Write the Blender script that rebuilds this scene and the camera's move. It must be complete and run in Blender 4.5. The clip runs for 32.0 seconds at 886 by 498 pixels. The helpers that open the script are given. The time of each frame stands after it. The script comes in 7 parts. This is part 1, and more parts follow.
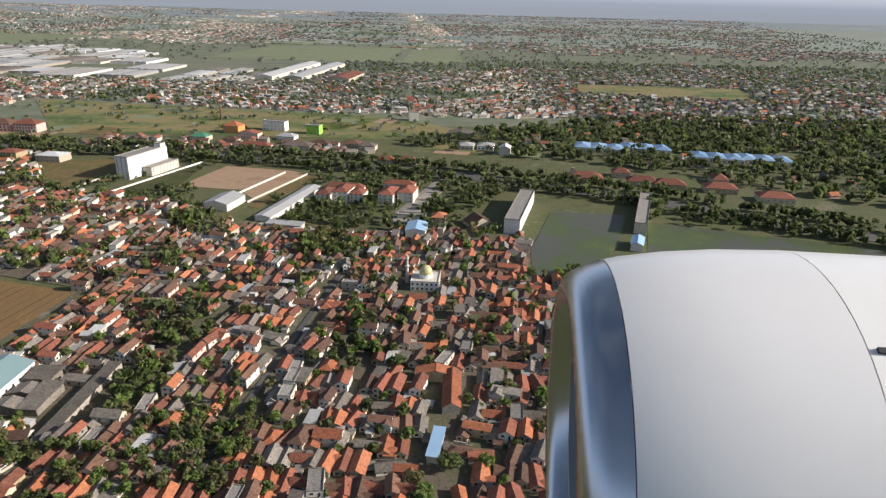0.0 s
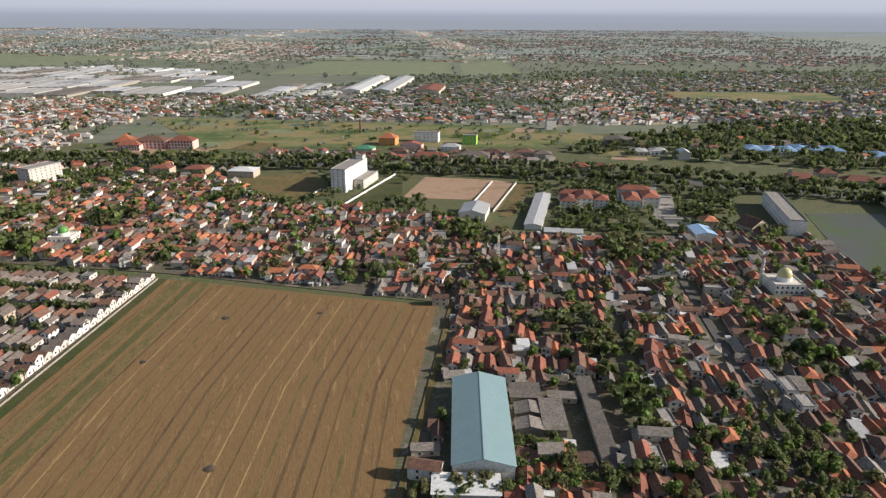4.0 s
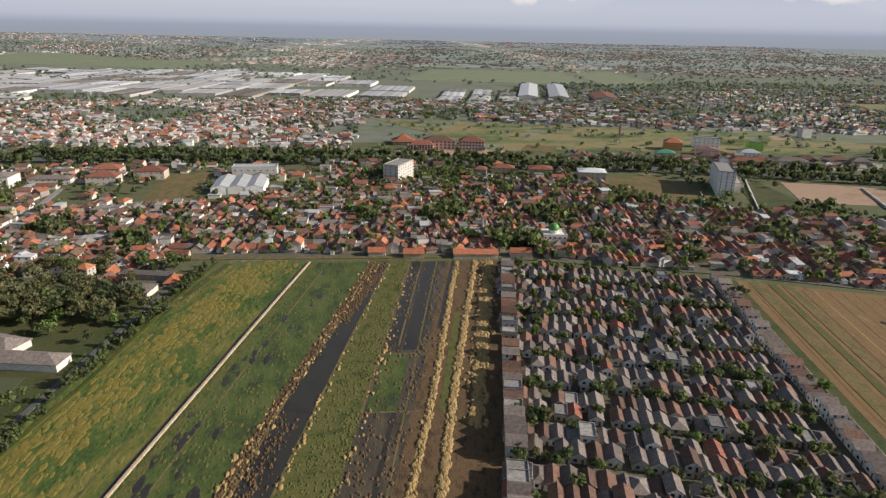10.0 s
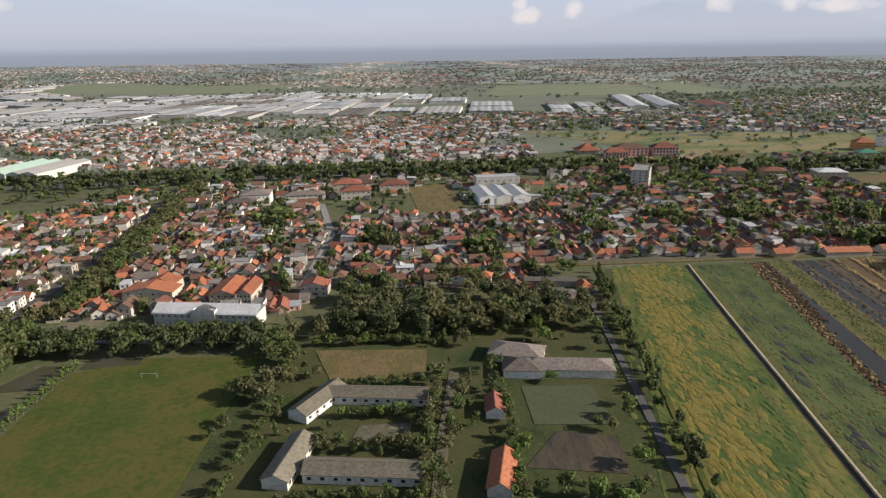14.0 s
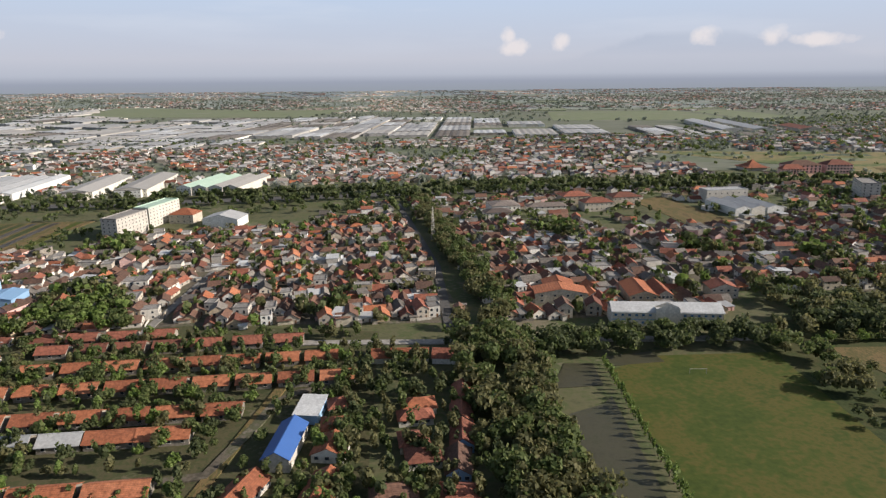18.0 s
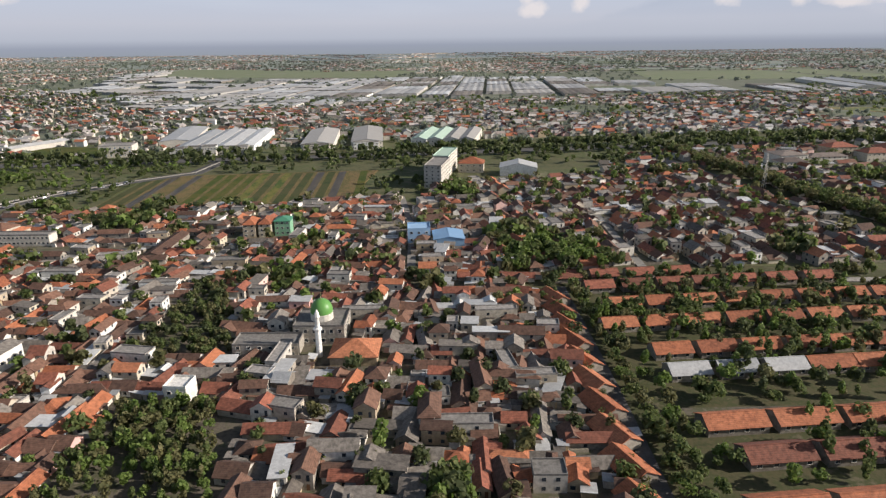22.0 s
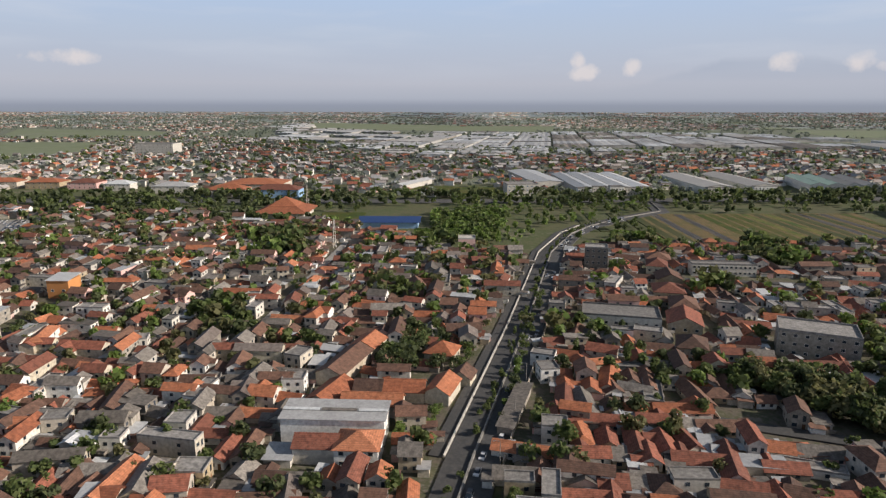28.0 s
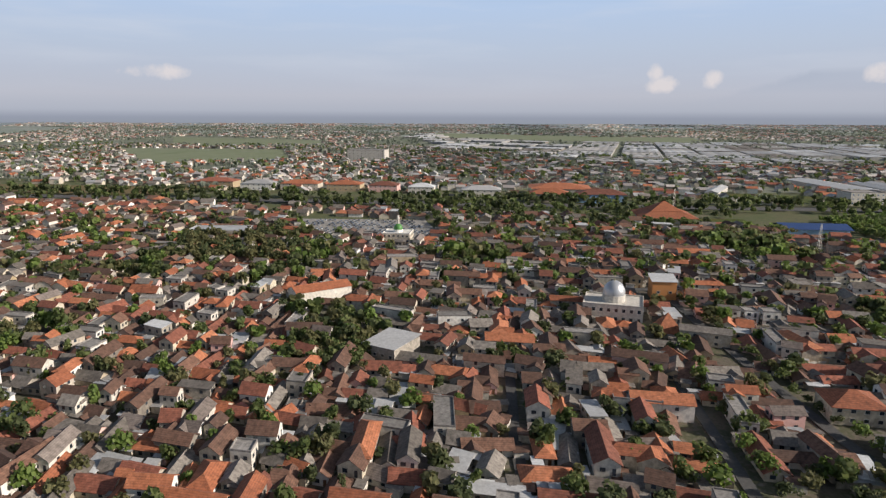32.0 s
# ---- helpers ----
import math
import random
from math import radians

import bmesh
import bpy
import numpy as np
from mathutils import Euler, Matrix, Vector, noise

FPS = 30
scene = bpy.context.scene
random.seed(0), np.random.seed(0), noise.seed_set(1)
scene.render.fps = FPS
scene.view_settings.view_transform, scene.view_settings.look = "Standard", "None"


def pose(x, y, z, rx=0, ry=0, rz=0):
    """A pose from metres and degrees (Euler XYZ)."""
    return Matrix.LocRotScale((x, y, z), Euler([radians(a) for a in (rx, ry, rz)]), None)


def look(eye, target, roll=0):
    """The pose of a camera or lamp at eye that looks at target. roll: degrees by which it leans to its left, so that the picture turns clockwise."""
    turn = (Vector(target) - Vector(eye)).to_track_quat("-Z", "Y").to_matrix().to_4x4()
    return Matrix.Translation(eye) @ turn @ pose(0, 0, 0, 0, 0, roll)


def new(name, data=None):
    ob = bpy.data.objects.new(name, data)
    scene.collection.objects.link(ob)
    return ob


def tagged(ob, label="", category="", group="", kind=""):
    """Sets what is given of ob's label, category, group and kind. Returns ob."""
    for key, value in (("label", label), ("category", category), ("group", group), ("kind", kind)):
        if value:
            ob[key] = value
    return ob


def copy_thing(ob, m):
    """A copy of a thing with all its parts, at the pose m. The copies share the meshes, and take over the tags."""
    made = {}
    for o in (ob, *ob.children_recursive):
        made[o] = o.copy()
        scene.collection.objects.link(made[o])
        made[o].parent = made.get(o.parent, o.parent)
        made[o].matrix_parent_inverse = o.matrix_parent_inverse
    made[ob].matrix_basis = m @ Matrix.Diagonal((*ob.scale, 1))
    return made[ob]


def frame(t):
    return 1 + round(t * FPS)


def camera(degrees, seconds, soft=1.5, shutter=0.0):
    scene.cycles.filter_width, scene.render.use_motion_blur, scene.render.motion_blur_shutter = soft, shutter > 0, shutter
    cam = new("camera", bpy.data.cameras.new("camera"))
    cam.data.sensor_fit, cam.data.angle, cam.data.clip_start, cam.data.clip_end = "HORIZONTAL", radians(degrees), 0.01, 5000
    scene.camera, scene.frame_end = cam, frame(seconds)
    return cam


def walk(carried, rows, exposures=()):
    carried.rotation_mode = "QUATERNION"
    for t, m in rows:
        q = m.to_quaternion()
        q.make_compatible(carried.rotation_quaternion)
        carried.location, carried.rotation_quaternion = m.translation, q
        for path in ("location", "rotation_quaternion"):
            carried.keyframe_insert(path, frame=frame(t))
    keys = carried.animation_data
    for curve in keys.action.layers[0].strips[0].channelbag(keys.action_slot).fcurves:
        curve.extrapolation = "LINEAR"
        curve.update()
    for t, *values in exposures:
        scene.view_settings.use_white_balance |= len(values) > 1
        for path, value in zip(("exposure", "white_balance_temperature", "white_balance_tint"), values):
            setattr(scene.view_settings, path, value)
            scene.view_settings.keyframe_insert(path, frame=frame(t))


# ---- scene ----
# ---- camera and its path ----
cam = camera(69.2, 32.0, soft=1.35)
PATH = [
    (0, (-3.03, -11.75, 111.44), (4.71, 81.10, 75.14), 1.51),
    (0.5, (-20.93, -8.82, 109.89), (-7.24, 83.50, 73.99), 4.89),
    (1, (-38.94, -5.93, 108.49), (-29.47, 86.55, 71.64), 2.67),
    (1.5, (-57.05, -3.06, 107.20), (-48.26, 88.99, 69.14), 0.93),
    (2, (-75.22, -0.21, 106.02), (-64.18, 92.11, 69.21), 1.67),
    (2.5, (-93.46, 2.63, 104.92), (-82.45, 96.84, 73.23), 2.05),
    (3, (-111.74, 5.46, 103.87), (-101.68, 98.27, 68.02), 0.62),
    (3.5, (-130.05, 8.28, 102.86), (-120.62, 101.43, 67.71), 0.22),
    (5.5, (-203.38, 19.50, 99.01), (-192.56, 113.75, 67.40), 0.71),
    (6, (-221.70, 22.26, 98.05), (-211.81, 116.82, 67.06), 1.07),
    (6.5, (-240.00, 25.01, 97.08), (-229.57, 119.69, 66.64), 1.77),
    (7, (-258.28, 27.72, 96.10), (-246.64, 122.36, 65.96), 2.19),
    (7.5, (-276.53, 30.40, 95.09), (-267.29, 125.21, 64.66), 0.84),
    (8, (-294.75, 33.04, 94.07), (-287.02, 127.85, 63.23), 0.64),
    (8.5, (-312.94, 35.63, 93.03), (-305.83, 130.35, 61.77), 0.35),
    (9, (-331.11, 38.17, 91.98), (-322.66, 132.76, 60.66), 2.47),
    (9.5, (-349.24, 40.65, 90.91), (-341.37, 135.08, 58.96), 1.15),
    (10, (-367.35, 43.07, 89.82), (-359.58, 137.35, 57.40), 1.15),
    (10.5, (-385.43, 45.43, 88.72), (-378.14, 139.91, 56.80), 1.56),
    (11, (-403.48, 47.71, 87.62), (-396.32, 142.35, 56.13), 1.00),
    (11.5, (-421.51, 49.92, 86.50), (-415.24, 144.54, 54.74), 1.64),
    (12, (-439.52, 52.06, 85.38), (-433.27, 146.64, 53.51), 1.39),
    (12.5, (-457.50, 54.12, 84.26), (-452.92, 148.34, 51.05), 0.73),
    (13, (-475.48, 56.11, 83.15), (-471.53, 151.06, 52.00), -1.90),
    (13.5, (-493.44, 58.02, 82.03), (-487.52, 153.21, 51.95), -1.11),
    (15.5, (-565.25, 64.94, 77.67), (-557.91, 160.55, 49.30), -0.70),
    (16, (-583.21, 66.50, 76.61), (-575.74, 161.86, 47.44), -0.30),
    (16.5, (-601.18, 68.01, 75.56), (-593.74, 163.28, 46.10), -0.35),
    (17, (-619.16, 69.47, 74.54), (-611.77, 165.03, 46.01), -0.51),
    (17.5, (-637.17, 70.88, 73.53), (-628.95, 166.83, 46.58), -0.57),
    (18, (-655.19, 72.25, 72.54), (-646.89, 168.63, 47.21), -0.52),
    (18.5, (-673.24, 73.59, 71.56), (-664.91, 170.01, 46.39), -0.48),
    (19, (-691.32, 74.90, 70.60), (-683.51, 170.59, 42.61), -0.83),
    (19.5, (-709.43, 76.20, 69.66), (-702.49, 171.08, 38.83), -0.97),
    (20, (-727.57, 77.49, 68.72), (-721.22, 171.84, 36.22), -1.22),
    (20.5, (-745.75, 78.77, 67.80), (-739.53, 172.72, 34.13), -1.32),
    (21, (-763.97, 80.05, 66.89), (-758.13, 174.30, 33.98), -1.44),
    (21.5, (-782.22, 81.34, 65.99), (-776.80, 176.20, 34.81), -1.35),
    (22, (-800.52, 82.65, 65.09), (-794.82, 177.75, 34.72), -0.68),
    (22.5, (-818.86, 83.97, 64.20), (-813.71, 179.00, 33.51), -0.60),
    (23, (-837.24, 85.31, 63.31), (-833.02, 180.49, 32.93), -0.65),
    (23.5, (-855.66, 86.67, 62.41), (-851.97, 182.18, 33.02), -0.97),
    (24, (-874.13, 88.05, 61.51), (-870.69, 184.29, 34.57), -1.22),
    (24.5, (-892.63, 89.45, 60.60), (-889.63, 186.17, 35.39), -0.84),
    (26.5, (-967.05, 95.07, 56.86), (-964.93, 192.19, 33.15), 0.09),
    (27, (-985.75, 96.42, 55.90), (-984.28, 193.76, 33.04), -0.10),
    (27.5, (-1004.33, 97.81, 55.28), (-1003.79, 195.42, 33.57), 0.21),
    (28, (-1022.93, 99.11, 54.66), (-1024.30, 196.69, 32.81), 0.07),
    (28.5, (-1041.56, 100.31, 54.03), (-1042.74, 197.48, 30.46), 0.22),
    (29, (-1060.21, 101.35, 53.40), (-1061.57, 198.26, 28.74), 0.76),
    (29.5, (-1078.87, 102.21, 52.77), (-1080.51, 199.09, 28.02), 0.89),
    (30, (-1097.53, 102.84, 52.16), (-1104.30, 199.30, 26.65), 0.54),
    (30.5, (-1116.92, 102.97, 51.20), (-1123.02, 199.56, 26.03), 0.83),
    (31, (-1136.31, 102.76, 50.28), (-1143.93, 199.38, 25.67), 0.55),
    (31.5, (-1155.73, 102.19, 49.43), (-1167.29, 197.96, 23.07), 0.03),
    (32, (-1175.14, 101.14, 48.65), (-1187.24, 198.36, 28.60), 0.17),
]
EXPO = [(t, stops, 6380, 13) for t, stops in ((0, 0.55), (1, 0.65), (2, 0.67), (3.5, 0.60), (6, 0.47), (13, 0.44), (20, 0.43), (24, 0.33), (27, 0.22), (30, 0.28), (32, 0.28))]
walk(cam, [(t, look(e, a, r)) for t, e, a, r in PATH], EXPO)

# ---- world, sun and exposure ----
SUN_EL, SUN_AZ = radians(25), radians(-9)        # azimuth counted from +x towards +y
sun_way = Vector((math.cos(SUN_EL) * math.cos(SUN_AZ), math.cos(SUN_EL) * math.sin(SUN_AZ), math.sin(SUN_EL)))
sun_ob = new("sun", bpy.data.lights.new("sun", "SUN"))
sun_ob.data.energy, sun_ob.data.angle, sun_ob.data.color = 5.0, radians(0.6), (1.0, 0.915, 0.80)
sun_ob.rotation_mode = "QUATERNION"
sun_ob.rotation_quaternion = sun_way.to_track_quat("Z", "Y")


def build_world():
    world = bpy.data.worlds.new("sky")
    scene.world = world
    world.use_nodes = True
    nt = world.node_tree
    nt.nodes.clear()
    N = nt.nodes.new
    L = nt.links.new
    sky = N("ShaderNodeTexSky")
    sky.sky_type, sky.sun_disc, sky.sun_elevation, sky.sun_rotation = "NISHITA", False, SUN_EL, radians(90) - SUN_AZ
    sky.air_density, sky.dust_density = 1.2, 2.0
    dim = N("ShaderNodeMix")
    dim.data_type, dim.blend_type = "RGBA", "MULTIPLY"
    dim.inputs["Factor"].default_value = 1
    dim.inputs["B"].default_value = (0.06, 0.06, 0.06, 1)
    L(sky.outputs["Color"], dim.inputs["A"])
    co = N("ShaderNodeTexCoord")
    sep = N("ShaderNodeSeparateXYZ")
    L(co.outputs["Generated"], sep.inputs[0])

    def math_node(op, a, b=None, c=None, clamp=False):
        n = N("ShaderNodeMath")
        n.operation, n.use_clamp = op, clamp
        for i, v in enumerate((a, b, c)):
            if v is None:
                continue
            if isinstance(v, (int, float)):
                n.inputs[i].default_value = v
            else:
                L(v, n.inputs[i])
        return n.outputs[0]

    elev = math_node("ARCSINE", sep.outputs["Z"])
    # azimuth in radians from +y, positive towards +x
    az = math_node("ARCTAN2", sep.outputs["X"], sep.outputs["Y"])
    ramp = N("ShaderNodeValToRGB")
    L(math_node("MULTIPLY_ADD", elev, 1.6, 0.2, clamp=True), ramp.inputs[0])
    els = ramp.color_ramp.elements
    stops = [(p, tuple(0.84 * v for v in c)) for p, c in [(0.10, (0.25, 0.275, 0.295)), (0.183, (0.275, 0.305, 0.345)), (0.199, (0.295, 0.325, 0.385)), (0.216, (0.42, 0.45, 0.51)), (0.25, (0.485, 0.505, 0.56)),
             (0.36, (0.475, 0.555, 0.665)), (0.50, (0.44, 0.59, 0.80)), (0.75, (0.33, 0.47, 0.70))]]
    els[0].position, els[1].position = stops[0][0], stops[-1][0]
    els[0].color, els[1].color = (*stops[0][1], 1), (*stops[-1][1], 1)
    for p, c in stops[1:-1]:
        els.new(p).color = (*c, 1)

    def mix(fac, a, b):
        n = N("ShaderNodeMix")
        n.data_type = "RGBA"
        L(fac, n.inputs["Factor"])
        for key, v in (("A", a), ("B", b)):
            if isinstance(v, tuple):
                n.inputs[key].default_value = (*v, 1)
            else:
                L(v, n.inputs[key])
        return n.outputs["Result"]

    # haze near the horizon, clear sky above
    up = N("ShaderNodeMapRange")
    up.inputs["From Min"].default_value, up.inputs["From Max"].default_value = radians(9), radians(24)
    L(elev, up.inputs["Value"])
    colour = mix(up.outputs[0], ramp.outputs["Color"], dim.outputs["Result"])

    # faint volcano far off, seen through the haze
    nz = N("ShaderNodeTexNoise")
    nz.inputs["Scale"].default_value, nz.inputs["Detail"].default_value = 26, 5
    L(co.outputs["Generated"], nz.inputs["Vector"])
    wob = math_node("MULTIPLY_ADD", nz.outputs[0], 0.02, -0.01)

    def bump(centre, width, height):
        d = math_node("ABSOLUTE", math_node("SUBTRACT", az, centre))
        return math_node("MULTIPLY", math_node("SUBTRACT", 1.0, math_node("DIVIDE", d, width), clamp=True), height)

    ridge = math_node("ADD", math_node("MAXIMUM", math_node("MAXIMUM", bump(PEAK, 0.25, 0.070), bump(PEAK + 0.06, 0.30, 0.072)), bump(PEAK - 0.02, 0.12, 0.064)), wob)
    ridge = math_node("MINIMUM", ridge, 0.064)
    mount = N("ShaderNodeMapRange")
    mount.inputs["From Min"].default_value, mount.inputs["From Max"].default_value = -0.002, 0.006
    mount.inputs["To Max"].default_value = 0.5
    L(math_node("SUBTRACT", ridge, elev), mount.inputs["Value"])
    above = N("ShaderNodeMapRange")
    above.inputs["From Min"].default_value, above.inputs["From Max"].default_value = 0.015, 0.06
    L(elev, above.inputs["Value"])
    colour = mix(math_node("MULTIPLY", mount.outputs[0], above.outputs[0]), colour, (0.30, 0.345, 0.42))

    # small heaped clouds low in the sky and thin veils above
    cl = N("ShaderNodeTexNoise")
    cl.inputs["Scale"].default_value, cl.inputs["Detail"].default_value, cl.inputs["Roughness"].default_value = 30, 6, 0.6
    L(co.outputs["Generated"], cl.inputs["Vector"])

    def heap(centre, base, width, height):
        dx = math_node("DIVIDE", math_node("SUBTRACT", az, centre), width)
        dy = math_node("DIVIDE", math_node("SUBTRACT", elev, base), height)
        r = math_node("ADD", math_node("MULTIPLY", dx, dx), math_node("MULTIPLY", dy, dy))
        return math_node("SUBTRACT", 1.0, r)

    puffs = None
    for c, b, w, h in HEAPS:
        v = heap(c, b, w, h)
        puffs = v if puffs is None else math_node("MAXIMUM", puffs, v)
    puffs = math_node("ADD", math_node("MAXIMUM", puffs, -3.0), math_node("MULTIPLY_ADD", cl.outputs[0], 3.4, -1.9))
    soft = N("ShaderNodeMapRange")
    soft.inputs["From Min"].default_value, soft.inputs["From Max"].default_value = -0.1, 0.9
    soft.inputs["To Max"].default_value = 0.65
    L(puffs, soft.inputs["Value"])
    colour = mix(soft.outputs[0], colour, (0.68, 0.62, 0.58))
    st = N("ShaderNodeMapping")
    st.inputs["Scale"].default_value = (2.0, 2.0, 16.0)
    L(co.outputs["Generated"], st.inputs["Vector"])
    veil = N("ShaderNodeTexNoise")
    veil.inputs["Scale"].default_value, veil.inputs["Detail"].default_value = 1.8, 5
    L(st.outputs[0], veil.inputs["Vector"])
    vr = N("ShaderNodeMapRange")
    vr.inputs["From Min"].default_value, vr.inputs["From Max"].default_value, vr.inputs["To Max"].default_value = 0.48, 0.8, 0.5
    L(veil.outputs[0], vr.inputs["Value"])
    hi = N("ShaderNodeMapRange")
    hi.inputs["From Min"].default_value, hi.inputs["From Max"].default_value = 0.02, 0.10
    L(elev, hi.inputs["Value"])
    colour = mix(math_node("MULTIPLY", vr.outputs[0], hi.outputs[0]), colour, (0.54, 0.57, 0.61))
    bg = N("ShaderNodeBackground")
    L(colour, bg.inputs["Color"])
    out = N("ShaderNodeOutputWorld")
    L(bg.outputs[0], out.inputs[0])


PEAK = 0.41
HEAPS = ((0.195, 0.047, 0.028, 0.013), (0.184, 0.062, 0.013, 0.016), (0.262, 0.051, 0.016, 0.015), (0.462, 0.058, 0.026, 0.015), (0.545, 0.056, 0.020, 0.016), (0.60, 0.048, 0.045, 0.010),
         (-0.53, 0.062, 0.05, 0.012))
build_world()

# ---- materials ----
MATS = {}
SC = 0.53       # the town stands at this scale, which brings the aircraft's speed down to a pace the camera can go


def material(name, low, high, rough=0.85, metal=0.0, coarse=0.15, fine=2.5, spread=0.35, bump=0.3, courses=0.0, dirt=(0.09, 0.08, 0.07), dirty=0.25, third=None, spec=0.3, leaf=0.0, mottle=0.0):
    """A weathered surface: two tones picked piece by piece, broad stains, fine grain and relief."""
    m = bpy.data.materials.new(name)
    m.use_nodes = True
    nt = m.node_tree
    N, L = nt.nodes.new, nt.links.new
    bsdf = nt.nodes["Principled BSDF"]
    geo, info, co = N("ShaderNodeNewGeometry"), N("ShaderNodeObjectInfo"), N("ShaderNodeTexCoord")
    add = N("ShaderNodeMath")
    add.operation = "ADD"
    L(geo.outputs["Random Per Island"], add.inputs[0])
    L(info.outputs["Random"], add.inputs[1])
    fr = N("ShaderNodeMath")
    fr.operation = "FRACT"
    L(add.outputs[0], fr.inputs[0])
    ramp = N("ShaderNodeValToRGB")
    ramp.color_ramp.elements[0].color = (*low, 1)
    ramp.color_ramp.elements[1].color = (*high, 1)
    if third:
        ramp.color_ramp.elements.new(0.5).color = (*third, 1)
    big, small = N("ShaderNodeTexNoise"), N("ShaderNodeTexNoise")
    big.inputs["Scale"].default_value, big.inputs["Detail"].default_value = coarse / SC, 4
    small.inputs["Scale"].default_value, small.inputs["Detail"].default_value = fine / SC, 5
    L(geo.outputs["Position"], big.inputs["Vector"])
    L(geo.outputs["Position"], small.inputs["Vector"])
    m1 = N("ShaderNodeMath")
    m1.operation, m1.use_clamp = "MULTIPLY_ADD", True
    wide = N("ShaderNodeMath")
    wide.operation = "MULTIPLY_ADD"
    L(big.outputs[0], wide.inputs[0])
    wide.inputs[1].default_value, wide.inputs[2].default_value = spread * 2, -spread
    L(fr.outputs[0], m1.inputs[0])
    m1.inputs[1].default_value = 1.0
    L(wide.outputs[0], m1.inputs[2])
    L(m1.outputs[0], ramp.inputs[0])
    stain = N("ShaderNodeMapRange")
    stain.inputs["From Min"].default_value, stain.inputs["From Max"].default_value, stain.inputs["To Max"].default_value = 0.45, 0.75, dirty
    L(small.outputs[0], stain.inputs["Value"])
    mx = N("ShaderNodeMix")
    mx.data_type = "RGBA"
    mx.inputs["B"].default_value = (*dirt, 1)
    L(stain.outputs[0], mx.inputs["Factor"])
    L(ramp.outputs["Color"], mx.inputs["A"])
    colour = mx.outputs["Result"]
    height = small.outputs[0]
    if courses:
        sep = N("ShaderNodeSeparateXYZ")
        L(geo.outputs["Position"], sep.inputs[0])
        md = N("ShaderNodeMath")
        md.operation = "PINGPONG"
        L(sep.outputs["Z"], md.inputs[0])
        md.inputs[1].default_value = courses * SC
        mr = N("ShaderNodeMapRange")
        mr.inputs["From Max"].default_value, mr.inputs["To Min"].default_value, mr.inputs["To Max"].default_value = courses * SC, 0.82, 1.08
        L(md.outputs[0], mr.inputs["Value"])
        mul = N("ShaderNodeMix")
        mul.data_type, mul.blend_type = "RGBA", "MULTIPLY"
        mul.inputs["Factor"].default_value = 1
        L(colour, mul.inputs["A"])
        L(mr.outputs[0], mul.inputs["B"])
        colour = mul.outputs["Result"]
    if mottle:
        mid = N("ShaderNodeTexNoise")
        mid.inputs["Scale"].default_value, mid.inputs["Detail"].default_value, mid.inputs["Roughness"].default_value = 0.75 / SC, 3, 0.7
        L(geo.outputs["Position"], mid.inputs["Vector"])
        rg = N("ShaderNodeMapRange")
        rg.inputs["From Min"].default_value, rg.inputs["From Max"].default_value = 0.32, 0.68
        rg.inputs["To Min"].default_value, rg.inputs["To Max"].default_value = 1 - mottle, 1 + mottle * 0.6
        L(mid.outputs[0], rg.inputs["Value"])
        blot = N("ShaderNodeMix")
        blot.data_type, blot.blend_type = "RGBA", "MULTIPLY"
        blot.inputs["Factor"].default_value = 1
        L(colour, blot.inputs["A"])
        L(rg.outputs[0], blot.inputs["B"])
        colour = blot.outputs["Result"]
    L(colour, bsdf.inputs["Base Color"])
    bsdf.inputs["Roughness"].default_value, bsdf.inputs["Metallic"].default_value = rough, metal
    bsdf.inputs["Specular IOR Level"].default_value = spec
    if bump:
        b = N("ShaderNodeBump")
        b.inputs["Strength"].default_value, b.inputs["Distance"].default_value = bump, 0.15 * SC
        L(height, b.inputs["Height"])
        L(b.outputs[0], bsdf.inputs["Normal"])
    if leaf:
        lit, mixed = N("ShaderNodeBsdfTranslucent"), N("ShaderNodeMixShader")
        mixed.inputs[0].default_value = leaf
        L(colour, lit.inputs["Color"])
        L(bsdf.outputs[0], mixed.inputs[1])
        L(lit.outputs[0], mixed.inputs[2])
        L(mixed.outputs[0], nt.nodes["Material Output"].inputs["Surface"])
    MATS[name] = m
    return m


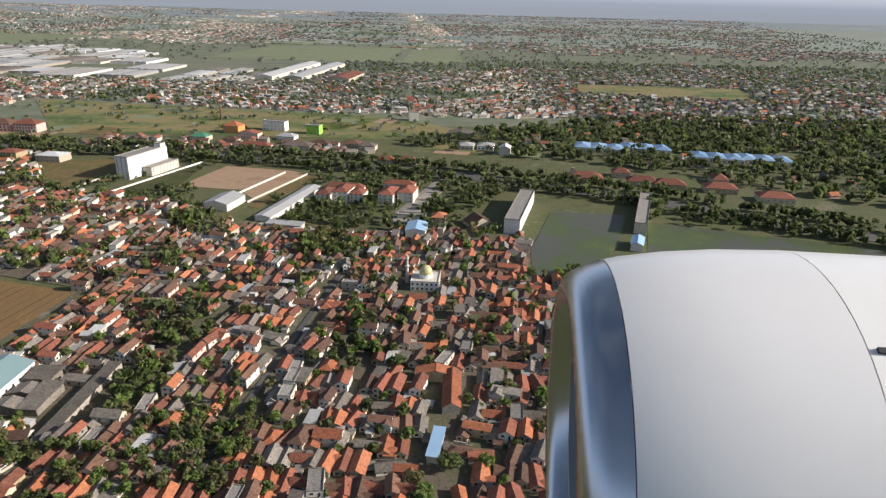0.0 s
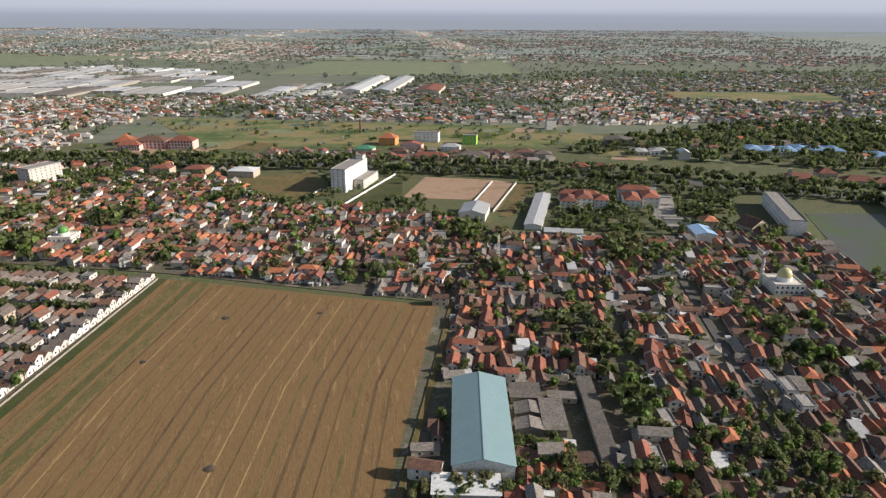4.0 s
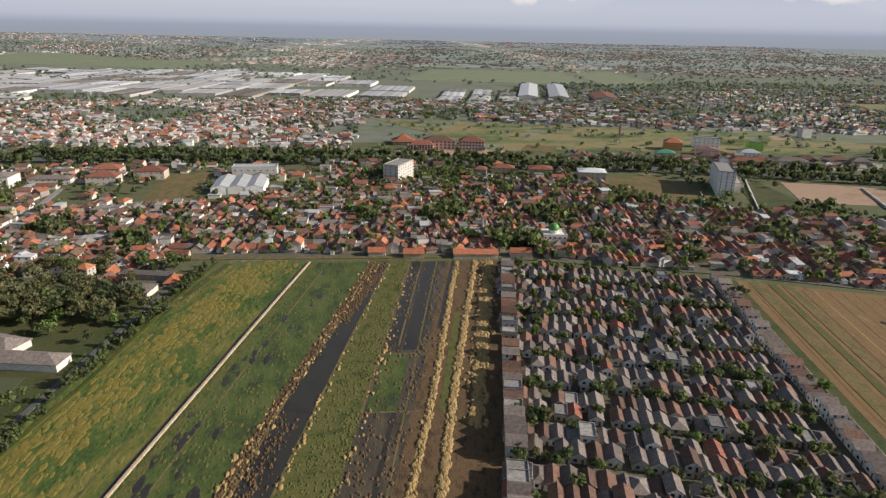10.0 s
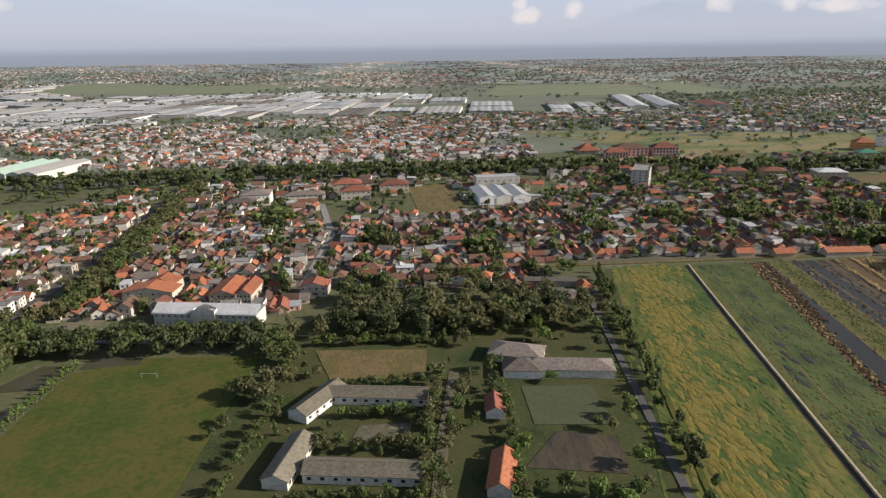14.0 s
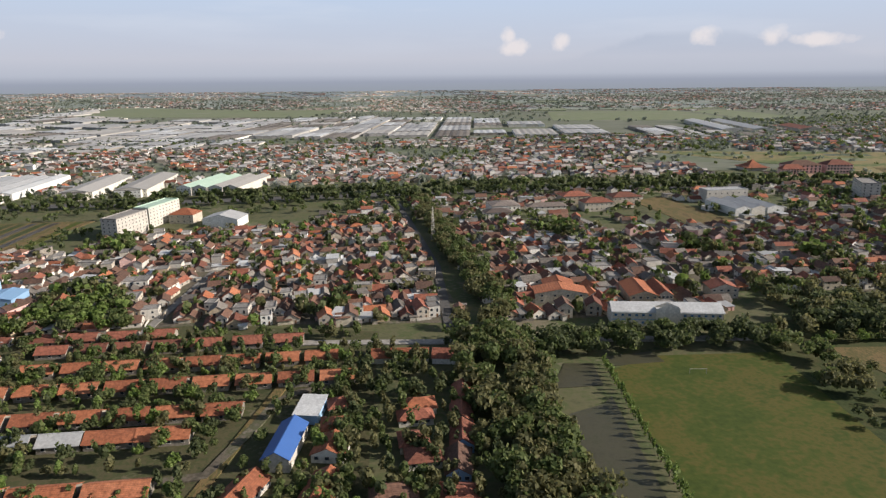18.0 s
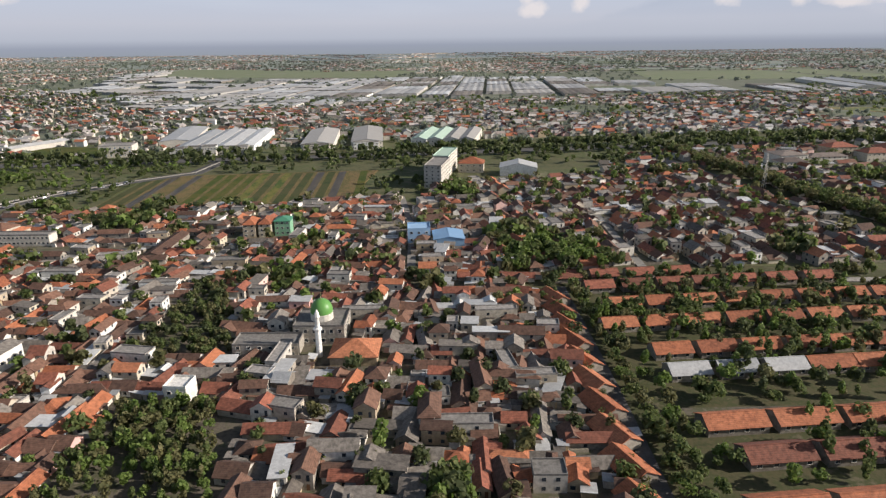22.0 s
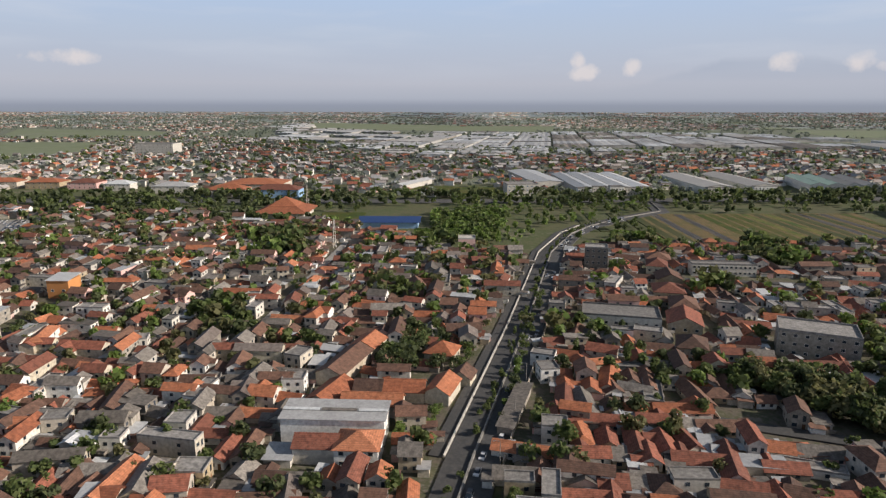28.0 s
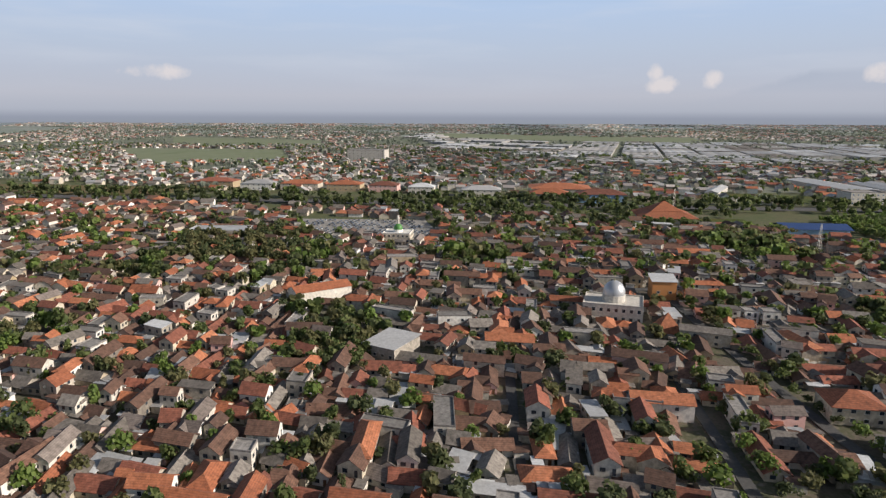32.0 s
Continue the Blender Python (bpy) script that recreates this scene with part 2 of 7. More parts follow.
def field_material(name, tones, scale, stretch=(1, 1, 1), turn=0, rough=0.95, bump=0.5, fine=1.2):
    """Open ground: patches of several tones, drawn out along the rows, with fine tufts."""
    m = bpy.data.materials.new(name)
    m.use_nodes = True
    nt = m.node_tree
    N, L = nt.nodes.new, nt.links.new
    bsdf = nt.nodes["Principled BSDF"]
    geo, mp = N("ShaderNodeNewGeometry"), N("ShaderNodeMapping")
    mp.inputs["Rotation"].default_value = (0, 0, radians(turn))
    mp.inputs["Scale"].default_value = stretch
    L(geo.outputs["Position"], mp.inputs["Vector"])
    a, b = N("ShaderNodeTexNoise"), N("ShaderNodeTexNoise")
    a.inputs["Scale"].default_value, a.inputs["Detail"].default_value, a.inputs["Roughness"].default_value = scale / SC, 6, 0.62
    b.inputs["Scale"].default_value, b.inputs["Detail"].default_value = fine / SC, 4
    L(mp.outputs[0], a.inputs["Vector"])
    L(mp.outputs[0], b.inputs["Vector"])
    mixv = N("ShaderNodeMath")
    mixv.operation = "MULTIPLY_ADD"
    L(b.outputs[0], mixv.inputs[0])
    mixv.inputs[1].default_value = 0.45
    L(a.outputs[0], mixv.inputs[2])
    sub = N("ShaderNodeMapRange")
    sub.inputs["From Min"].default_value, sub.inputs["From Max"].default_value = 0.56, 0.90
    L(mixv.outputs[0], sub.inputs["Value"])
    ramp = N("ShaderNodeValToRGB")
    els = ramp.color_ramp.elements
    els[0].color, els[1].color = (*tones[0], 1), (*tones[-1], 1)
    for i, t in enumerate(tones[1:-1], 1):
        els.new(i / (len(tones) - 1)).color = (*t, 1)
    L(sub.outputs[0], ramp.inputs[0])
    L(ramp.outputs["Color"], bsdf.inputs["Base Color"])
    bsdf.inputs["Roughness"].default_value = rough
    bsdf.inputs["Specular IOR Level"].default_value = 0.2
    bp = N("ShaderNodeBump")
    bp.inputs["Strength"].default_value, bp.inputs["Distance"].default_value = bump, 0.3 * SC
    L(b.outputs[0], bp.inputs["Height"])
    L(bp.outputs[0], bsdf.inputs["Normal"])
    MATS[name] = m
    return m


material("tile_orange", (0.27, 0.092, 0.046), (0.49, 0.190, 0.095), courses=0.16, third=(0.40, 0.138, 0.064), dirty=0.4, mottle=0.4)
material("tile_red", (0.17, 0.065, 0.042), (0.33, 0.115, 0.07), courses=0.16, dirty=0.4, mottle=0.45)
material("tile_brown", (0.090, 0.052, 0.038), (0.205, 0.108, 0.072), courses=0.16, dirty=0.4, mottle=0.45)
material("tile_grey", (0.115, 0.090, 0.078), (0.24, 0.20, 0.172), courses=0.16, mottle=0.4)
material("tile_olive", (0.125, 0.11, 0.08), (0.22, 0.195, 0.14), courses=0.16, mottle=0.35)
material("fibre_cement", (0.11, 0.096, 0.082), (0.26, 0.232, 0.20), dirty=0.45, fine=1.2, mottle=0.45)
material("metal_pale", (0.32, 0.33, 0.335), (0.60, 0.61, 0.60), rough=0.55, spec=0.4, dirty=0.25, third=(0.44, 0.44, 0.43), mottle=0.2)
material("metal_blue", (0.20, 0.34, 0.52), (0.32, 0.48, 0.66), rough=0.5, dirty=0.15)
material("metal_sky", (0.14, 0.25, 0.40), (0.22, 0.34, 0.48), rough=0.5, dirty=0.15)
material("metal_deep", (0.035, 0.10, 0.30), (0.055, 0.14, 0.38), rough=0.6, dirty=0.15)
material("metal_navy", (0.020, 0.045, 0.13), (0.034, 0.070, 0.19), rough=0.5, dirty=0.1)
material("metal_green", (0.045, 0.17, 0.105), (0.075, 0.24, 0.145), rough=0.5, dirty=0.15)
material("metal_teal", (0.17, 0.26, 0.275), (0.22, 0.32, 0.33), rough=0.45, dirty=0.15, fine=0.7)
material("wall_white", (0.48, 0.45, 0.40), (0.78, 0.77, 0.73), third=(0.64, 0.60, 0.52), dirty=0.3, fine=0.8, mottle=0.2)
material("wall_cream", (0.40, 0.31, 0.19), (0.56, 0.50, 0.38), third=(0.48, 0.43, 0.36), dirty=0.35, fine=0.8, mottle=0.25)
material("wall_grey", (0.20, 0.175, 0.145), (0.38, 0.345, 0.29), dirty=0.45, fine=0.8, mottle=0.3)
material("wall_lime", (0.26, 0.48, 0.08), (0.32, 0.55, 0.12), dirty=0.1)
material("wall_orange", (0.52, 0.23, 0.08), (0.60, 0.28, 0.10), dirty=0.1)
material("wall_pink", (0.62, 0.38, 0.34), (0.72, 0.48, 0.42), dirty=0.2)
material("wall_green", (0.16, 0.34, 0.21), (0.24, 0.42, 0.28), dirty=0.15)
material("wall_mint", (0.34, 0.46, 0.37), (0.44, 0.56, 0.46), dirty=0.2)
material("concrete", (0.18, 0.17, 0.155), (0.33, 0.31, 0.285), dirty=0.4, fine=0.6, mottle=0.4)
material("glass_dark", (0.02, 0.03, 0.04), (0.05, 0.06, 0.075), rough=0.12, bump=0, dirty=0.0, spec=0.6)
material("glass_blue", (0.04, 0.12, 0.24), (0.08, 0.2, 0.36), rough=0.12, bump=0, dirty=0.0, spec=0.6)
material("door_wood", (0.12, 0.06, 0.03), (0.24, 0.13, 0.07), dirty=0.2)
material("asphalt", (0.055, 0.054, 0.052), (0.09, 0.088, 0.085), coarse=0.05, fine=0.8, dirty=0.2, dirt=(0.16, 0.14, 0.12), mottle=0.2)
material("paving", (0.22, 0.21, 0.19), (0.32, 0.30, 0.27), coarse=0.04, fine=0.5, dirty=0.4, mottle=0.3)
material("leaf_mid", (0.085, 0.118, 0.038), (0.18, 0.205, 0.076), rough=0.7, bump=0, third=(0.11, 0.145, 0.045), dirty=0.0, coarse=0.02, spread=0.25, leaf=0.5)
material("leaf_dark", (0.060, 0.080, 0.034), (0.125, 0.145, 0.060), rough=0.7, bump=0, dirty=0.0, coarse=0.02, spread=0.25, leaf=0.5)
material("leaf_olive", (0.100, 0.108, 0.045), (0.205, 0.192, 0.085), rough=0.7, bump=0, dirty=0.0, coarse=0.02, spread=0.25, leaf=0.5)
material("leaf_bright", (0.10, 0.16, 0.030), (0.19, 0.25, 0.07), rough=0.65, bump=0, dirty=0.0, coarse=0.02, spread=0.25, leaf=0.45)
# Foliage far off: haze painted in as a paler, greyer green.
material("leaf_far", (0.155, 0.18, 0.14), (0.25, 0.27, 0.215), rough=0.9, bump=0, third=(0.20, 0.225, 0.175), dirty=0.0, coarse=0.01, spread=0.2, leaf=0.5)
material("metal_dull", (0.27, 0.275, 0.275), (0.44, 0.44, 0.43), rough=0.7, dirty=0.2, third=(0.35, 0.345, 0.335), mottle=0.2)
material("shed_roof", (0.30, 0.29, 0.27), (0.40, 0.385, 0.36), rough=0.8, dirty=0.2, mottle=0.15)
# Roofs far off: desaturated and pale, with haze put into the colour.
material("roof_dusty", (0.32, 0.265, 0.235), (0.50, 0.45, 0.41), third=(0.36, 0.33, 0.31), dirty=0.15, mottle=0.2)
material("bark", (0.08, 0.055, 0.04), (0.16, 0.12, 0.09), fine=4)
material("dome_silver", (0.44, 0.45, 0.46), (0.54, 0.55, 0.56), rough=0.4, metal=0.5, dirty=0.1)
material("dome_green", (0.05, 0.17, 0.045), (0.12, 0.29, 0.07), rough=0.4, dirty=0.15)
material("dome_gold", (0.42, 0.40, 0.18), (0.5, 0.47, 0.25), rough=0.4, dirty=0.2)
material("engine_white", (0.70, 0.70, 0.69), (0.74, 0.74, 0.73), rough=0.3, bump=0, dirty=0.05, spec=0.5)
material("engine_metal", (0.42, 0.44, 0.48), (0.48, 0.50, 0.54), rough=0.22, metal=1.0, bump=0, dirty=0.0)
material("engine_grey", (0.28, 0.30, 0.33), (0.32, 0.34, 0.37), rough=0.35, bump=0, dirty=0.05)
material("engine_dark", (0.03, 0.03, 0.035), (0.05, 0.05, 0.055), rough=0.5, bump=0, dirty=0.0)
material("car_paint", (0.02, 0.02, 0.025), (0.75, 0.75, 0.74), rough=0.25, bump=0, third=(0.30, 0.30, 0.31), dirty=0.0, spec=0.6)
material("rubber", (0.015, 0.015, 0.015), (0.03, 0.03, 0.03), dirty=0)
field_material("ground", ((0.058, 0.070, 0.032), (0.11, 0.105, 0.055), (0.070, 0.090, 0.034), (0.16, 0.14, 0.095)), 0.015, fine=0.25)
field_material("yard", ((0.070, 0.062, 0.046), (0.13, 0.11, 0.085), (0.075, 0.080, 0.042), (0.18, 0.155, 0.125)), 0.05, fine=0.5)
# Far ground in three tones, paler and bluer outward: haze put into the colour.
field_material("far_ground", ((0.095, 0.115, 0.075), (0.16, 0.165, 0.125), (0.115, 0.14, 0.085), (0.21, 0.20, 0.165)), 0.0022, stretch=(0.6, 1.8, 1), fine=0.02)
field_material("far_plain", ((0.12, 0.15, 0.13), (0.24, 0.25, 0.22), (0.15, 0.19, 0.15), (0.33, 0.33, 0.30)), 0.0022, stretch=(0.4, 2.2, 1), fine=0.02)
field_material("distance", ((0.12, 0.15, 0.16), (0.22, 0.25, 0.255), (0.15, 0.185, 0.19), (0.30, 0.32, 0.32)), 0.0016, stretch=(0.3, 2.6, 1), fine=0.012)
field_material("stubble", ((0.125, 0.076, 0.034), (0.19, 0.120, 0.055), (0.15, 0.093, 0.04), (0.245, 0.16, 0.075)), 0.11, stretch=(2.6, 0.22, 1), turn=7, fine=1.3)
field_material("stubble_dark", ((0.080, 0.052, 0.026), (0.12, 0.08, 0.04), (0.10, 0.075, 0.032)), 0.12, stretch=(1.2, 0.4, 1), turn=8)
field_material("straw", ((0.21, 0.145, 0.060), (0.32, 0.222, 0.095), (0.15, 0.112, 0.048)), 0.12, stretch=(1.2, 0.4, 1), turn=8)
field_material("paddy_green", ((0.033, 0.061, 0.014), (0.062, 0.092, 0.020), (0.117, 0.113, 0.028), (0.156, 0.136, 0.039)), 0.05, stretch=(1.4, 0.6, 1), turn=8, fine=0.5)
field_material("paddy_wet", ((0.030, 0.037, 0.018), (0.048, 0.068, 0.019), (0.068, 0.092, 0.022), (0.096, 0.096, 0.036)), 0.07, stretch=(1.5, 0.6, 1), turn=8, fine=0.6, rough=0.7)
field_material("stubble_green", ((0.075, 0.072, 0.026), (0.105, 0.090, 0.036), (0.060, 0.070, 0.022), (0.14, 0.105, 0.045)), 0.1, stretch=(1.6, 0.4, 1), turn=7, fine=1.3)
field_material("rice_gold", ((0.105, 0.095, 0.018), (0.15, 0.125, 0.026), (0.18, 0.14, 0.034), (0.085, 0.090, 0.020)), 0.12, fine=0.9)
field_material("weeds", ((0.045, 0.056, 0.016), (0.075, 0.082, 0.022), (0.105, 0.100, 0.032), (0.060, 0.068, 0.019)), 0.14, fine=1.1)
field_material("clods", ((0.052, 0.036, 0.020), (0.090, 0.058, 0.030), (0.125, 0.080, 0.040), (0.070, 0.046, 0.022)), 0.2, stretch=(1.4, 0.5, 1), turn=8, fine=1.6)
field_material("still_water", ((0.022, 0.021, 0.018), (0.034, 0.031, 0.025), (0.026, 0.028, 0.020)), 0.05, rough=0.42, bump=0.03, fine=0.3)
field_material("grass", ((0.027, 0.040, 0.013), (0.045, 0.059, 0.018), (0.068, 0.066, 0.026), (0.037, 0.051, 0.014)), 0.03, fine=0.6)
field_material("lawn", ((0.038, 0.058, 0.009), (0.053, 0.072, 0.012), (0.089, 0.08, 0.019), (0.045, 0.065, 0.011)), 0.025, fine=0.35)
field_material("court", ((0.051, 0.066, 0.031), (0.078, 0.085, 0.047), (0.060, 0.075, 0.034), (0.098, 0.098, 0.060)), 0.03, fine=0.35)
field_material("garden_ground", ((0.046, 0.054, 0.023), (0.085, 0.076, 0.040), (0.054, 0.063, 0.025), (0.12, 0.105, 0.066)), 0.05, fine=0.5)
field_material("dry_grass", ((0.093, 0.072, 0.034), (0.170, 0.119, 0.053), (0.085, 0.081, 0.030), (0.145, 0.106, 0.043)), 0.06, stretch=(1.5, 0.6, 1), turn=8, fine=0.8)
field_material("bare_soil", ((0.26, 0.17, 0.115), (0.33, 0.23, 0.155), (0.22, 0.15, 0.09)), 0.03)
field_material("wet_mud", ((0.034, 0.031, 0.024), (0.064, 0.053, 0.036), (0.102, 0.076, 0.044)), 0.09, stretch=(2, 0.4, 1), turn=8, rough=0.5, bump=0.2, fine=1.0)
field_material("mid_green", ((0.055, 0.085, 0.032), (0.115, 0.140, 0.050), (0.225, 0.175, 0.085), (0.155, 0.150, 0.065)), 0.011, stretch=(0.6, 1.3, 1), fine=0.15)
# Green of the far fields, greyed and lightened to put haze into it.
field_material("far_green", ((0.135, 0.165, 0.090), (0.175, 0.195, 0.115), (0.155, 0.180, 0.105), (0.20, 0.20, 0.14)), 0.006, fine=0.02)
field_material("pond_bed", ((0.050, 0.048, 0.030), (0.068, 0.064, 0.040), (0.050, 0.052, 0.028)), 0.05, rough=0.45, bump=0.05)
field_material("flood", ((0.070, 0.074, 0.064), (0.085, 0.088, 0.074), (0.060, 0.085, 0.028), (0.11, 0.125, 0.045)), 0.014, rough=0.5, bump=0.05)
SLOTS = list(MATS)

# ---- building tools ----
rnd = random.Random(7)


def turned(pts, x, y, z, deg):
    c, s = math.cos(radians(deg)), math.sin(radians(deg))
    return [(x + px * c - py * s, y + px * s + py * c, z + pz) for px, py, pz in pts]


class Bag:
    """Gathers many small pieces into one mesh."""

    def __init__(self):
        self.v, self.f, self.m = [], [], []

    def add(self, verts, faces, mat):
        k = len(self.v)
        self.v.extend(verts)
        self.f.extend([tuple(i + k for i in f) for f in faces])
        self.m.extend([mat] * len(faces))

    def mesh(self, name, smooth=False):
        used = sorted(set(self.m), key=SLOTS.index)
        me = bpy.data.meshes.new(name)
        me.from_pydata(self.v, [], self.f)
        for u in used:
            me.materials.append(MATS[u])
        idx = {u: i for i, u in enumerate(used)}
        me.polygons.foreach_set("material_index", [idx[u] for u in self.m])
        if smooth:
            me.polygons.foreach_set("use_smooth", [True] * len(self.f))
        me.update()
        return me

    def place(self, name, label="", category="", kind="", parent=None, group=""):
        ob = new(name, self.mesh(name))
        if parent:
            ob.parent = parent
        return tagged(ob, label, category, group, kind)


def part(name, bag, parent, label="", smooth=False):
    ob = new(name, bag.mesh(name, smooth))
    ob.parent = parent
    return tagged(ob, label)


def thing(name, x, y, z, deg, label, category, group=""):
    ob = new(name)
    ob.matrix_basis = pose(x, y, z, 0, 0, deg)
    return tagged(ob, label, category, group)


def box(x0, x1, y0, y1, z0, z1):
    v = [(x0, y0, z0), (x1, y0, z0), (x1, y1, z0), (x0, y1, z0), (x0, y0, z1), (x1, y0, z1), (x1, y1, z1), (x0, y1, z1)]
    return v, [(3, 2, 1, 0), (4, 5, 6, 7), (0, 1, 5, 4), (1, 2, 6, 5), (2, 3, 7, 6), (3, 0, 4, 7)]


def gable_walls(w, d, h, rise):
    """Walls w wide, d deep; ridge along y."""
    a, b = w / 2, d / 2
    v = [(-a, -b, 0), (a, -b, 0), (a, b, 0), (-a, b, 0), (-a, -b, h), (a, -b, h), (a, b, h), (-a, b, h), (0, -b, h + rise), (0, b, h + rise)]
    return v, [(0, 1, 5, 8, 4), (2, 3, 7, 9, 6), (1, 2, 6, 5), (3, 0, 4, 7)]


def gable_roof(w, d, h, rise, over=0.6, thick=0.14):
    a, b = w / 2 + over, d / 2 + over * 0.7
    low = h - over * rise / (w / 2)
    prof = [(-a, low), (0, h + rise), (a, low), (a, low + thick), (0, h + rise + thick * 1.3), (-a, low + thick)]
    v = [(px, -b, pz + 0.03) for px, pz in prof] + [(px, b, pz + 0.03) for px, pz in prof]
    f = [(i, (i + 1) % 6, 6 + (i + 1) % 6, 6 + i)[::-1] for i in range(6)]
    f += [(0, 1, 4, 5), (1, 2, 3, 4), (11, 10, 7, 6), (10, 9, 8, 7)]
    return v, f


def hip_roof(w, d, h, rise, over=0.7, thick=0.14):
    a, b = w / 2 + over, d / 2 + over
    low = h - 0.25
    r = max(b - a, 0.0) * 0.9
    q = max(a - b, 0.0) * 0.9
    v = [(-a, -b, low), (a, -b, low), (a, b, low), (-a, b, low), (-a, -b, low + thick), (a, -b, low + thick), (a, b, low + thick), (-a, b, low + thick)]
    v += [(-q, -r, h + rise), (q, r, h + rise)]
    f = [(3, 2, 1, 0), (0, 1, 5, 4), (1, 2, 6, 5), (2, 3, 7, 6), (3, 0, 4, 7)]
    f += [(4, 5, 8), (5, 6, 9, 8), (6, 7, 9), (7, 4, 8, 9)] if r >= q else [(4, 5, 9, 8), (5, 6, 9), (6, 7, 8, 9), (7, 4, 8)]
    return v, f


def flat_roof(w, d, h, rim=0.6, t=0.25):
    a, b = w / 2 + 0.02, d / 2 + 0.02
    c, e = a - t, b - t
    v = [(-a, -b, h), (a, -b, h), (a, b, h), (-a, b, h), (-a, -b, h + rim), (a, -b, h + rim), (a, b, h + rim), (-a, b, h + rim),
         (-c, -e, h + rim), (c, -e, h + rim), (c, e, h + rim), (-c, e, h + rim), (-c, -e, h + 0.1), (c, -e, h + 0.1), (c, e, h + 0.1), (-c, e, h + 0.1)]
    f = [(0, 1, 5, 4), (1, 2, 6, 5), (2, 3, 7, 6), (3, 0, 4, 7)]
    for i in range(4):
        j = (i + 1) % 4
        f += [(4 + i, 4 + j, 8 + j, 8 + i), (8 + i, 8 + j, 12 + j, 12 + i)]
    return v, f + [(12, 13, 14, 15)]


def shed_roof(w, d, h, rise, over=0.4, thick=0.1):
    a, b = w / 2 + over, d / 2 + over
    v = [(-a, -b, h), (a, -b, h), (a, b, h + rise), (-a, b, h + rise)]
    v += [(x, y, z + thick) for x, y, z in v]
    return v, [(3, 2, 1, 0), (4, 5, 6, 7), (0, 1, 5, 4), (1, 2, 6, 5), (2, 3, 7, 6), (3, 0, 4, 7)]


def inside(x, y, poly):
    hit = False
    j = len(poly) - 1
    for i in range(len(poly)):
        (xi, yi), (xj, yj) = poly[i], poly[j]
        if (yi > y) != (yj > y) and x < (xj - xi) * (y - yi) / (yj - yi) + xi:
            hit = not hit
        j = i
    return hit


KEEP_OUT = []       # outlines in which no house is set
NO_TREES = []       # outlines in which no loose tree is set


def keep(poly, trees=False):
    xs, ys = [p[0] for p in poly], [p[1] for p in poly]
    entry = (min(xs), max(xs), min(ys), max(ys), poly)
    KEEP_OUT.append(entry)
    if not trees:
        NO_TREES.append(entry)


def blocked(x, y, where, margin=0.0):
    for x0, x1, y0, y1, poly in where:
        if x0 - margin <= x <= x1 + margin and y0 - margin <= y <= y1 + margin:
            if inside(x, y, poly):
                return True
            if margin and any(inside(x + dx, y + dy, poly) for dx, dy in ((margin, 0), (-margin, 0), (0, margin), (0, -margin))):
                return True
    return False


def rect(x, y, w, d, deg, margin=0.0):
    a, b = w / 2 + margin, d / 2 + margin
    return [p[:2] for p in turned([(-a, -b, 0), (a, -b, 0), (a, b, 0), (-a, b, 0)], x, y, 0, deg)]


def strip(points, width):
    """Outline of a band along a line of points."""
    left, right = [], []
    for i, (x, y) in enumerate(points):
        x0, y0 = points[max(i - 1, 0)]
        x1, y1 = points[min(i + 1, len(points) - 1)]
        n = math.hypot(x1 - x0, y1 - y0)
        nx, ny = -(y1 - y0) / n * width / 2, (x1 - x0) / n * width / 2
        left.append((x + nx, y + ny))
        right.append((x - nx, y - ny))
    return left + right[::-1]


LAYER = [0.0]


def patch(name, poly, mat, label, category, z=None, kind="structure", out=True, trees=False):
    """A flat piece of ground with its own edge, a few centimetres proud of the ground."""
    if z is None:
        LAYER[0] += 0.003
        z = 0.08 + LAYER[0]
    area = sum(poly[i - 1][0] * poly[i][1] - poly[i][0] * poly[i - 1][1] for i in range(len(poly)))
    if area < 0:
        poly = poly[::-1]
    n = len(poly)
    b = Bag()
    b.add([(x, y, z) for x, y in poly] + [(x, y, -0.2) for x, y in poly], [tuple(range(n))] + [(n + i, n + (i + 1) % n, (i + 1) % n, i) for i in range(n)], mat)
    if out:
        keep(poly, trees)
    return b.place(name, label, category, kind)


def band(name, points, width, mat, label, category, z=None, out=True, trees=False):
    """A road, bank or ditch along a line, as one strip of quads."""
    if z is None:
        LAYER[0] += 0.003
        z = 0.08 + LAYER[0]
    outline = strip(points, width)
    n = len(points)
    b = Bag()
    v = [(x, y, z) for x, y in outline] + [(x, y, -0.2) for x, y in outline]
    f = [(i, 2 * n - 1 - i, 2 * n - 2 - i, i + 1) for i in range(n - 1)]
    f += [(2 * n + i, 2 * n + (i + 1) % (2 * n), (i + 1) % (2 * n), i)[::-1] for i in range(2 * n)]
    b.add(v, f, mat)
    if out:
        keep(outline, trees)
    return b.place(name, label, category, "structure")


def path_y(x):
    return 2 - 0.0945 * x

# ---- ground and fields ----
b = Bag()
for i in range(-11, 12):
    for j in range(-4, 12):
        x0, y0 = i * 1000 - 1000, j * 1000 - 1000
        # tiles step to paler, bluer colours outward, standing in for haze
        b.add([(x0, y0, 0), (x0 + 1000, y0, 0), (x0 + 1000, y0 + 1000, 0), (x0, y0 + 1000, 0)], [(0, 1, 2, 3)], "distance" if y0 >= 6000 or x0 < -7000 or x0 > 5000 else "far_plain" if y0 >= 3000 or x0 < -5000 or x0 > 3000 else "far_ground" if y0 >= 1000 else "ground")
b.place("ground", "flat plain of bare earth, yards and rough grass, paled with haze far off", "ground", "structure")

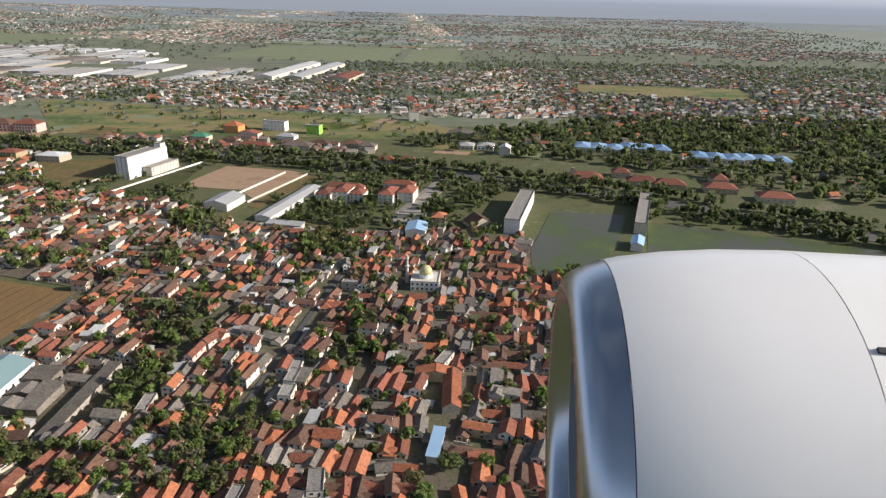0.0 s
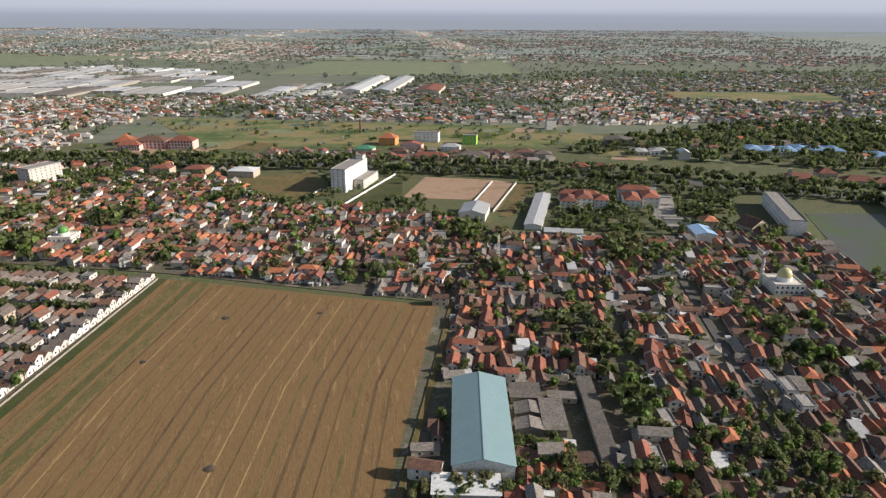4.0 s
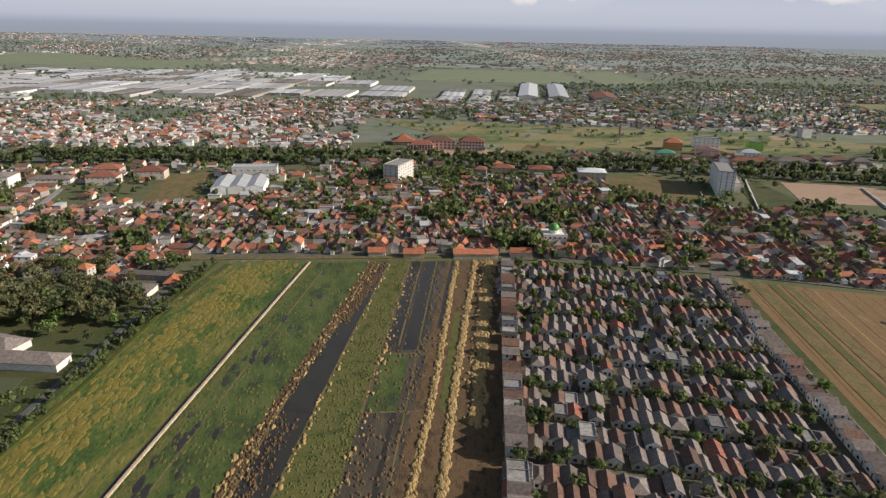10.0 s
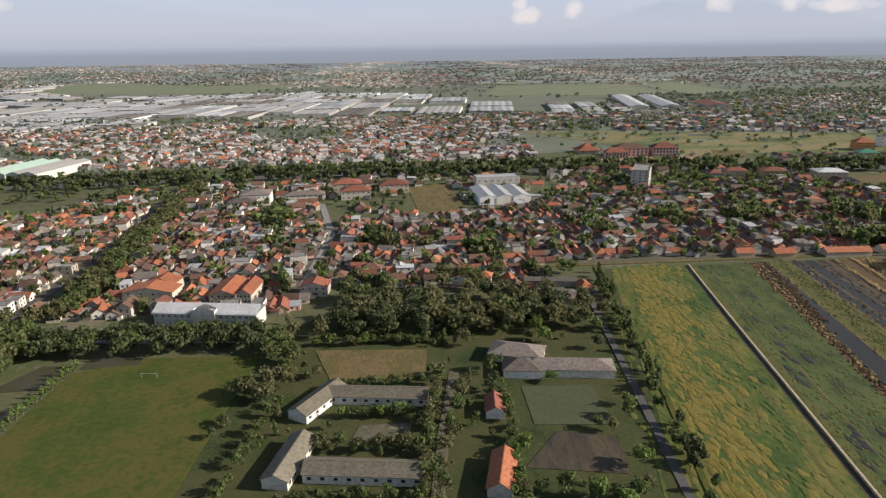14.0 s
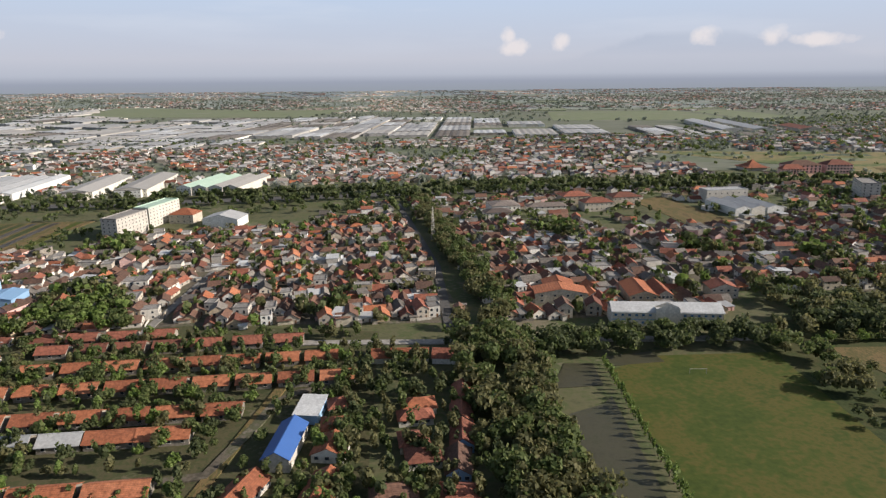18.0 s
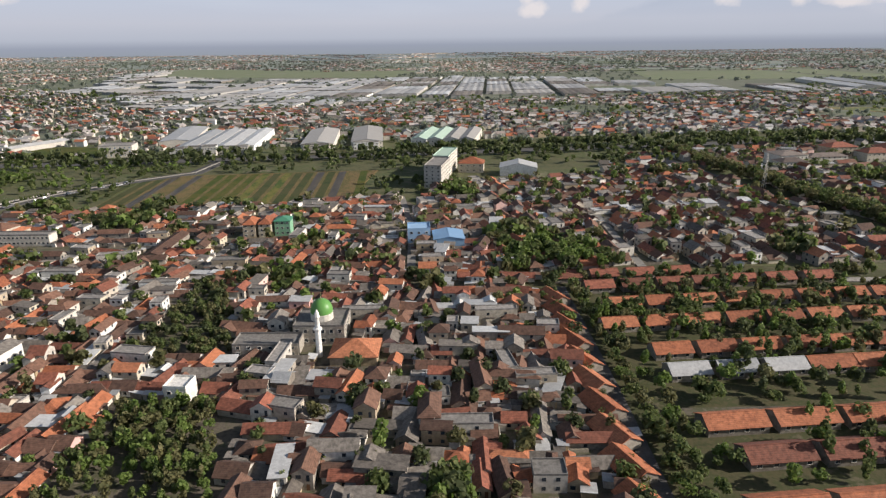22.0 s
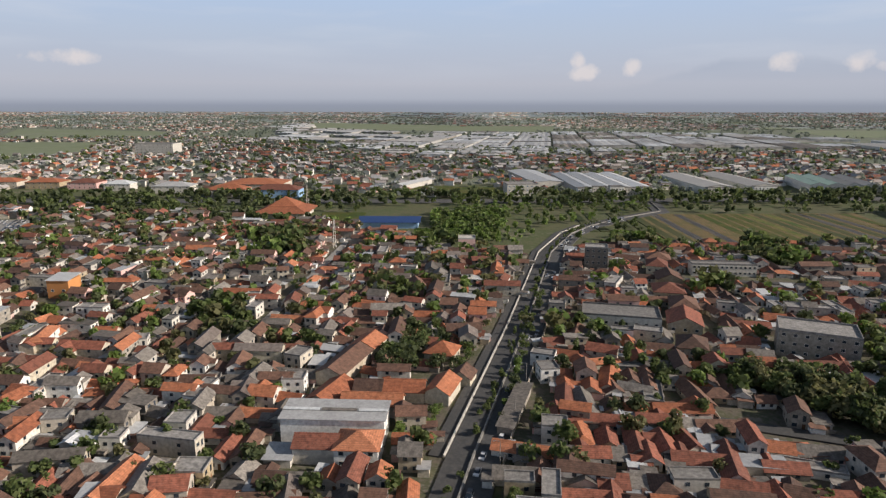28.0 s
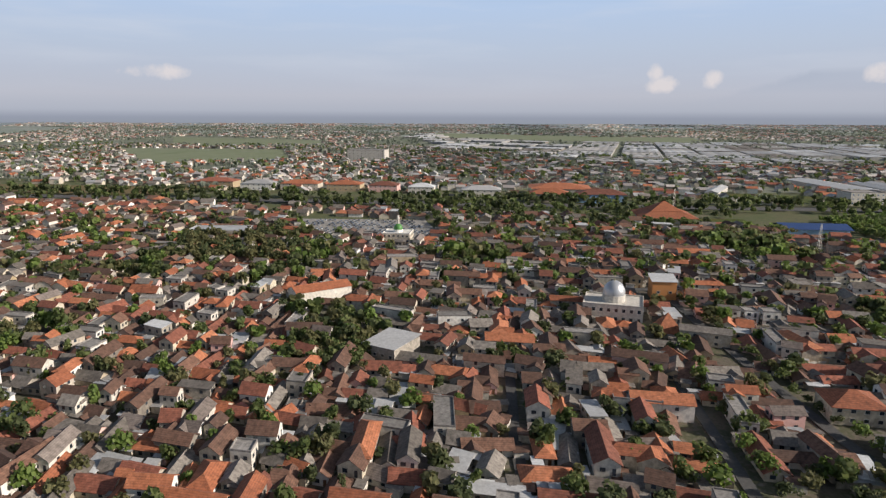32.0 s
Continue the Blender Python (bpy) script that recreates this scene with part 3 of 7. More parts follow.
FIELD_A = [(-455, 446), (-262, 389), (-289, 213), (-300, 130), (-497, 150), (-482, 244)]
patch("field", FIELD_A, "stubble", "harvested brown rice field with stubble rows", "field")
patch("field_margin", [(-462, 447), (-455, 446), (-482, 244), (-497, 150), (-505, 150), (-490, 244)], "grass", "green grassy bank beside the stubble field", "verge")
band("field_ditch", [(-349, 419), (-372, 300), (-388, 200), (-395, 130)], 1.2, "dry_grass", "narrow grassy ditch across the stubble field", "ditch", out=False)
for x, y, s in ((-396, 381, 3.2), (-337, 384, 2.6), (-365, 240, 3.0), (-428, 330, 2.2)):
    hp = thing("straw_heap", x, y, 0, 20 * s, "dark heap of burnt straw on the stubble", "straw heap", "straw heaps")
    g = Bag()
    q = random.Random(int(x))
    ring = [(s * q.uniform(0.7, 1.2) * math.cos(k * 0.7), s * q.uniform(0.7, 1.2) * math.sin(k * 0.7)) for k in range(9)]
    g.add([(px, py, 0.05) for px, py in ring] + [(px * 0.5, py * 0.5, 0.5) for px, py in ring] + [(0, 0, 0.7)], [(k, (k + 1) % 9, 9 + (k + 1) % 9, 9 + k) for k in range(9)] + [(9 + k, 9 + (k + 1) % 9, 18) for k in range(9)], "wet_mud")
    part("heap", g, hp)
rr = random.Random(77)
for k in range(24):
    x0 = -450 + k * 7.9
    y0 = 443 - (x0 + 455) * 0.295
    mt, w = (("straw", 0.7), ("stubble_dark", 1.6), ("stubble_dark", 0.9), ("dry_grass", 1.4), ("stubble_dark", 0.6))[rr.randrange(5)]
    if k in (1,):
        mt, w = "grass", 2.2
    band("field_row", [(x0, y0 - 3), (x0 - 20, 300), (x0 - 34, 150)], w, mt, "row of cut straw along the stubble field", "field", out=False)

# wet strips west of the estate
def strip_line(top, mid, low):
    """A boundary between plots: x at the far end, half way and near, drawn on towards the camera's line."""
    return [(top, 487), (mid, 316), (low, 251), (low + (low - mid) * 1.6, 147)]


EDGE = [strip_line(-820, -862, -880), strip_line(-757, -790, -803), strip_line(-713, -750, -764), strip_line(-704, -745, -757), strip_line(-698, -729, -741), strip_line(-683, -707, -717), strip_line(-655, -683, -695), strip_line(-608, -638, -652)]
KINDS = [("paddy_green", "green rice plot with ripe yellow patches"), ("paddy_wet", "rough green plot with wet hollows"), ("clods", "strip of turned brown clods"), ("still_water", "flooded dark furrow strip"),
         ("weeds", "bushy strip of green weeds"), ("wet_mud", "dark flooded mud strip"), ("clods", "brown soil strip with golden straw rows")]
for k in range(7):
    patch("field", EDGE[k + 1] + EDGE[k][::-1], KINDS[k][0], KINDS[k][1], "field")


def along(edge, off=0.0, y0=487, y1=147):
    """The part of a boundary between two depths, shifted sideways."""
    pts = []
    for i in range(9):
        y = y0 + (y1 - y0) * i / 8
        for (xa, ya), (xb, yb) in zip(edge, edge[1:]):
            if ya >= y >= yb:
                pts.append((xa + (xb - xa) * (ya - y) / (ya - yb) + off, y))
                break
    return pts


band("field_canal", along(EDGE[1], -2.2), 2.6, "wet_mud", "narrow dark irrigation canal between plots", "canal", out=False)
band("field_wall", along(EDGE[1]), 1.1, "wall_cream", "low pale concrete wall along the canal", "wall", z=1.1, out=False)
for a, c in ((2, 10.5), (11.5, 22)):
    patch("field", along(EDGE[5], a, 487, 356) + along(EDGE[5], c, 487, 356)[::-1], "still_water", "flooded dark plot between pale bunds", "field", out=False)
for e, off, w, mt, lab, y0, y1 in ((0, 4, 5, "grass", "grassy bank along the rice plot", 487, 147), (0, 12, 1.4, "weeds", "low bund in the rice plot", 487, 147), (1, -12, 1.6, "weeds", "low bund in the rice plot", 487, 147), (1, 4, 4, "weeds", "bushy bank beside the canal", 487, 147),
                         (1, 14, 0.9, "dry_grass", "low bund in the wet plot", 470, 147), (2, 4.5, 0.9, "straw", "pale bund between clods", 487, 147), (3, 0, 1.0, "dry_grass", "pale bund beside the flooded furrow", 487, 147), (4, 0, 1.0, "dry_grass", "pale bund beside the flooded furrow", 487, 147),
                         (5, 0, 1.4, "dry_grass", "pale bund along the mud strip", 487, 300), (5, 9, 1.0, "dry_grass", "pale bund along the mud strip", 487, 360), (5, 20, 0.9, "dry_grass", "pale bund along the mud strip", 487, 147), (5, 15, 2.2, "still_water", "narrow flooded ditch", 352, 147),
                         (6, 5.5, 4.5, "still_water", "dark wet furrow between straw rows", 487, 380), (6, 14, 3.6, "weeds", "green strip between straw rows", 400, 300)):
    band("field_ridge", along(EDGE[e], off, y0, y1), w, mt, lab, "field", out=False)
patch("field", [along(EDGE[5], 2, 352, 302)[0], along(EDGE[5], 16, 352, 302)[0], along(EDGE[5], 16, 352, 302)[-1], along(EDGE[5], 2, 352, 302)[-1]], "paddy_wet", "olive mud plot between bunds", "field", out=False)
for y in (352, 301):
    a, c = along(EDGE[5], 0, y, y - 1)[0], along(EDGE[6], 4, y, y - 1)[0]
    band("field_ridge", [a, c], 0.9, "dry_grass", "pale bund across the mud strip", "field", out=False)


def tufts(lines, n, mat, sizes, label, seed, flat=0.35, long=1.7):
    """Loose heaps of straw, clods or plants along the rows, as one scatter."""
    q = random.Random(seed)
    g = Bag()
    z = 0.08 + LAYER[0]
    for _ in range(n):
        pts, spread = q.choice(lines)
        t = q.random() ** 0.9 * (len(pts) - 1)
        i = min(int(t), len(pts) - 2)
        (x0, y0), (x1, y1) = pts[i], pts[i + 1]
        x, y, s = x0 + (x1 - x0) * (t - i) + q.gauss(0, spread), y0 + (y1 - y0) * (t - i) + q.gauss(0, 2), q.uniform(*sizes)
        k = q.randint(5, 8)
        ring = [(s * q.uniform(0.6, 1.2) * math.cos(a * 6.283 / k), s * long * q.uniform(0.6, 1.2) * math.sin(a * 6.283 / k)) for a in range(k)]
        g.add([(x + px, y + py, z - 0.15) for px, py in ring] + [(x + px * 0.6, y + py * 0.6, z + s * flat * q.uniform(0.6, 1.1)) for px, py in ring] + [(x, y, z + s * flat * 1.15)],
              [(a, (a + 1) % k, k + (a + 1) % k, k + a) for a in range(k)] + [(k + a, k + (a + 1) % k, 2 * k) for a in range(k)], mat)
    g.place("straw_tufts", label, "straw", "stuff")


S1, S2, S3 = along(strip_line(-648, -675, -688)), along(strip_line(-634, -665, -676)), along(strip_line(-624, -653, -663), 0, 487, 290)
tufts([(along(EDGE[0], 30), 7), (along(EDGE[0], 36), 9), (along(EDGE[0], 24), 5)], 850, "rice_gold", (1.0, 3.0), "ripe yellow clumps of rice", 8, 0.05, 2.0)
tufts([(along(EDGE[0], 10), 6), (along(EDGE[1], -16), 6), (along(EDGE[0], 40), 14)], 700, "paddy_green", (0.8, 2.2), "green clumps of young rice", 9, 0.06)
tufts([(along(EDGE[1], 7), 4), (along(EDGE[1], 22), 7), (along(EDGE[2], -8), 5)], 900, "weeds", (0.4, 1.2), "weeds on the wet plot", 10, 0.10)
tufts([(along(EDGE[1], 10), 3), (along(EDGE[1], 24), 4)], 46, "still_water", (1.2, 3.0), "wet hollows in the rough plot", 11, 0.02, 2.6)
tufts([(along(EDGE[2], 3), 1.6), (along(EDGE[3], -1), 1.4), (along(EDGE[3], 3, 487, 390), 1.5), (along(EDGE[3], 6, 300, 147), 3)], 2600, "clods", (0.3, 0.8), "turned clods beside the furrow", 1, 0.5)
tufts([(along(EDGE[2], 1), 1.2), (along(EDGE[3], -0.5), 1.2), (along(EDGE[5], 2), 1.4), (along(EDGE[4], 1), 0.8)], 420, "straw", (0.4, 1.3), "loose dry tufts between plots", 12, 0.4)
tufts([(along(EDGE[4], 9), 3.0), (along(EDGE[5], -4), 2.4)], 1500, "weeds", (0.3, 0.9), "bushy weeds between the plots", 13, 0.22)
tufts([(along(EDGE[5], 6), 4.0), (along(EDGE[6], -4), 3.0)], 600, "clods", (0.4, 1.2), "wet clods on the mud strips", 6, 0.3)
for row in (S1, S2, S3):
    band("straw_row", row, 3.4, "straw", "row of golden straw left to dry", "field", out=False)
tufts([(S1, 0.7), (S2, 0.8), (S3, 2.6), (S3, 1.6), (S2, 0.6)], 2800, "straw", (0.7, 1.7), "loose heaps of golden straw", 2, 0.35)
for off, w, mt, lab in ((12, 9, "dry_grass", "tan strip of cut straw beside the verge"), (22, 5, "stubble_green", "greenish strip of regrowth on the stubble"), (31, 7, "dry_grass", "tan strip of cut straw")):
    band("field_strip", [(-455 + off, 446 - off * 0.29), (-482 + off, 244), (-497 + off, 150)], w, mt, lab, "field", out=False)
band("estate_wall", [(-462, 446), (-490, 244), (-505, 150)], 0.3, "wall_grey", "low grey estate wall along the field", "wall", z=1.2, out=False)
# football ground, pond and lawns
patch("football_pitch", [(-1100, 388), (-1040, 384), (-1050, 300), (-1062, 200), (-1150, 200), (-1139, 287), (-1131, 376)], "lawn", "worn green football pitch", "pitch")
patch("pond", [(-1168, 338), (-1145, 346), (-1139, 352), (-1147, 287), (-1156, 220), (-1182, 220), (-1168, 290)], "pond_bed", "still brown pond beside the pitch", "pond")
patch("pond", [(-1163, 362), (-1150, 386), (-1136, 384), (-1139, 362)], "pond_bed", "small brown pond between trees", "pond")
patch("pond", [(-1128, 391), (-1102, 393), (-1100, 381), (-1129, 380)], "pond_bed", "small brown pond at the pitch's end", "pond")
for poly, mt, lab in (([(-911, 339), (-878, 337), (-878, 306), (-912, 309)], "court", "grey-green paved court"), ([(-904, 304), (-880, 298), (-884, 276), (-922, 283)], "wet_mud", "dark tilled plot"),
                      ([(-1012, 386), (-953, 380), (-956, 351), (-1002, 355)], "dry_grass", "dry brown lawn"), ([(-1040, 420), (-830, 440), (-868, 252), (-880, 170), (-1062, 190), (-1050, 300)], "grass", "shady lawns of a school campus")):
    patch("lawn" if mt != "court" else "court", poly, mt, lab, "lawn" if mt != "court" else "court", z=0.06 if mt == "grass" else None, trees=mt == "grass")
band("campus_path", [(-941, 356), (-951, 307), (-958, 264), (-964, 220)], 5, "yard", "shaded earth drive between campus trees", "street")
patch("courtyard", [(-986, 316), (-964, 316), (-966, 303), (-990, 305)], "yard", "bare courtyard between the barracks", "ground")
# farmland and plots by the highway
for poly, mt, lab in (([(-488, 748), (-396, 772), (-366, 674), (-413, 640)], "dry_grass", "brown fallow plot"), ([(-290, 650), (-222, 636), (-187, 716), (-267, 738)], "bare_soil", "bare tan building plot"),
                      ([(-352, 618), (-322, 717), (-293, 741), (-290, 650), (-330, 610)], "grass", "green strip of grass"), ([(-200, 580), (-166, 701), (-150, 690), (-190, 575)], "dry_grass", "fenced strip of dry grass"),
                      ([(-217, 627), (-190, 717), (-168, 703), (-199, 600)], "bare_soil", "dusty yard"), ([(-951, 780), (-906, 801), (-891, 652), (-941, 650)], "dry_grass", "dry brown playing field"),
                      ([(50, 470), (80, 568), (146, 557), (120, 480), (89, 425), (46, 420)], "flood", "flooded plot with patches of grass"), ([(160, 536), (330, 480), (420, 420), (330, 380), (124, 415)], "flood", "flooded plot with patches of grass"),
                      ([(-1945, 944), (-1885, 915), (-1831, 935), (-1840, 985), (-1930, 990)], "lawn", "green lawn"), ([(-2352, 730), (-2245, 742), (-2228, 668), (-2324, 655)], "paving", "wide paved lot"),
                      ([(-2010, 740), (-1975, 735), (-1975, 790), (-2015, 790)], "lawn", "green lawn by the hall")):
    patch("plot", poly, mt, lab, "plot")
MEADOW = [(-747, 1245), (-269, 1131), (-140, 1100), (20, 960), (-120, 900), (-312, 924), (-560, 925)]
patch("meadow", [(-747, 1245), (-269, 1131), (-140, 1100), (20, 960), (-120, 900), (-312, 924), (-560, 925)], "mid_green", "broad green and brown marsh meadow", "meadow")
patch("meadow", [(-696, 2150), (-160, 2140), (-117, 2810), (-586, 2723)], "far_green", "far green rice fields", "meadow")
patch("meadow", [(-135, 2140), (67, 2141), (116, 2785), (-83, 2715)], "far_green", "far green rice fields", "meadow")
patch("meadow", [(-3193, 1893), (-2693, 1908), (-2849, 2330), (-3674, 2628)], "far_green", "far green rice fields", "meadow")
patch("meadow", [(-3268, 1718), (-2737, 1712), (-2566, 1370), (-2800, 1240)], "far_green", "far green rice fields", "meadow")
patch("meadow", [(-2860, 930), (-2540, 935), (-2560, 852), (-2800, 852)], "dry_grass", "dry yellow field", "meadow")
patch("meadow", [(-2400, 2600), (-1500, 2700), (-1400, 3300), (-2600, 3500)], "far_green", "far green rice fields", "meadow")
patch("meadow", [(300, 1350), (700, 1250), (780, 1500), (330, 1560)], "mid_green", "green meadow among trees", "meadow")

q = random.Random(61)
for k in range(90):
    x, y = q.uniform(-720, 900), q.uniform(640, 1230)
    line = 1245 - (x + 747) * 0.24
    if not (845 - max(x + 350, 0) * 0.22 - (x > 0) * x * 0.1 + 30 < y < line - 40) or not (inside(x, y, MEADOW) or not blocked(x, y, KEEP_OUT, 20)):
        continue
    w, d = q.uniform(25, 80), q.uniform(20, 55)
    patch("meadow_plot", rect(x, y, w, d, -17 + q.uniform(-4, 4)), q.choice(("mid_green", "dry_grass", "far_green", "flood", "paddy_green", "mid_green", "bare_soil")), "small plot of rough grass or fallow", "meadow", out=False)
# farm plots of crops in beds
FARM = [(-1742, 650), (-1545, 655), (-1520, 785), (-1735, 785)]
patch("farm_soil", FARM, "dry_grass", "tilled vegetable plots", "field")
for i in range(20):
    x = -1740 + i * 10.5
    mt = ("grass", "lawn", "dry_grass", "grass", "paddy_green", "lawn", "wet_mud")[(i * 3 + i // 4) % 7]
    patch("crop_bed", [(x, 654), (x + 7, 654), (x + 10, 782), (x + 3, 782)], mt, "long bed of low crops", "field", out=False)
    if i % 3:
        patch("crop_bed", [(x - 60 + 0.4 * (i - 10), 700), (x - 55, 700), (x - 52, 790), (x - 57, 790)], "grass", "long bed of low crops", "field", out=False) if i < 6 else None

# ---- roads ----
HIGHWAY = [(700, 330), (420, 470), (160, 615), (-50, 722), (-350, 805), (-650, 845), (-1000, 880), (-1480, 880), (-1840, 868), (-2280, 838), (-2600, 835), (-3400, 830)]
band("highway", HIGHWAY, 24, "asphalt", "tree-lined asphalt highway", "road")
ROAD = [(-1945, 235), (-1910, 362), (-1877, 473), (-1836, 625), (-1808, 690), (-1786, 722), (-1750, 760), (-1700, 800), (-1690, 860)]


def beside(points, off):
    """A line beside another, off metres to its left."""
    return strip(points, 2 * off)[:len(points)]


band("road", beside(ROAD, -4.4), 8.0, "asphalt", "busy asphalt main road", "road")
band("kerb", ROAD, 0.6, "paving", "pale kerb along the main road", "kerb", z=1.35)
band("median", beside(ROAD, 4.2), 7.6, "asphalt", "worn service lane with small trees beside the main road", "road")
band("canal_wall", beside(ROAD, 8.5)[1:6], 0.5, "wall_white", "pale canal wall", "wall", z=1.2)
# lane and canal behind the wall; their shade is painted as dark asphalt
band("canal", beside(ROAD, 11.1)[1:6], 4.4, "asphalt", "narrow lane behind the canal wall, its shade put in as dark colour", "street")
band("roadside_wall", beside(ROAD, -9.2)[1:4], 0.4, "wall_cream", "pale wall along the main road", "wall", z=1.9)
for line, w, mt in (([(-1282, 430), (-1175, 416), (-1141, 413), (-1040, 402)], 6, "paving"), ([(-1306, 300), (-1286, 378), (-1275, 420)], 5, "dry_grass"), ([(-2105, 300), (-2106, 364), (-2110, 439), (-2112, 535)], 4.2, "asphalt"),
                    ([(-2150, 300), (-2146, 358), (-2141, 425)], 3.6, "asphalt"), ([(-2206, 300), (-2205, 375), (-2201, 430)], 3.6, "asphalt"), ([(-1371, 455), (-1359, 578)], 5, "paving"),
                    ([(-862, 252), (-846, 330), (-832, 440), (-824, 492)], 2.5, "lawn"), ([(-880, 180), (-868, 260), (-845, 440)], 3.5, "asphalt"), ([(-1440, 260), (-1432, 340), (-1424, 440)], 5, "asphalt"),
                    ([(-300, 130), (-284, 213), (-262, 330), (-252, 392)], 3, "dry_grass"), ([(-1030, 480), (-1020, 600), (-1040, 720)], 6, "paving"), ([(-1200, 440), (-1195, 560), (-1205, 700), (-1215, 830)], 6, "asphalt"),
                    ([(-60, 560), (-30, 660), (-20, 690)], 6, "paving"), ([(-120, 200), (-106, 300), (-90, 420)], 4, "asphalt"), ([(-620, 495), (-460, 458), (-262, 396)], 3, "yard"),
                    ([(-870, 498), (-620, 496)], 4, "dry_grass"), ([(-1830, 384), (-1781, 364), (-1740, 341), (-1705, 325), (-1678, 318), (-1640, 300), (-1600, 280)], 6, "asphalt"), ([(-1500, 470), (-1495, 560), (-1500, 660)], 5, "paving"),
                    ([(-1620, 480), (-1605, 580), (-1600, 650)], 4.5, "paving"), ([(-1800, 560), (-1700, 540), (-1520, 560), (-1440, 590)], 5, "asphalt"), ([(-2000, 470), (-1985, 600), (-1975, 700)], 4.5, "paving"), ([(-2330, 480), (-2230, 520), (-2100, 545), (-1960, 560)], 5, "asphalt")):
    band("street", line, w, mt, "narrow street between houses" if mt != "dry_grass" else "earth track", "street")

# ---- houses ----
ROOF_WORDS = {"tile_orange": "orange clay-tile", "tile_red": "dull red clay-tile", "tile_brown": "dark brown tile", "tile_grey": "grey concrete-tile", "fibre_cement": "grey fibre-cement", "metal_pale": "pale metal", "concrete": "flat concrete", "metal_blue": "blue metal", "metal_green": "green metal"}


def house_bits(kind, w, d, h, rise, roof, wall):
    if kind == "gable":
        return gable_walls(w, d, h, rise), gable_roof(w, d, h, rise)
    if kind == "hip":
        return box(-w / 2, w / 2, -d / 2, d / 2, 0, h), hip_roof(w, d, h, rise)
    if kind == "flat":
        return box(-w / 2, w / 2, -d / 2, d / 2, 0, h), flat_roof(w, d, h)
    return box(-w / 2, w / 2, -d / 2, d / 2, 0, h), shed_roof(w, d, h + 0.05, rise * 0.5)


def opening(w, h, frame_mat, pane_mat, depth=0.12):
    """A framed window or door leaf in the plane y = 0, facing -y."""
    g = Bag()
    t = 0.1
    a, q = w / 2, w / 2 - t
    ring = [(-a, 0), (a, 0), (a, h), (-a, h)], [(-q, t), (q, t), (q, h - t), (-q, h - t)]
    v = [(px, 0.02, pz) for px, pz in ring[0]] + [(px, -depth, pz) for px, pz in ring[0]] + [(px, -depth, pz) for px, pz in ring[1]] + [(px, -depth * 0.3, pz) for px, pz in ring[1]]
    f = [(4 * s + i, 4 * s + (i + 1) % 4, 4 * s + 4 + (i + 1) % 4, 4 * s + 4 + i) for s in range(3) for i in range(4)]
    g.add(v, f, frame_mat)
    g.add(v[12:], [(0, 1, 2, 3)], pane_mat)
    return g


OPENINGS = {}


def put_opening(name, key, w, h, frame_mat, pane_mat, parent, m):
    if key not in OPENINGS:
        OPENINGS[key] = opening(w, h, frame_mat, pane_mat).mesh(name)
    ob = new(name, OPENINGS[key])
    ob.parent = parent
    ob.matrix_basis = m
    return ob


PROTO = {}


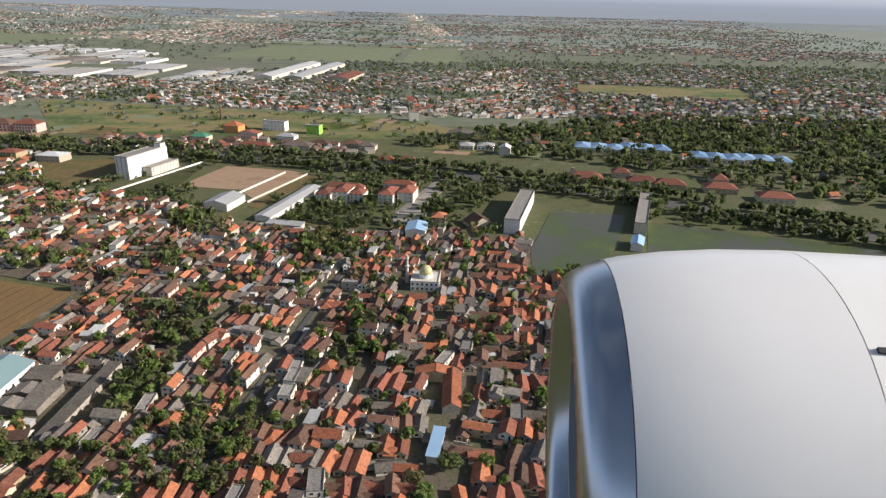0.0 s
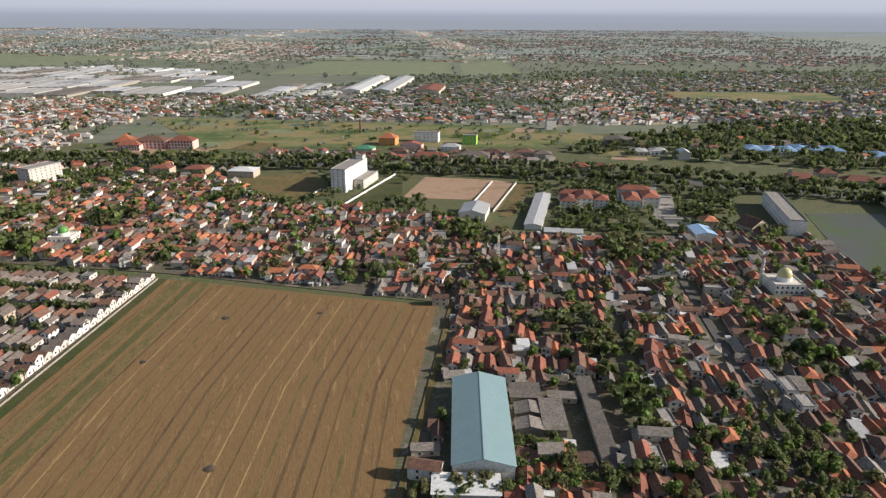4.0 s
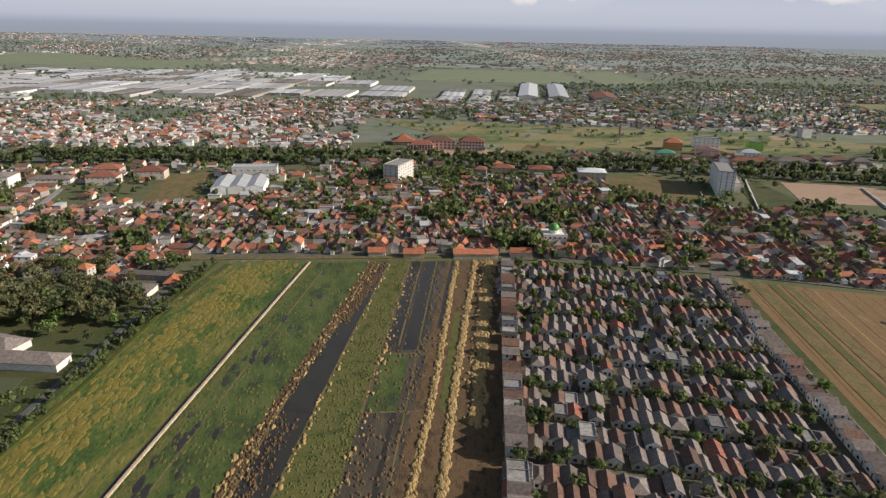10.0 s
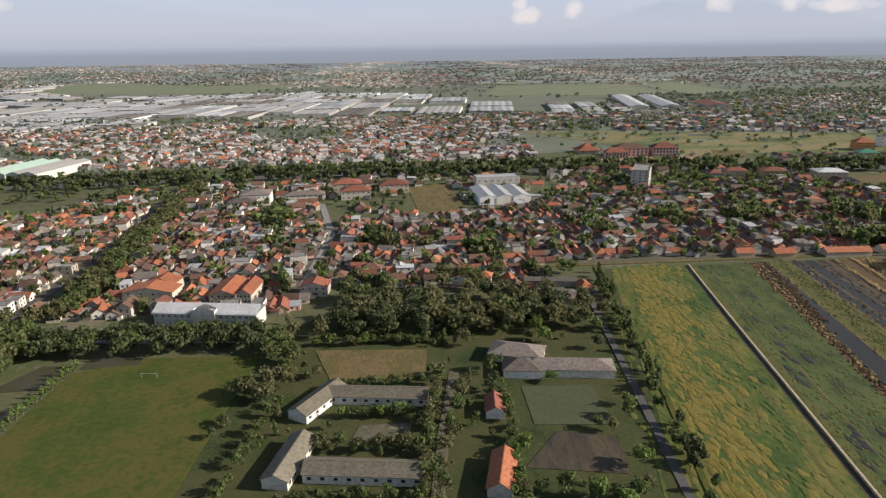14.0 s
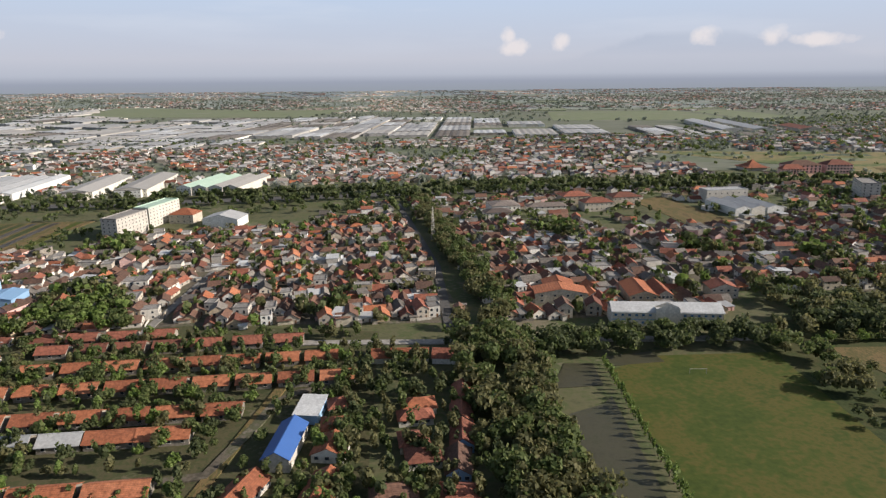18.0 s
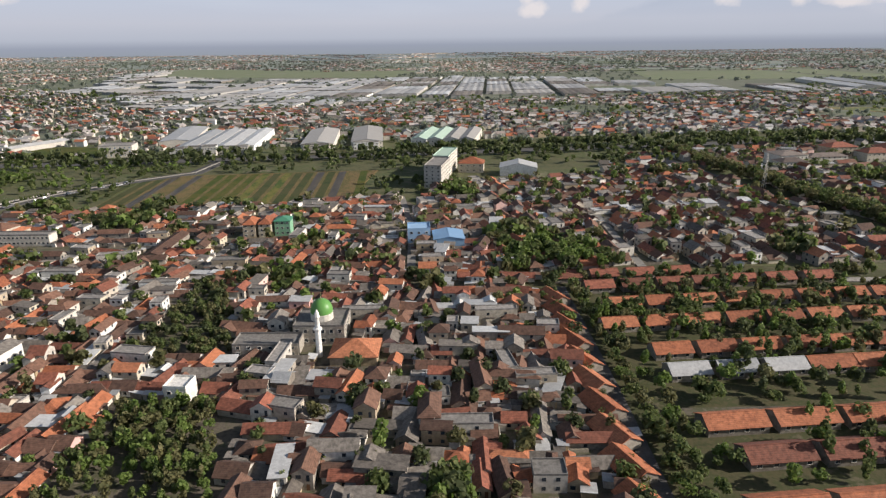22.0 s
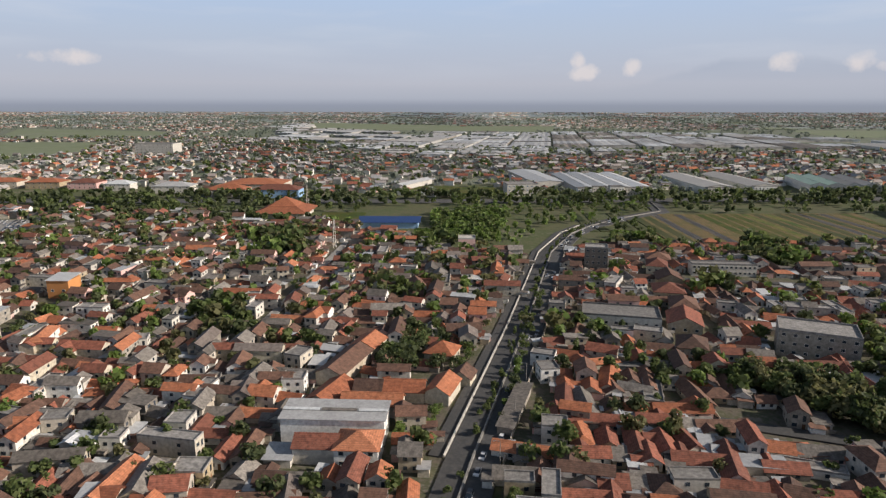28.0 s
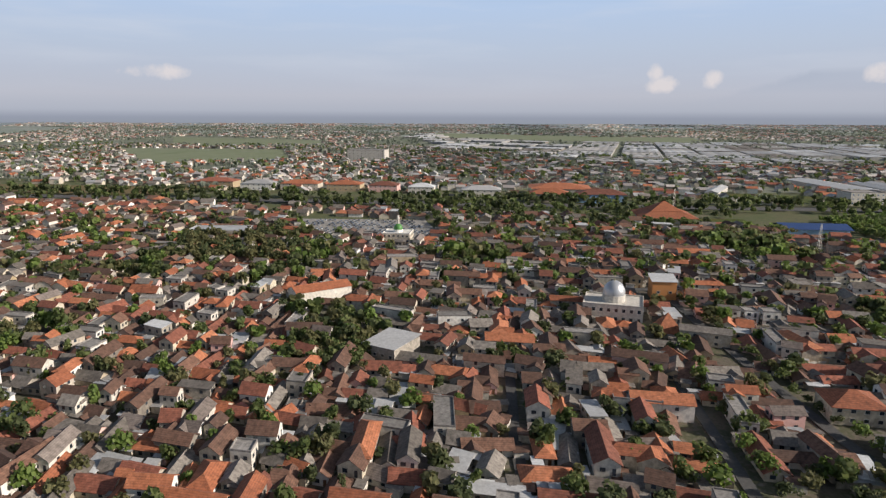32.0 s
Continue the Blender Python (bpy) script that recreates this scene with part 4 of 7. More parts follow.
def near_house(kind, w, d, h, rise, roof, wall, x, y, deg):
    """A house of its own, with walls, roof, door and windows; alike ones share their meshes."""
    key = (kind, w, d, h, rise, roof, wall)
    m = pose(x, y, 0, 0, 0, deg)
    if key in PROTO:
        return copy_thing(PROTO[key], m)
    storeys = "two-storey" if h > 4.5 else "single-storey"
    shape = {"gable": "gable roof", "hip": "hipped roof", "flat": "roof", "shed": "lean-to roof"}[kind]
    name = {"gable": "house", "hip": "hip_roofed_house", "flat": "flat_roofed_house", "shed": "lean_to_house"}[kind]
    top = thing(name, x, y, 0, deg, f"{storeys} {wall.split('_')[1]} house with {ROOF_WORDS[roof]} {shape}", "house", "houses of the town")
    (wv, wf), (rv, rf) = house_bits(kind, w, d, h, rise, roof, wall)
    g = Bag()
    g.add(wv, wf, wall)
    part("wall", g, top)
    g = Bag()
    g.add(rv, rf, roof if kind != "flat" else "concrete")
    if kind == "gable":
        g.add(*box(-0.16, 0.16, -d / 2 - 0.42, d / 2 + 0.42, h + rise + 0.12, h + rise + 0.27), roof)
    part("roof", g, top, ROOF_WORDS[roof] + " roof")
    put_opening("door", "door", 1.0, 2.1, "wall_white", "door_wood", top, pose(-w * 0.22, -d / 2, 0.02))
    put_opening("window", "window", 1.5, 1.3, "wall_white", "glass_dark", top, pose(w * 0.2, -d / 2, 0.9))
    put_opening("window", "window", 1.5, 1.3, "wall_white", "glass_dark", top, pose(w / 2, d * 0.1, 0.9, 0, 0, 90))
    if h > 4.5:
        put_opening("window", "window", 1.5, 1.3, "wall_white", "glass_dark", top, pose(-w * 0.22, -d / 2, 3.9))
        put_opening("window", "window", 1.5, 1.3, "wall_white", "glass_dark", top, pose(w * 0.22, -d / 2, 3.9))
        put_opening("window", "window", 1.5, 1.3, "wall_white", "glass_dark", top, pose(w / 2, -d * 0.2, 3.9, 0, 0, 90))
    else:
        put_opening("window", "window", 1.5, 1.3, "wall_white", "glass_dark", top, pose(-w / 2, -d * 0.1, 0.9, 0, 0, -90))
    g = Bag()
    g.add(*shed_roof(w * 0.5, 1.8, 2.5, 0.25, 0.05, 0.06), "fibre_cement" if wall != "wall_white" else "metal_pale")
    for px in (-w * 0.22, w * 0.22):
        g.add(*box(px - 0.06, px + 0.06, -0.9, -0.78, -0.02, 2.52), "wall_white")
    c = part("porch", g, top, "porch canopy on thin posts")
    c.matrix_basis = pose(-w * 0.2, -d / 2 - 0.95, 0)
    if kind == "flat" or rise < 1.3:
        g = Bag()
        ring = [(0.5 * math.cos(k * math.pi / 4), 0.5 * math.sin(k * math.pi / 4)) for k in range(8)]
        g.add([(px, py, 0) for px, py in ring] + [(px, py, 1.1) for px, py in ring] + [(0, 0, 1.35)], [(k, (k + 1) % 8, 8 + (k + 1) % 8, 8 + k) for k in range(8)] + [(8 + k, 8 + (k + 1) % 8, 16) for k in range(8)], "wall_orange")
        t = part("water_tank", g, top, "orange plastic water tank")
        t.matrix_basis = pose(w * 0.25, d * 0.25, h + (0.1 if kind == "flat" else rise))
    PROTO[key] = top
    return top


def far_house(bag, kind, w, d, h, rise, roof, wall, x, y, deg, plain=False):
    if plain and kind in ("gable", "hip"):
        wv, wf = gable_walls(w, d, h, rise)
        bag.add(turned(wv, x, y, 0, deg), wf, wall)
        a, q, low = w / 2 + 0.5, d / 2 + 0.4, h - 0.2
        bag.add(turned([(-a, -q, low), (0, -q, h + rise + 0.1), (a, -q, low), (-a, q, low), (0, q, h + rise + 0.1), (a, q, low)], x, y, 0, deg), [(0, 1, 4, 3), (1, 2, 5, 4)], roof)
        return
    (wv, wf), (rv, rf) = house_bits(kind, w, d, h, rise, roof, wall)
    bag.add(turned(wv, x, y, 0, deg), wf, wall)
    bag.add(turned(rv, x, y, 0, deg), rf, roof if kind != "flat" else "concrete")


def add_openings(bag, w, d, h, x, y, turn, r):
    """Doors and windows of the joined houses, a little proud of the walls."""
    for level in (0, 1) if h > 4.5 else (0,):
        z = level * 2.9
        for u, ww, z0, z1, mat in ((-w * 0.25, 0.5, 0.05, 2.05, "door_wood" if not level else "glass_dark"), (w * 0.2, 0.75, 0.9, 2.1, "glass_dark")):
            for side in (-1, 1):
                v = [(u * side - ww, side * (d / 2 + 0.05), z + z0), (u * side + ww, side * (d / 2 + 0.05), z + z0), (u * side + ww, side * (d / 2 + 0.05), z + z1), (u * side - ww, side * (d / 2 + 0.05), z + z1)]
                bag.add(turned(v, x, y, 0, turn), [(0, 1, 2, 3)], mat)
        for side in (-1, 1):
            for u in (-d * 0.22, d * 0.2):
                v = [(side * (w / 2 + 0.05), u - 0.6, z + 0.9), (side * (w / 2 + 0.05), u + 0.6, z + 0.9), (side * (w / 2 + 0.05), u + 0.6, z + 2.1), (side * (w / 2 + 0.05), u - 0.6, z + 2.1)]
                bag.add(turned(v, x, y, 0, turn), [(0, 1, 2, 3)], "glass_dark")


KAMPUNG = [(("gable", "tile_orange"), 12), (("gable", "tile_red"), 24), (("gable", "tile_brown"), 30), (("hip", "tile_orange"), 4), (("hip", "tile_brown"), 5), (("gable", "fibre_cement"), 15), (("flat", "concrete"), 3), (("shed", "metal_pale"), 3), (("shed", "fibre_cement"), 7)]
# roof mix beyond the highway; its commonest roof has haze in its colour
FAR_MIX = [(("gable", "roof_dusty"), 28), (("gable", "tile_red"), 20), (("gable", "tile_brown"), 9), (("gable", "tile_orange"), 9), (("gable", "fibre_cement"), 16), (("gable", "metal_dull"), 14), (("shed", "metal_pale"), 6), (("flat", "concrete"), 6)]
ROOF_WORDS["roof_dusty"] = "haze-paled grey-brown"
MIXED = [(("gable", "tile_orange"), 9), (("gable", "tile_red"), 17), (("gable", "tile_brown"), 28), (("hip", "tile_orange"), 5), (("hip", "tile_brown"), 7), (("gable", "fibre_cement"), 13), (("flat", "concrete"), 10), (("shed", "metal_pale"), 7), (("shed", "fibre_cement"), 7)]
LATE = [(("gable", "tile_orange"), 10), (("gable", "tile_red"), 15), (("gable", "tile_brown"), 32), (("hip", "tile_orange"), 6), (("gable", "tile_grey"), 5), (("gable", "fibre_cement"), 15), (("flat", "concrete"), 9), (("shed", "metal_pale"), 4), (("shed", "fibre_cement"), 6)]
WALLS = ["wall_white"] * 5 + ["wall_cream"] * 5 + ["wall_grey"] * 3 + ["wall_pink"]
near_count = [0]
YARDS = [0.014]
HOUSE_SPOTS = []
GROVES = []


def fill(zone, style, deg, step, rows, label, near=0, skip=0.1, two=0.15, size=1.0, seed=1, run="y", limit=9999, yard=True, walls=None, slim=False):
    """Sets houses in rows over a zone: step along the row, rows apart, a lane after every second row. near: depth of the strip whose houses are things."""
    r = random.Random(seed)
    bag = Bag()
    cx, cy = sum(p[0] for p in zone) / len(zone), sum(p[1] for p in zone) / len(zone)
    reach = max(math.hypot(px - cx, py - cy) for px, py in zone) + 10
    kinds, weights = [k for k, _ in style], [v for _, v in style]
    nrow = int(reach * 2 / rows)
    if yard:
        YARDS[0] += 0.004
        patch("yard", zone, "yard", "beaten earth, yards and lanes between houses", "ground", z=YARDS[0], out=False)
    for j in range(nrow):
        v = -reach + j * rows + (j // 2) * 3.2
        u = -reach + r.uniform(0, step)
        while u < reach:
            (x, y, _), = turned([(u, v + r.uniform(-1.8, 1.8), 0)], cx, cy, 0, deg)
            u += step * r.uniform(0.8, 1.25)
            if not inside(x, y, zone) or r.random() < skip or blocked(x, y, KEEP_OUT, 4.0):
                continue
            if noise.noise(Vector((x * 0.021, y * 0.016, 7.0))) > (0.34 if slim else 0.43) and walls is None:
                GROVES.append((x, y))
                continue
            kind, roof = r.choices(kinds, weights)[0]
            w, d = r.choice((6.2, 7.4, 8.8)) * size, r.choice((8.5, 10.5, 12.0, 14.0)) * size
            if slim:        # narrow row houses, ridge to the lane
                w, d = r.choice((5.0, 5.8, 6.6)), r.choice((10.5, 12.5, 14.0))
            elif run == "xy":       # crowded kampung: long narrow roofs and small squat ones side by side
                w, d = (r.choice((5.0, 5.8, 6.6)), r.choice((12.0, 15.0, 19.0))) if r.random() < 0.5 else (r.choice((5.0, 6.0, 7.2)), r.choice((6.5, 8.0, 9.5)))
            h = r.choice((5.6, 6.2)) if r.random() < two or (kind == "flat" and r.random() < 0.6) else r.choice((2.5, 2.9))
            rise = {"gable": w * 0.30, "hip": w * 0.30, "flat": 0.8, "shed": 0.7}[kind]
            wall = r.choice(walls or WALLS)
            turn = deg + r.choice({"y": (0, 0, 0, 0, 90) if slim else (0, 0, 0, 90), "x": (90, 90, 90, 0), "xy": (0, 90)}[run]) + r.gauss(0, 4) + (r.choice((-14, -9, 8, 12)) if r.random() < 0.25 else 0)
            HOUSE_SPOTS.append((x, y))
            if r.random() < 0.3 and kind != "flat":     # a lower wing across the end
                (ax, ay, _), = turned([(r.choice((-1, 1)) * w * 0.45, r.choice((-1, 1)) * d * 0.3, 0)], x, y, 0, turn)
                far_house(bag, "gable", d * 0.5, w * 0.9, h - 0.35, d * 0.12, roof, wall, ax, ay, turn + 90)
            for _ in range((r.random() < 0.55) + (run == "xy")):       # small lean-to or terrace roofs beside the house
                (ax, ay, _), = turned([(r.choice((-1, 1)) * w * 0.5, r.choice((-1, 1)) * d * 0.62, 0)], x, y, 0, turn)
                far_house(bag, "shed", r.uniform(2.2, 4.2), r.uniform(2.5, 5), r.uniform(2.1, 2.6), 0.6, r.choice(("fibre_cement", "fibre_cement", "tile_brown", "metal_pale", "metal_dull")), r.choice(WALLS), ax, ay, turn + r.choice((0, 90, 180)))
            if y < path_y(x) + near and near_count[0] < limit:
                near_house(kind, w, d, h, rise, roof, wall, x, y, turn)
                near_count[0] += 1
            else:
                if kind == "flat":
                    wall = r.choice(("wall_white", "wall_white", "wall_cream"))
                far_house(bag, kind, w, d, h, rise, roof, wall, x, y, turn)
                if y < path_y(x) + 420:
                    add_openings(bag, w, d, h, x, y, turn, r)
            if r.random() < 0.22 and y < path_y(x) + 380:       # a yard wall along the front
                n, q = turned([(-w * 0.6, -d / 2 - 2.2, 0), (w * 0.6, -d / 2 - 2.2, 0), (w * 0.6, -d / 2 - 2.0, 0), (-w * 0.6, -d / 2 - 2.0, 0)], x, y, 0, turn), r.uniform(1.2, 1.9)
                bag.add(n + [(px, py, q) for px, py, _ in n], box(0, 1, 0, 1, 0, 1)[1], r.choice(("wall_white", "wall_grey", "wall_cream")))
    if bag.v:
        bag.place("houses", label, "houses", "stuff")

# ---- trees ----
npr = np.random.RandomState(5)


def crown(n, rx, rz, lobes, leaf, seed, loose=0.42):
    """Leaf quads spread over several uneven lobes; rows of four corners."""
    q = np.random.RandomState(seed)
    centres = q.normal(0, 1, (lobes, 3)) * (rx * loose, rx * loose, rz * loose * 0.83)
    sizes = q.uniform(0.45, 0.7, lobes)
    which = q.randint(0, lobes, n)
    way = q.normal(0, 1, (n, 3))
    way /= np.linalg.norm(way, axis=1)[:, None]
    at = centres[which] + way * sizes[which][:, None] * (rx, rx, rz) * q.uniform(0.75, 1.1, (n, 1))
    normal = way + q.normal(0, 0.45, (n, 3))
    normal /= np.linalg.norm(normal, axis=1)[:, None]
    side = np.cross(normal, q.normal(0, 1, (n, 3)))
    side /= np.linalg.norm(side, axis=1)[:, None]
    other = np.cross(normal, side)
    s = leaf * q.uniform(0.6, 1.3, (n, 1))
    corners = np.stack([at - side * s - other * s * 0.6, at + side * s * 0.7 - other * s, at + side * s + other * s * 0.6, at - side * s * 0.5 + other * s], 1)
    corners[..., 2] -= corners[..., 2].min()
    return corners


CROWNS = {  # quads of each crown, seen near and far off
    "broad": [crown(190, 3.3, 2.7, 7, 0.60, s, 0.33) for s in (1, 2, 3)],
    "middle": [crown(80, 3.3, 2.7, 6, 0.92, s, 0.33) for s in (21, 22, 23)],
    "grand": [crown(260, 3.3, 2.3, 8, 0.48, s) for s in (14, 15, 16)],
    "tall": [crown(130, 2.1, 3.4, 5, 0.56, s, 0.36) for s in (4, 5)],
    "cypress": [crown(70, 0.9, 3.2, 4, 0.4, s) for s in (6, 7)],
    "far": [crown(32, 3.4, 2.5, 4, 1.3, s) for s in (8, 9, 10)],
    "dot": [crown(10, 4.5, 2.6, 3, 2.4, s) for s in (11, 12, 13)],
}
TRUNK = {"middle": 2.0, "grand": 2.2, "broad": 2.0, "tall": 2.2, "cypress": 0.6, "far": 1.8, "dot": 0.4}


class LeafBag:
    def __init__(self):
        self.quads = {}

    def add(self, kind, x, y, size, mat, r):
        c = r.choice(CROWNS[kind])
        a = r.uniform(0, 6.28)
        ca, sa = math.cos(a) * size, math.sin(a) * size
        out = np.empty_like(c)
        out[..., 0] = c[..., 0] * ca - c[..., 1] * sa + x
        out[..., 1] = c[..., 0] * sa + c[..., 1] * ca + y
        out[..., 2] = (c[..., 2] + TRUNK[kind]) * size
        self.quads.setdefault(mat, []).append(out)

    def place(self, name, label, category):
        mats = list(self.quads)
        blocks = [np.concatenate(self.quads[m]) for m in mats]
        allq = np.concatenate(blocks)
        n = len(allq)
        me = bpy.data.meshes.new(name)
        me.vertices.add(n * 4)
        me.vertices.foreach_set("co", allq.reshape(-1).astype(np.float32))
        me.loops.add(n * 4)
        me.loops.foreach_set("vertex_index", np.arange(n * 4, dtype=np.int32))
        me.polygons.add(n)
        me.polygons.foreach_set("loop_start", np.arange(0, n * 4, 4, dtype=np.int32))
        for m in mats:
            me.materials.append(MATS[m])
        me.polygons.foreach_set("material_index", np.repeat(np.arange(len(mats), dtype=np.int32), [len(q) for q in blocks]))
        me.update(calc_edges=True)
        return tagged(new(name, me), label, category, "", "stuff")


def trunk_bag(height, radius, seed):
    """A tapered trunk with a few limbs."""
    q = random.Random(seed)
    g = Bag()

    def limb(p, d, length, r0, r1):
        d = Vector(d).normalized()
        s = d.orthogonal().normalized()
        o = d.cross(s)
        e = Vector(p) + d * length
        ring0 = [Vector(p) + (s * math.cos(k * 1.2566) + o * math.sin(k * 1.2566)) * r0 for k in range(5)]
        ring1 = [e + (s * math.cos(k * 1.2566) + o * math.sin(k * 1.2566)) * r1 for k in range(5)]
        g.add([tuple(v) for v in ring0 + ring1], [(k, (k + 1) % 5, 5 + (k + 1) % 5, 5 + k) for k in range(5)] + [(9, 8, 7, 6, 5)[::-1]], "bark")
        return e

    top = limb((0, 0, -0.05), (q.uniform(-0.08, 0.08), q.uniform(-0.08, 0.08), 1), height, radius, radius * 0.6)
    for k in range(4):
        a = k * 1.57 + q.uniform(0, 1)
        limb(top - Vector((0, 0, height * 0.15)), (math.cos(a), math.sin(a), 1.1), height * 0.8, radius * 0.5, radius * 0.15)
    return g


TREES = {}
LEAF_WORDS = {"leaf_mid": "leafy green", "leaf_dark": "dark green", "leaf_olive": "dull olive-green", "leaf_bright": "bright green"}


def near_tree(kind, mat, x, y, size, r):
    v = r.randrange(len(CROWNS[kind]))
    key = (kind, mat, v)
    m = pose(x, y, 0, 0, 0, r.uniform(0, 360))
    if key in TREES:
        t = copy_thing(TREES[key], m)
    else:
        t = thing("tree", x, y, 0, 0, f"{LEAF_WORDS[mat]} {'columnar tree' if kind == 'cypress' else 'shade tree with an uneven crown'}", "tree", "trees of the town")
        part("trunk", trunk_bag(TRUNK[kind] + 1.0, 0.22, v), t)
        c = CROWNS[kind][v].copy()
        c[..., 2] += TRUNK[kind]
        g = Bag()
        for four in c:
            g.add([tuple(p) for p in four.tolist()], [(0, 1, 2, 3)], mat)
        part("crown", g, t)
        TREES[key] = t
    t.scale = (size, size, size)
    return t


def wood(zone, n, kinds, mats, sizes, label, seed=1, near=0, avoid=True, name="trees"):
    """Scatters n trees over a zone."""
    r = random.Random(seed)
    bag = LeafBag()
    x0, x1 = min(p[0] for p in zone), max(p[0] for p in zone)
    y0, y1 = min(p[1] for p in zone), max(p[1] for p in zone)
    done = tries = 0
    while done < n and tries < n * 12:
        tries += 1
        x, y = r.uniform(x0, x1), r.uniform(y0, y1)
        if not inside(x, y, zone) or (avoid and blocked(x, y, NO_TREES, 1.5)):
            continue
        done += 1
        kind, mat, size = r.choice(kinds), r.choice(mats), r.uniform(*sizes)
        if y < path_y(x) + near and kind in ("broad", "tall", "cypress"):
            near_tree(kind, mat, x, y, size, r)
        else:
            bag.add(kind, x, y, size, mat, r)
    if bag.quads:
        bag.place(name, label, "trees")

# ---- landmarks ----
def building(name, x, y, w, d, h, deg, kind, roof, wall, label, category="building", rise=None, storeys=0, bays=0, sides="s", pane="glass_dark", over=0.6, win=(1.6, 1.4), group="", trees=False):
    """One building with walls, roof and a grid of windows on the sides named: s, e, n, w."""
    top = thing(name, x, y, 0, deg, label, category, group)
    keep(rect(x, y, w, d, deg, 2.0), trees)
    rise = rise if rise is not None else w * 0.25
    g = Bag()
    if kind == "gable":
        g.add(*gable_walls(w, d, h, rise), wall)
        rv, rf = gable_roof(w, d, h, rise, over, 0.2)
    else:
        g.add(*box(-w / 2, w / 2, -d / 2, d / 2, 0, h), wall)
        rv, rf = hip_roof(w, d, h, rise, over, 0.2) if kind == "hip" else flat_roof(w, d, h, 0.9) if kind == "flat" else shed_roof(w, d, h + 0.05, rise, over, 0.12)
    part("wall", g, top)
    g = Bag()
    g.add(rv, rf, roof)
    if kind == "gable":
        g.add(*box(-0.2, 0.2, -d / 2 - over * 0.72, d / 2 + over * 0.72, h + rise + 0.2, h + rise + 0.36), roof)
    part("roof", g, top)
    for s in sides if storeys else "":
        span = w if s in "sn" else d
        n = bays if s in "sn" else max(2, round(bays * d / w))
        for i in range(n):
            for k in range(storeys):
                off = -span / 2 + span * (i + 0.5) / n
                ww = min(win[0], span / n * 0.7)
                z = h * (k + 0.38) / storeys
                m = {"s": pose(off, -d / 2, z), "n": pose(-off, d / 2, z, 0, 0, 180), "e": pose(w / 2, off, z, 0, 0, 90), "w": pose(-w / 2, -off, z, 0, 0, -90)}[s]
                put_opening("window", ("window", round(ww, 1), win[1], pane), round(ww, 1), win[1], "wall_white", pane, top, m)
    return top


def dome_bag(r, mat, z=0.0, seg=16, rings=7, stretch=1.1, drum=0.0, drum_mat="wall_white"):
    g = Bag()
    v, f = [], []
    prof = [(r * math.sin(a), r * stretch * math.cos(a)) for a in [math.radians(105 - 105 * i / rings) for i in range(rings + 1)]]
    for px, pz in prof[:-1]:
        v += [(px * math.cos(2 * math.pi * k / seg), px * math.sin(2 * math.pi * k / seg), z + drum + pz + r * 0.28) for k in range(seg)]
    v.append((0, 0, z + drum + r * stretch + r * 0.28))
    for i in range(rings - 1):
        f += [(i * seg + k, i * seg + (k + 1) % seg, (i + 1) * seg + (k + 1) % seg, (i + 1) * seg + k) for k in range(seg)]
    f += [((rings - 1) * seg + k, (rings - 1) * seg + (k + 1) % seg, rings * seg) for k in range(seg)]
    g.add(v, f, mat)
    return g


def tube_bag(prof, mat, seg=12):
    """A turned shape from (radius, height) pairs."""
    g = Bag()
    v = [(pr * math.cos(2 * math.pi * k / seg), pr * math.sin(2 * math.pi * k / seg), pz) for pr, pz in prof for k in range(seg)]
    f = [(i * seg + k, i * seg + (k + 1) % seg, (i + 1) * seg + (k + 1) % seg, (i + 1) * seg + k) for i in range(len(prof) - 1) for k in range(seg)]
    f.append(tuple((len(prof) - 1) * seg + k for k in range(seg)))
    g.add(v, f, mat)
    return g


def mosque(x, y, w, d, h, deg, r, dome_mat, wall, label, minaret=0, mx=0, my=0, storeys=2):
    top = thing("mosque", x, y, 0, deg, label, "mosque")
    keep(rect(x, y, w, d, deg, 2))
    g = Bag()
    g.add(*box(-w / 2, w / 2, -d / 2, d / 2, 0, h), wall)
    part("wall", g, top)
    g = Bag()
    g.add(*flat_roof(w, d, h, 0.8), "concrete" if wall == "wall_grey" else "wall_white")
    part("roof", g, top)
    drum = part("drum", tube_bag([(r * 1.02, h + 0.05), (r * 1.02, h + r * 0.6), (r * 0.9, h + r * 0.65)], "wall_white", 16), top)
    dome = part("dome", dome_bag(r, dome_mat, h + r * 0.5), top, smooth=True)
    part("finial", tube_bag([(0.12, h + r * 1.8), (0.3, h + r * 1.95), (0.1, h + r * 2.1), (0.03, h + r * 2.6)], "dome_gold", 6), dome)
    if minaret:
        mn = part("minaret", tube_bag([(1.3, 0), (1.1, minaret * 0.55), (1.7, minaret * 0.57), (1.7, minaret * 0.61), (1.0, minaret * 0.62), (0.9, minaret * 0.82), (1.25, minaret * 0.84), (0.9, minaret * 0.92), (0.05, minaret)], "wall_white", 10), top)
        mn.matrix_basis = pose(mx, my, 0)
    n = max(3, int(w / 3.2))
    for i in range(n):
        for k in range(storeys):
            put_opening("window", ("window", 1.6, 1.8, "glass_dark"), 1.6, 1.8, "wall_white", "glass_dark", top, pose(-w / 2 + w * (i + 0.5) / n, -d / 2, h * (k + 0.3) / storeys))
    n = max(3, int(d / 3.2))
    for i in range(n):
        for k in range(storeys):
            put_opening("window", ("window", 1.6, 1.8, "glass_dark"), 1.6, 1.8, "wall_white", "glass_dark", top, pose(w / 2, -d / 2 + d * (i + 0.5) / n, h * (k + 0.3) / storeys, 0, 0, 90))
    return top


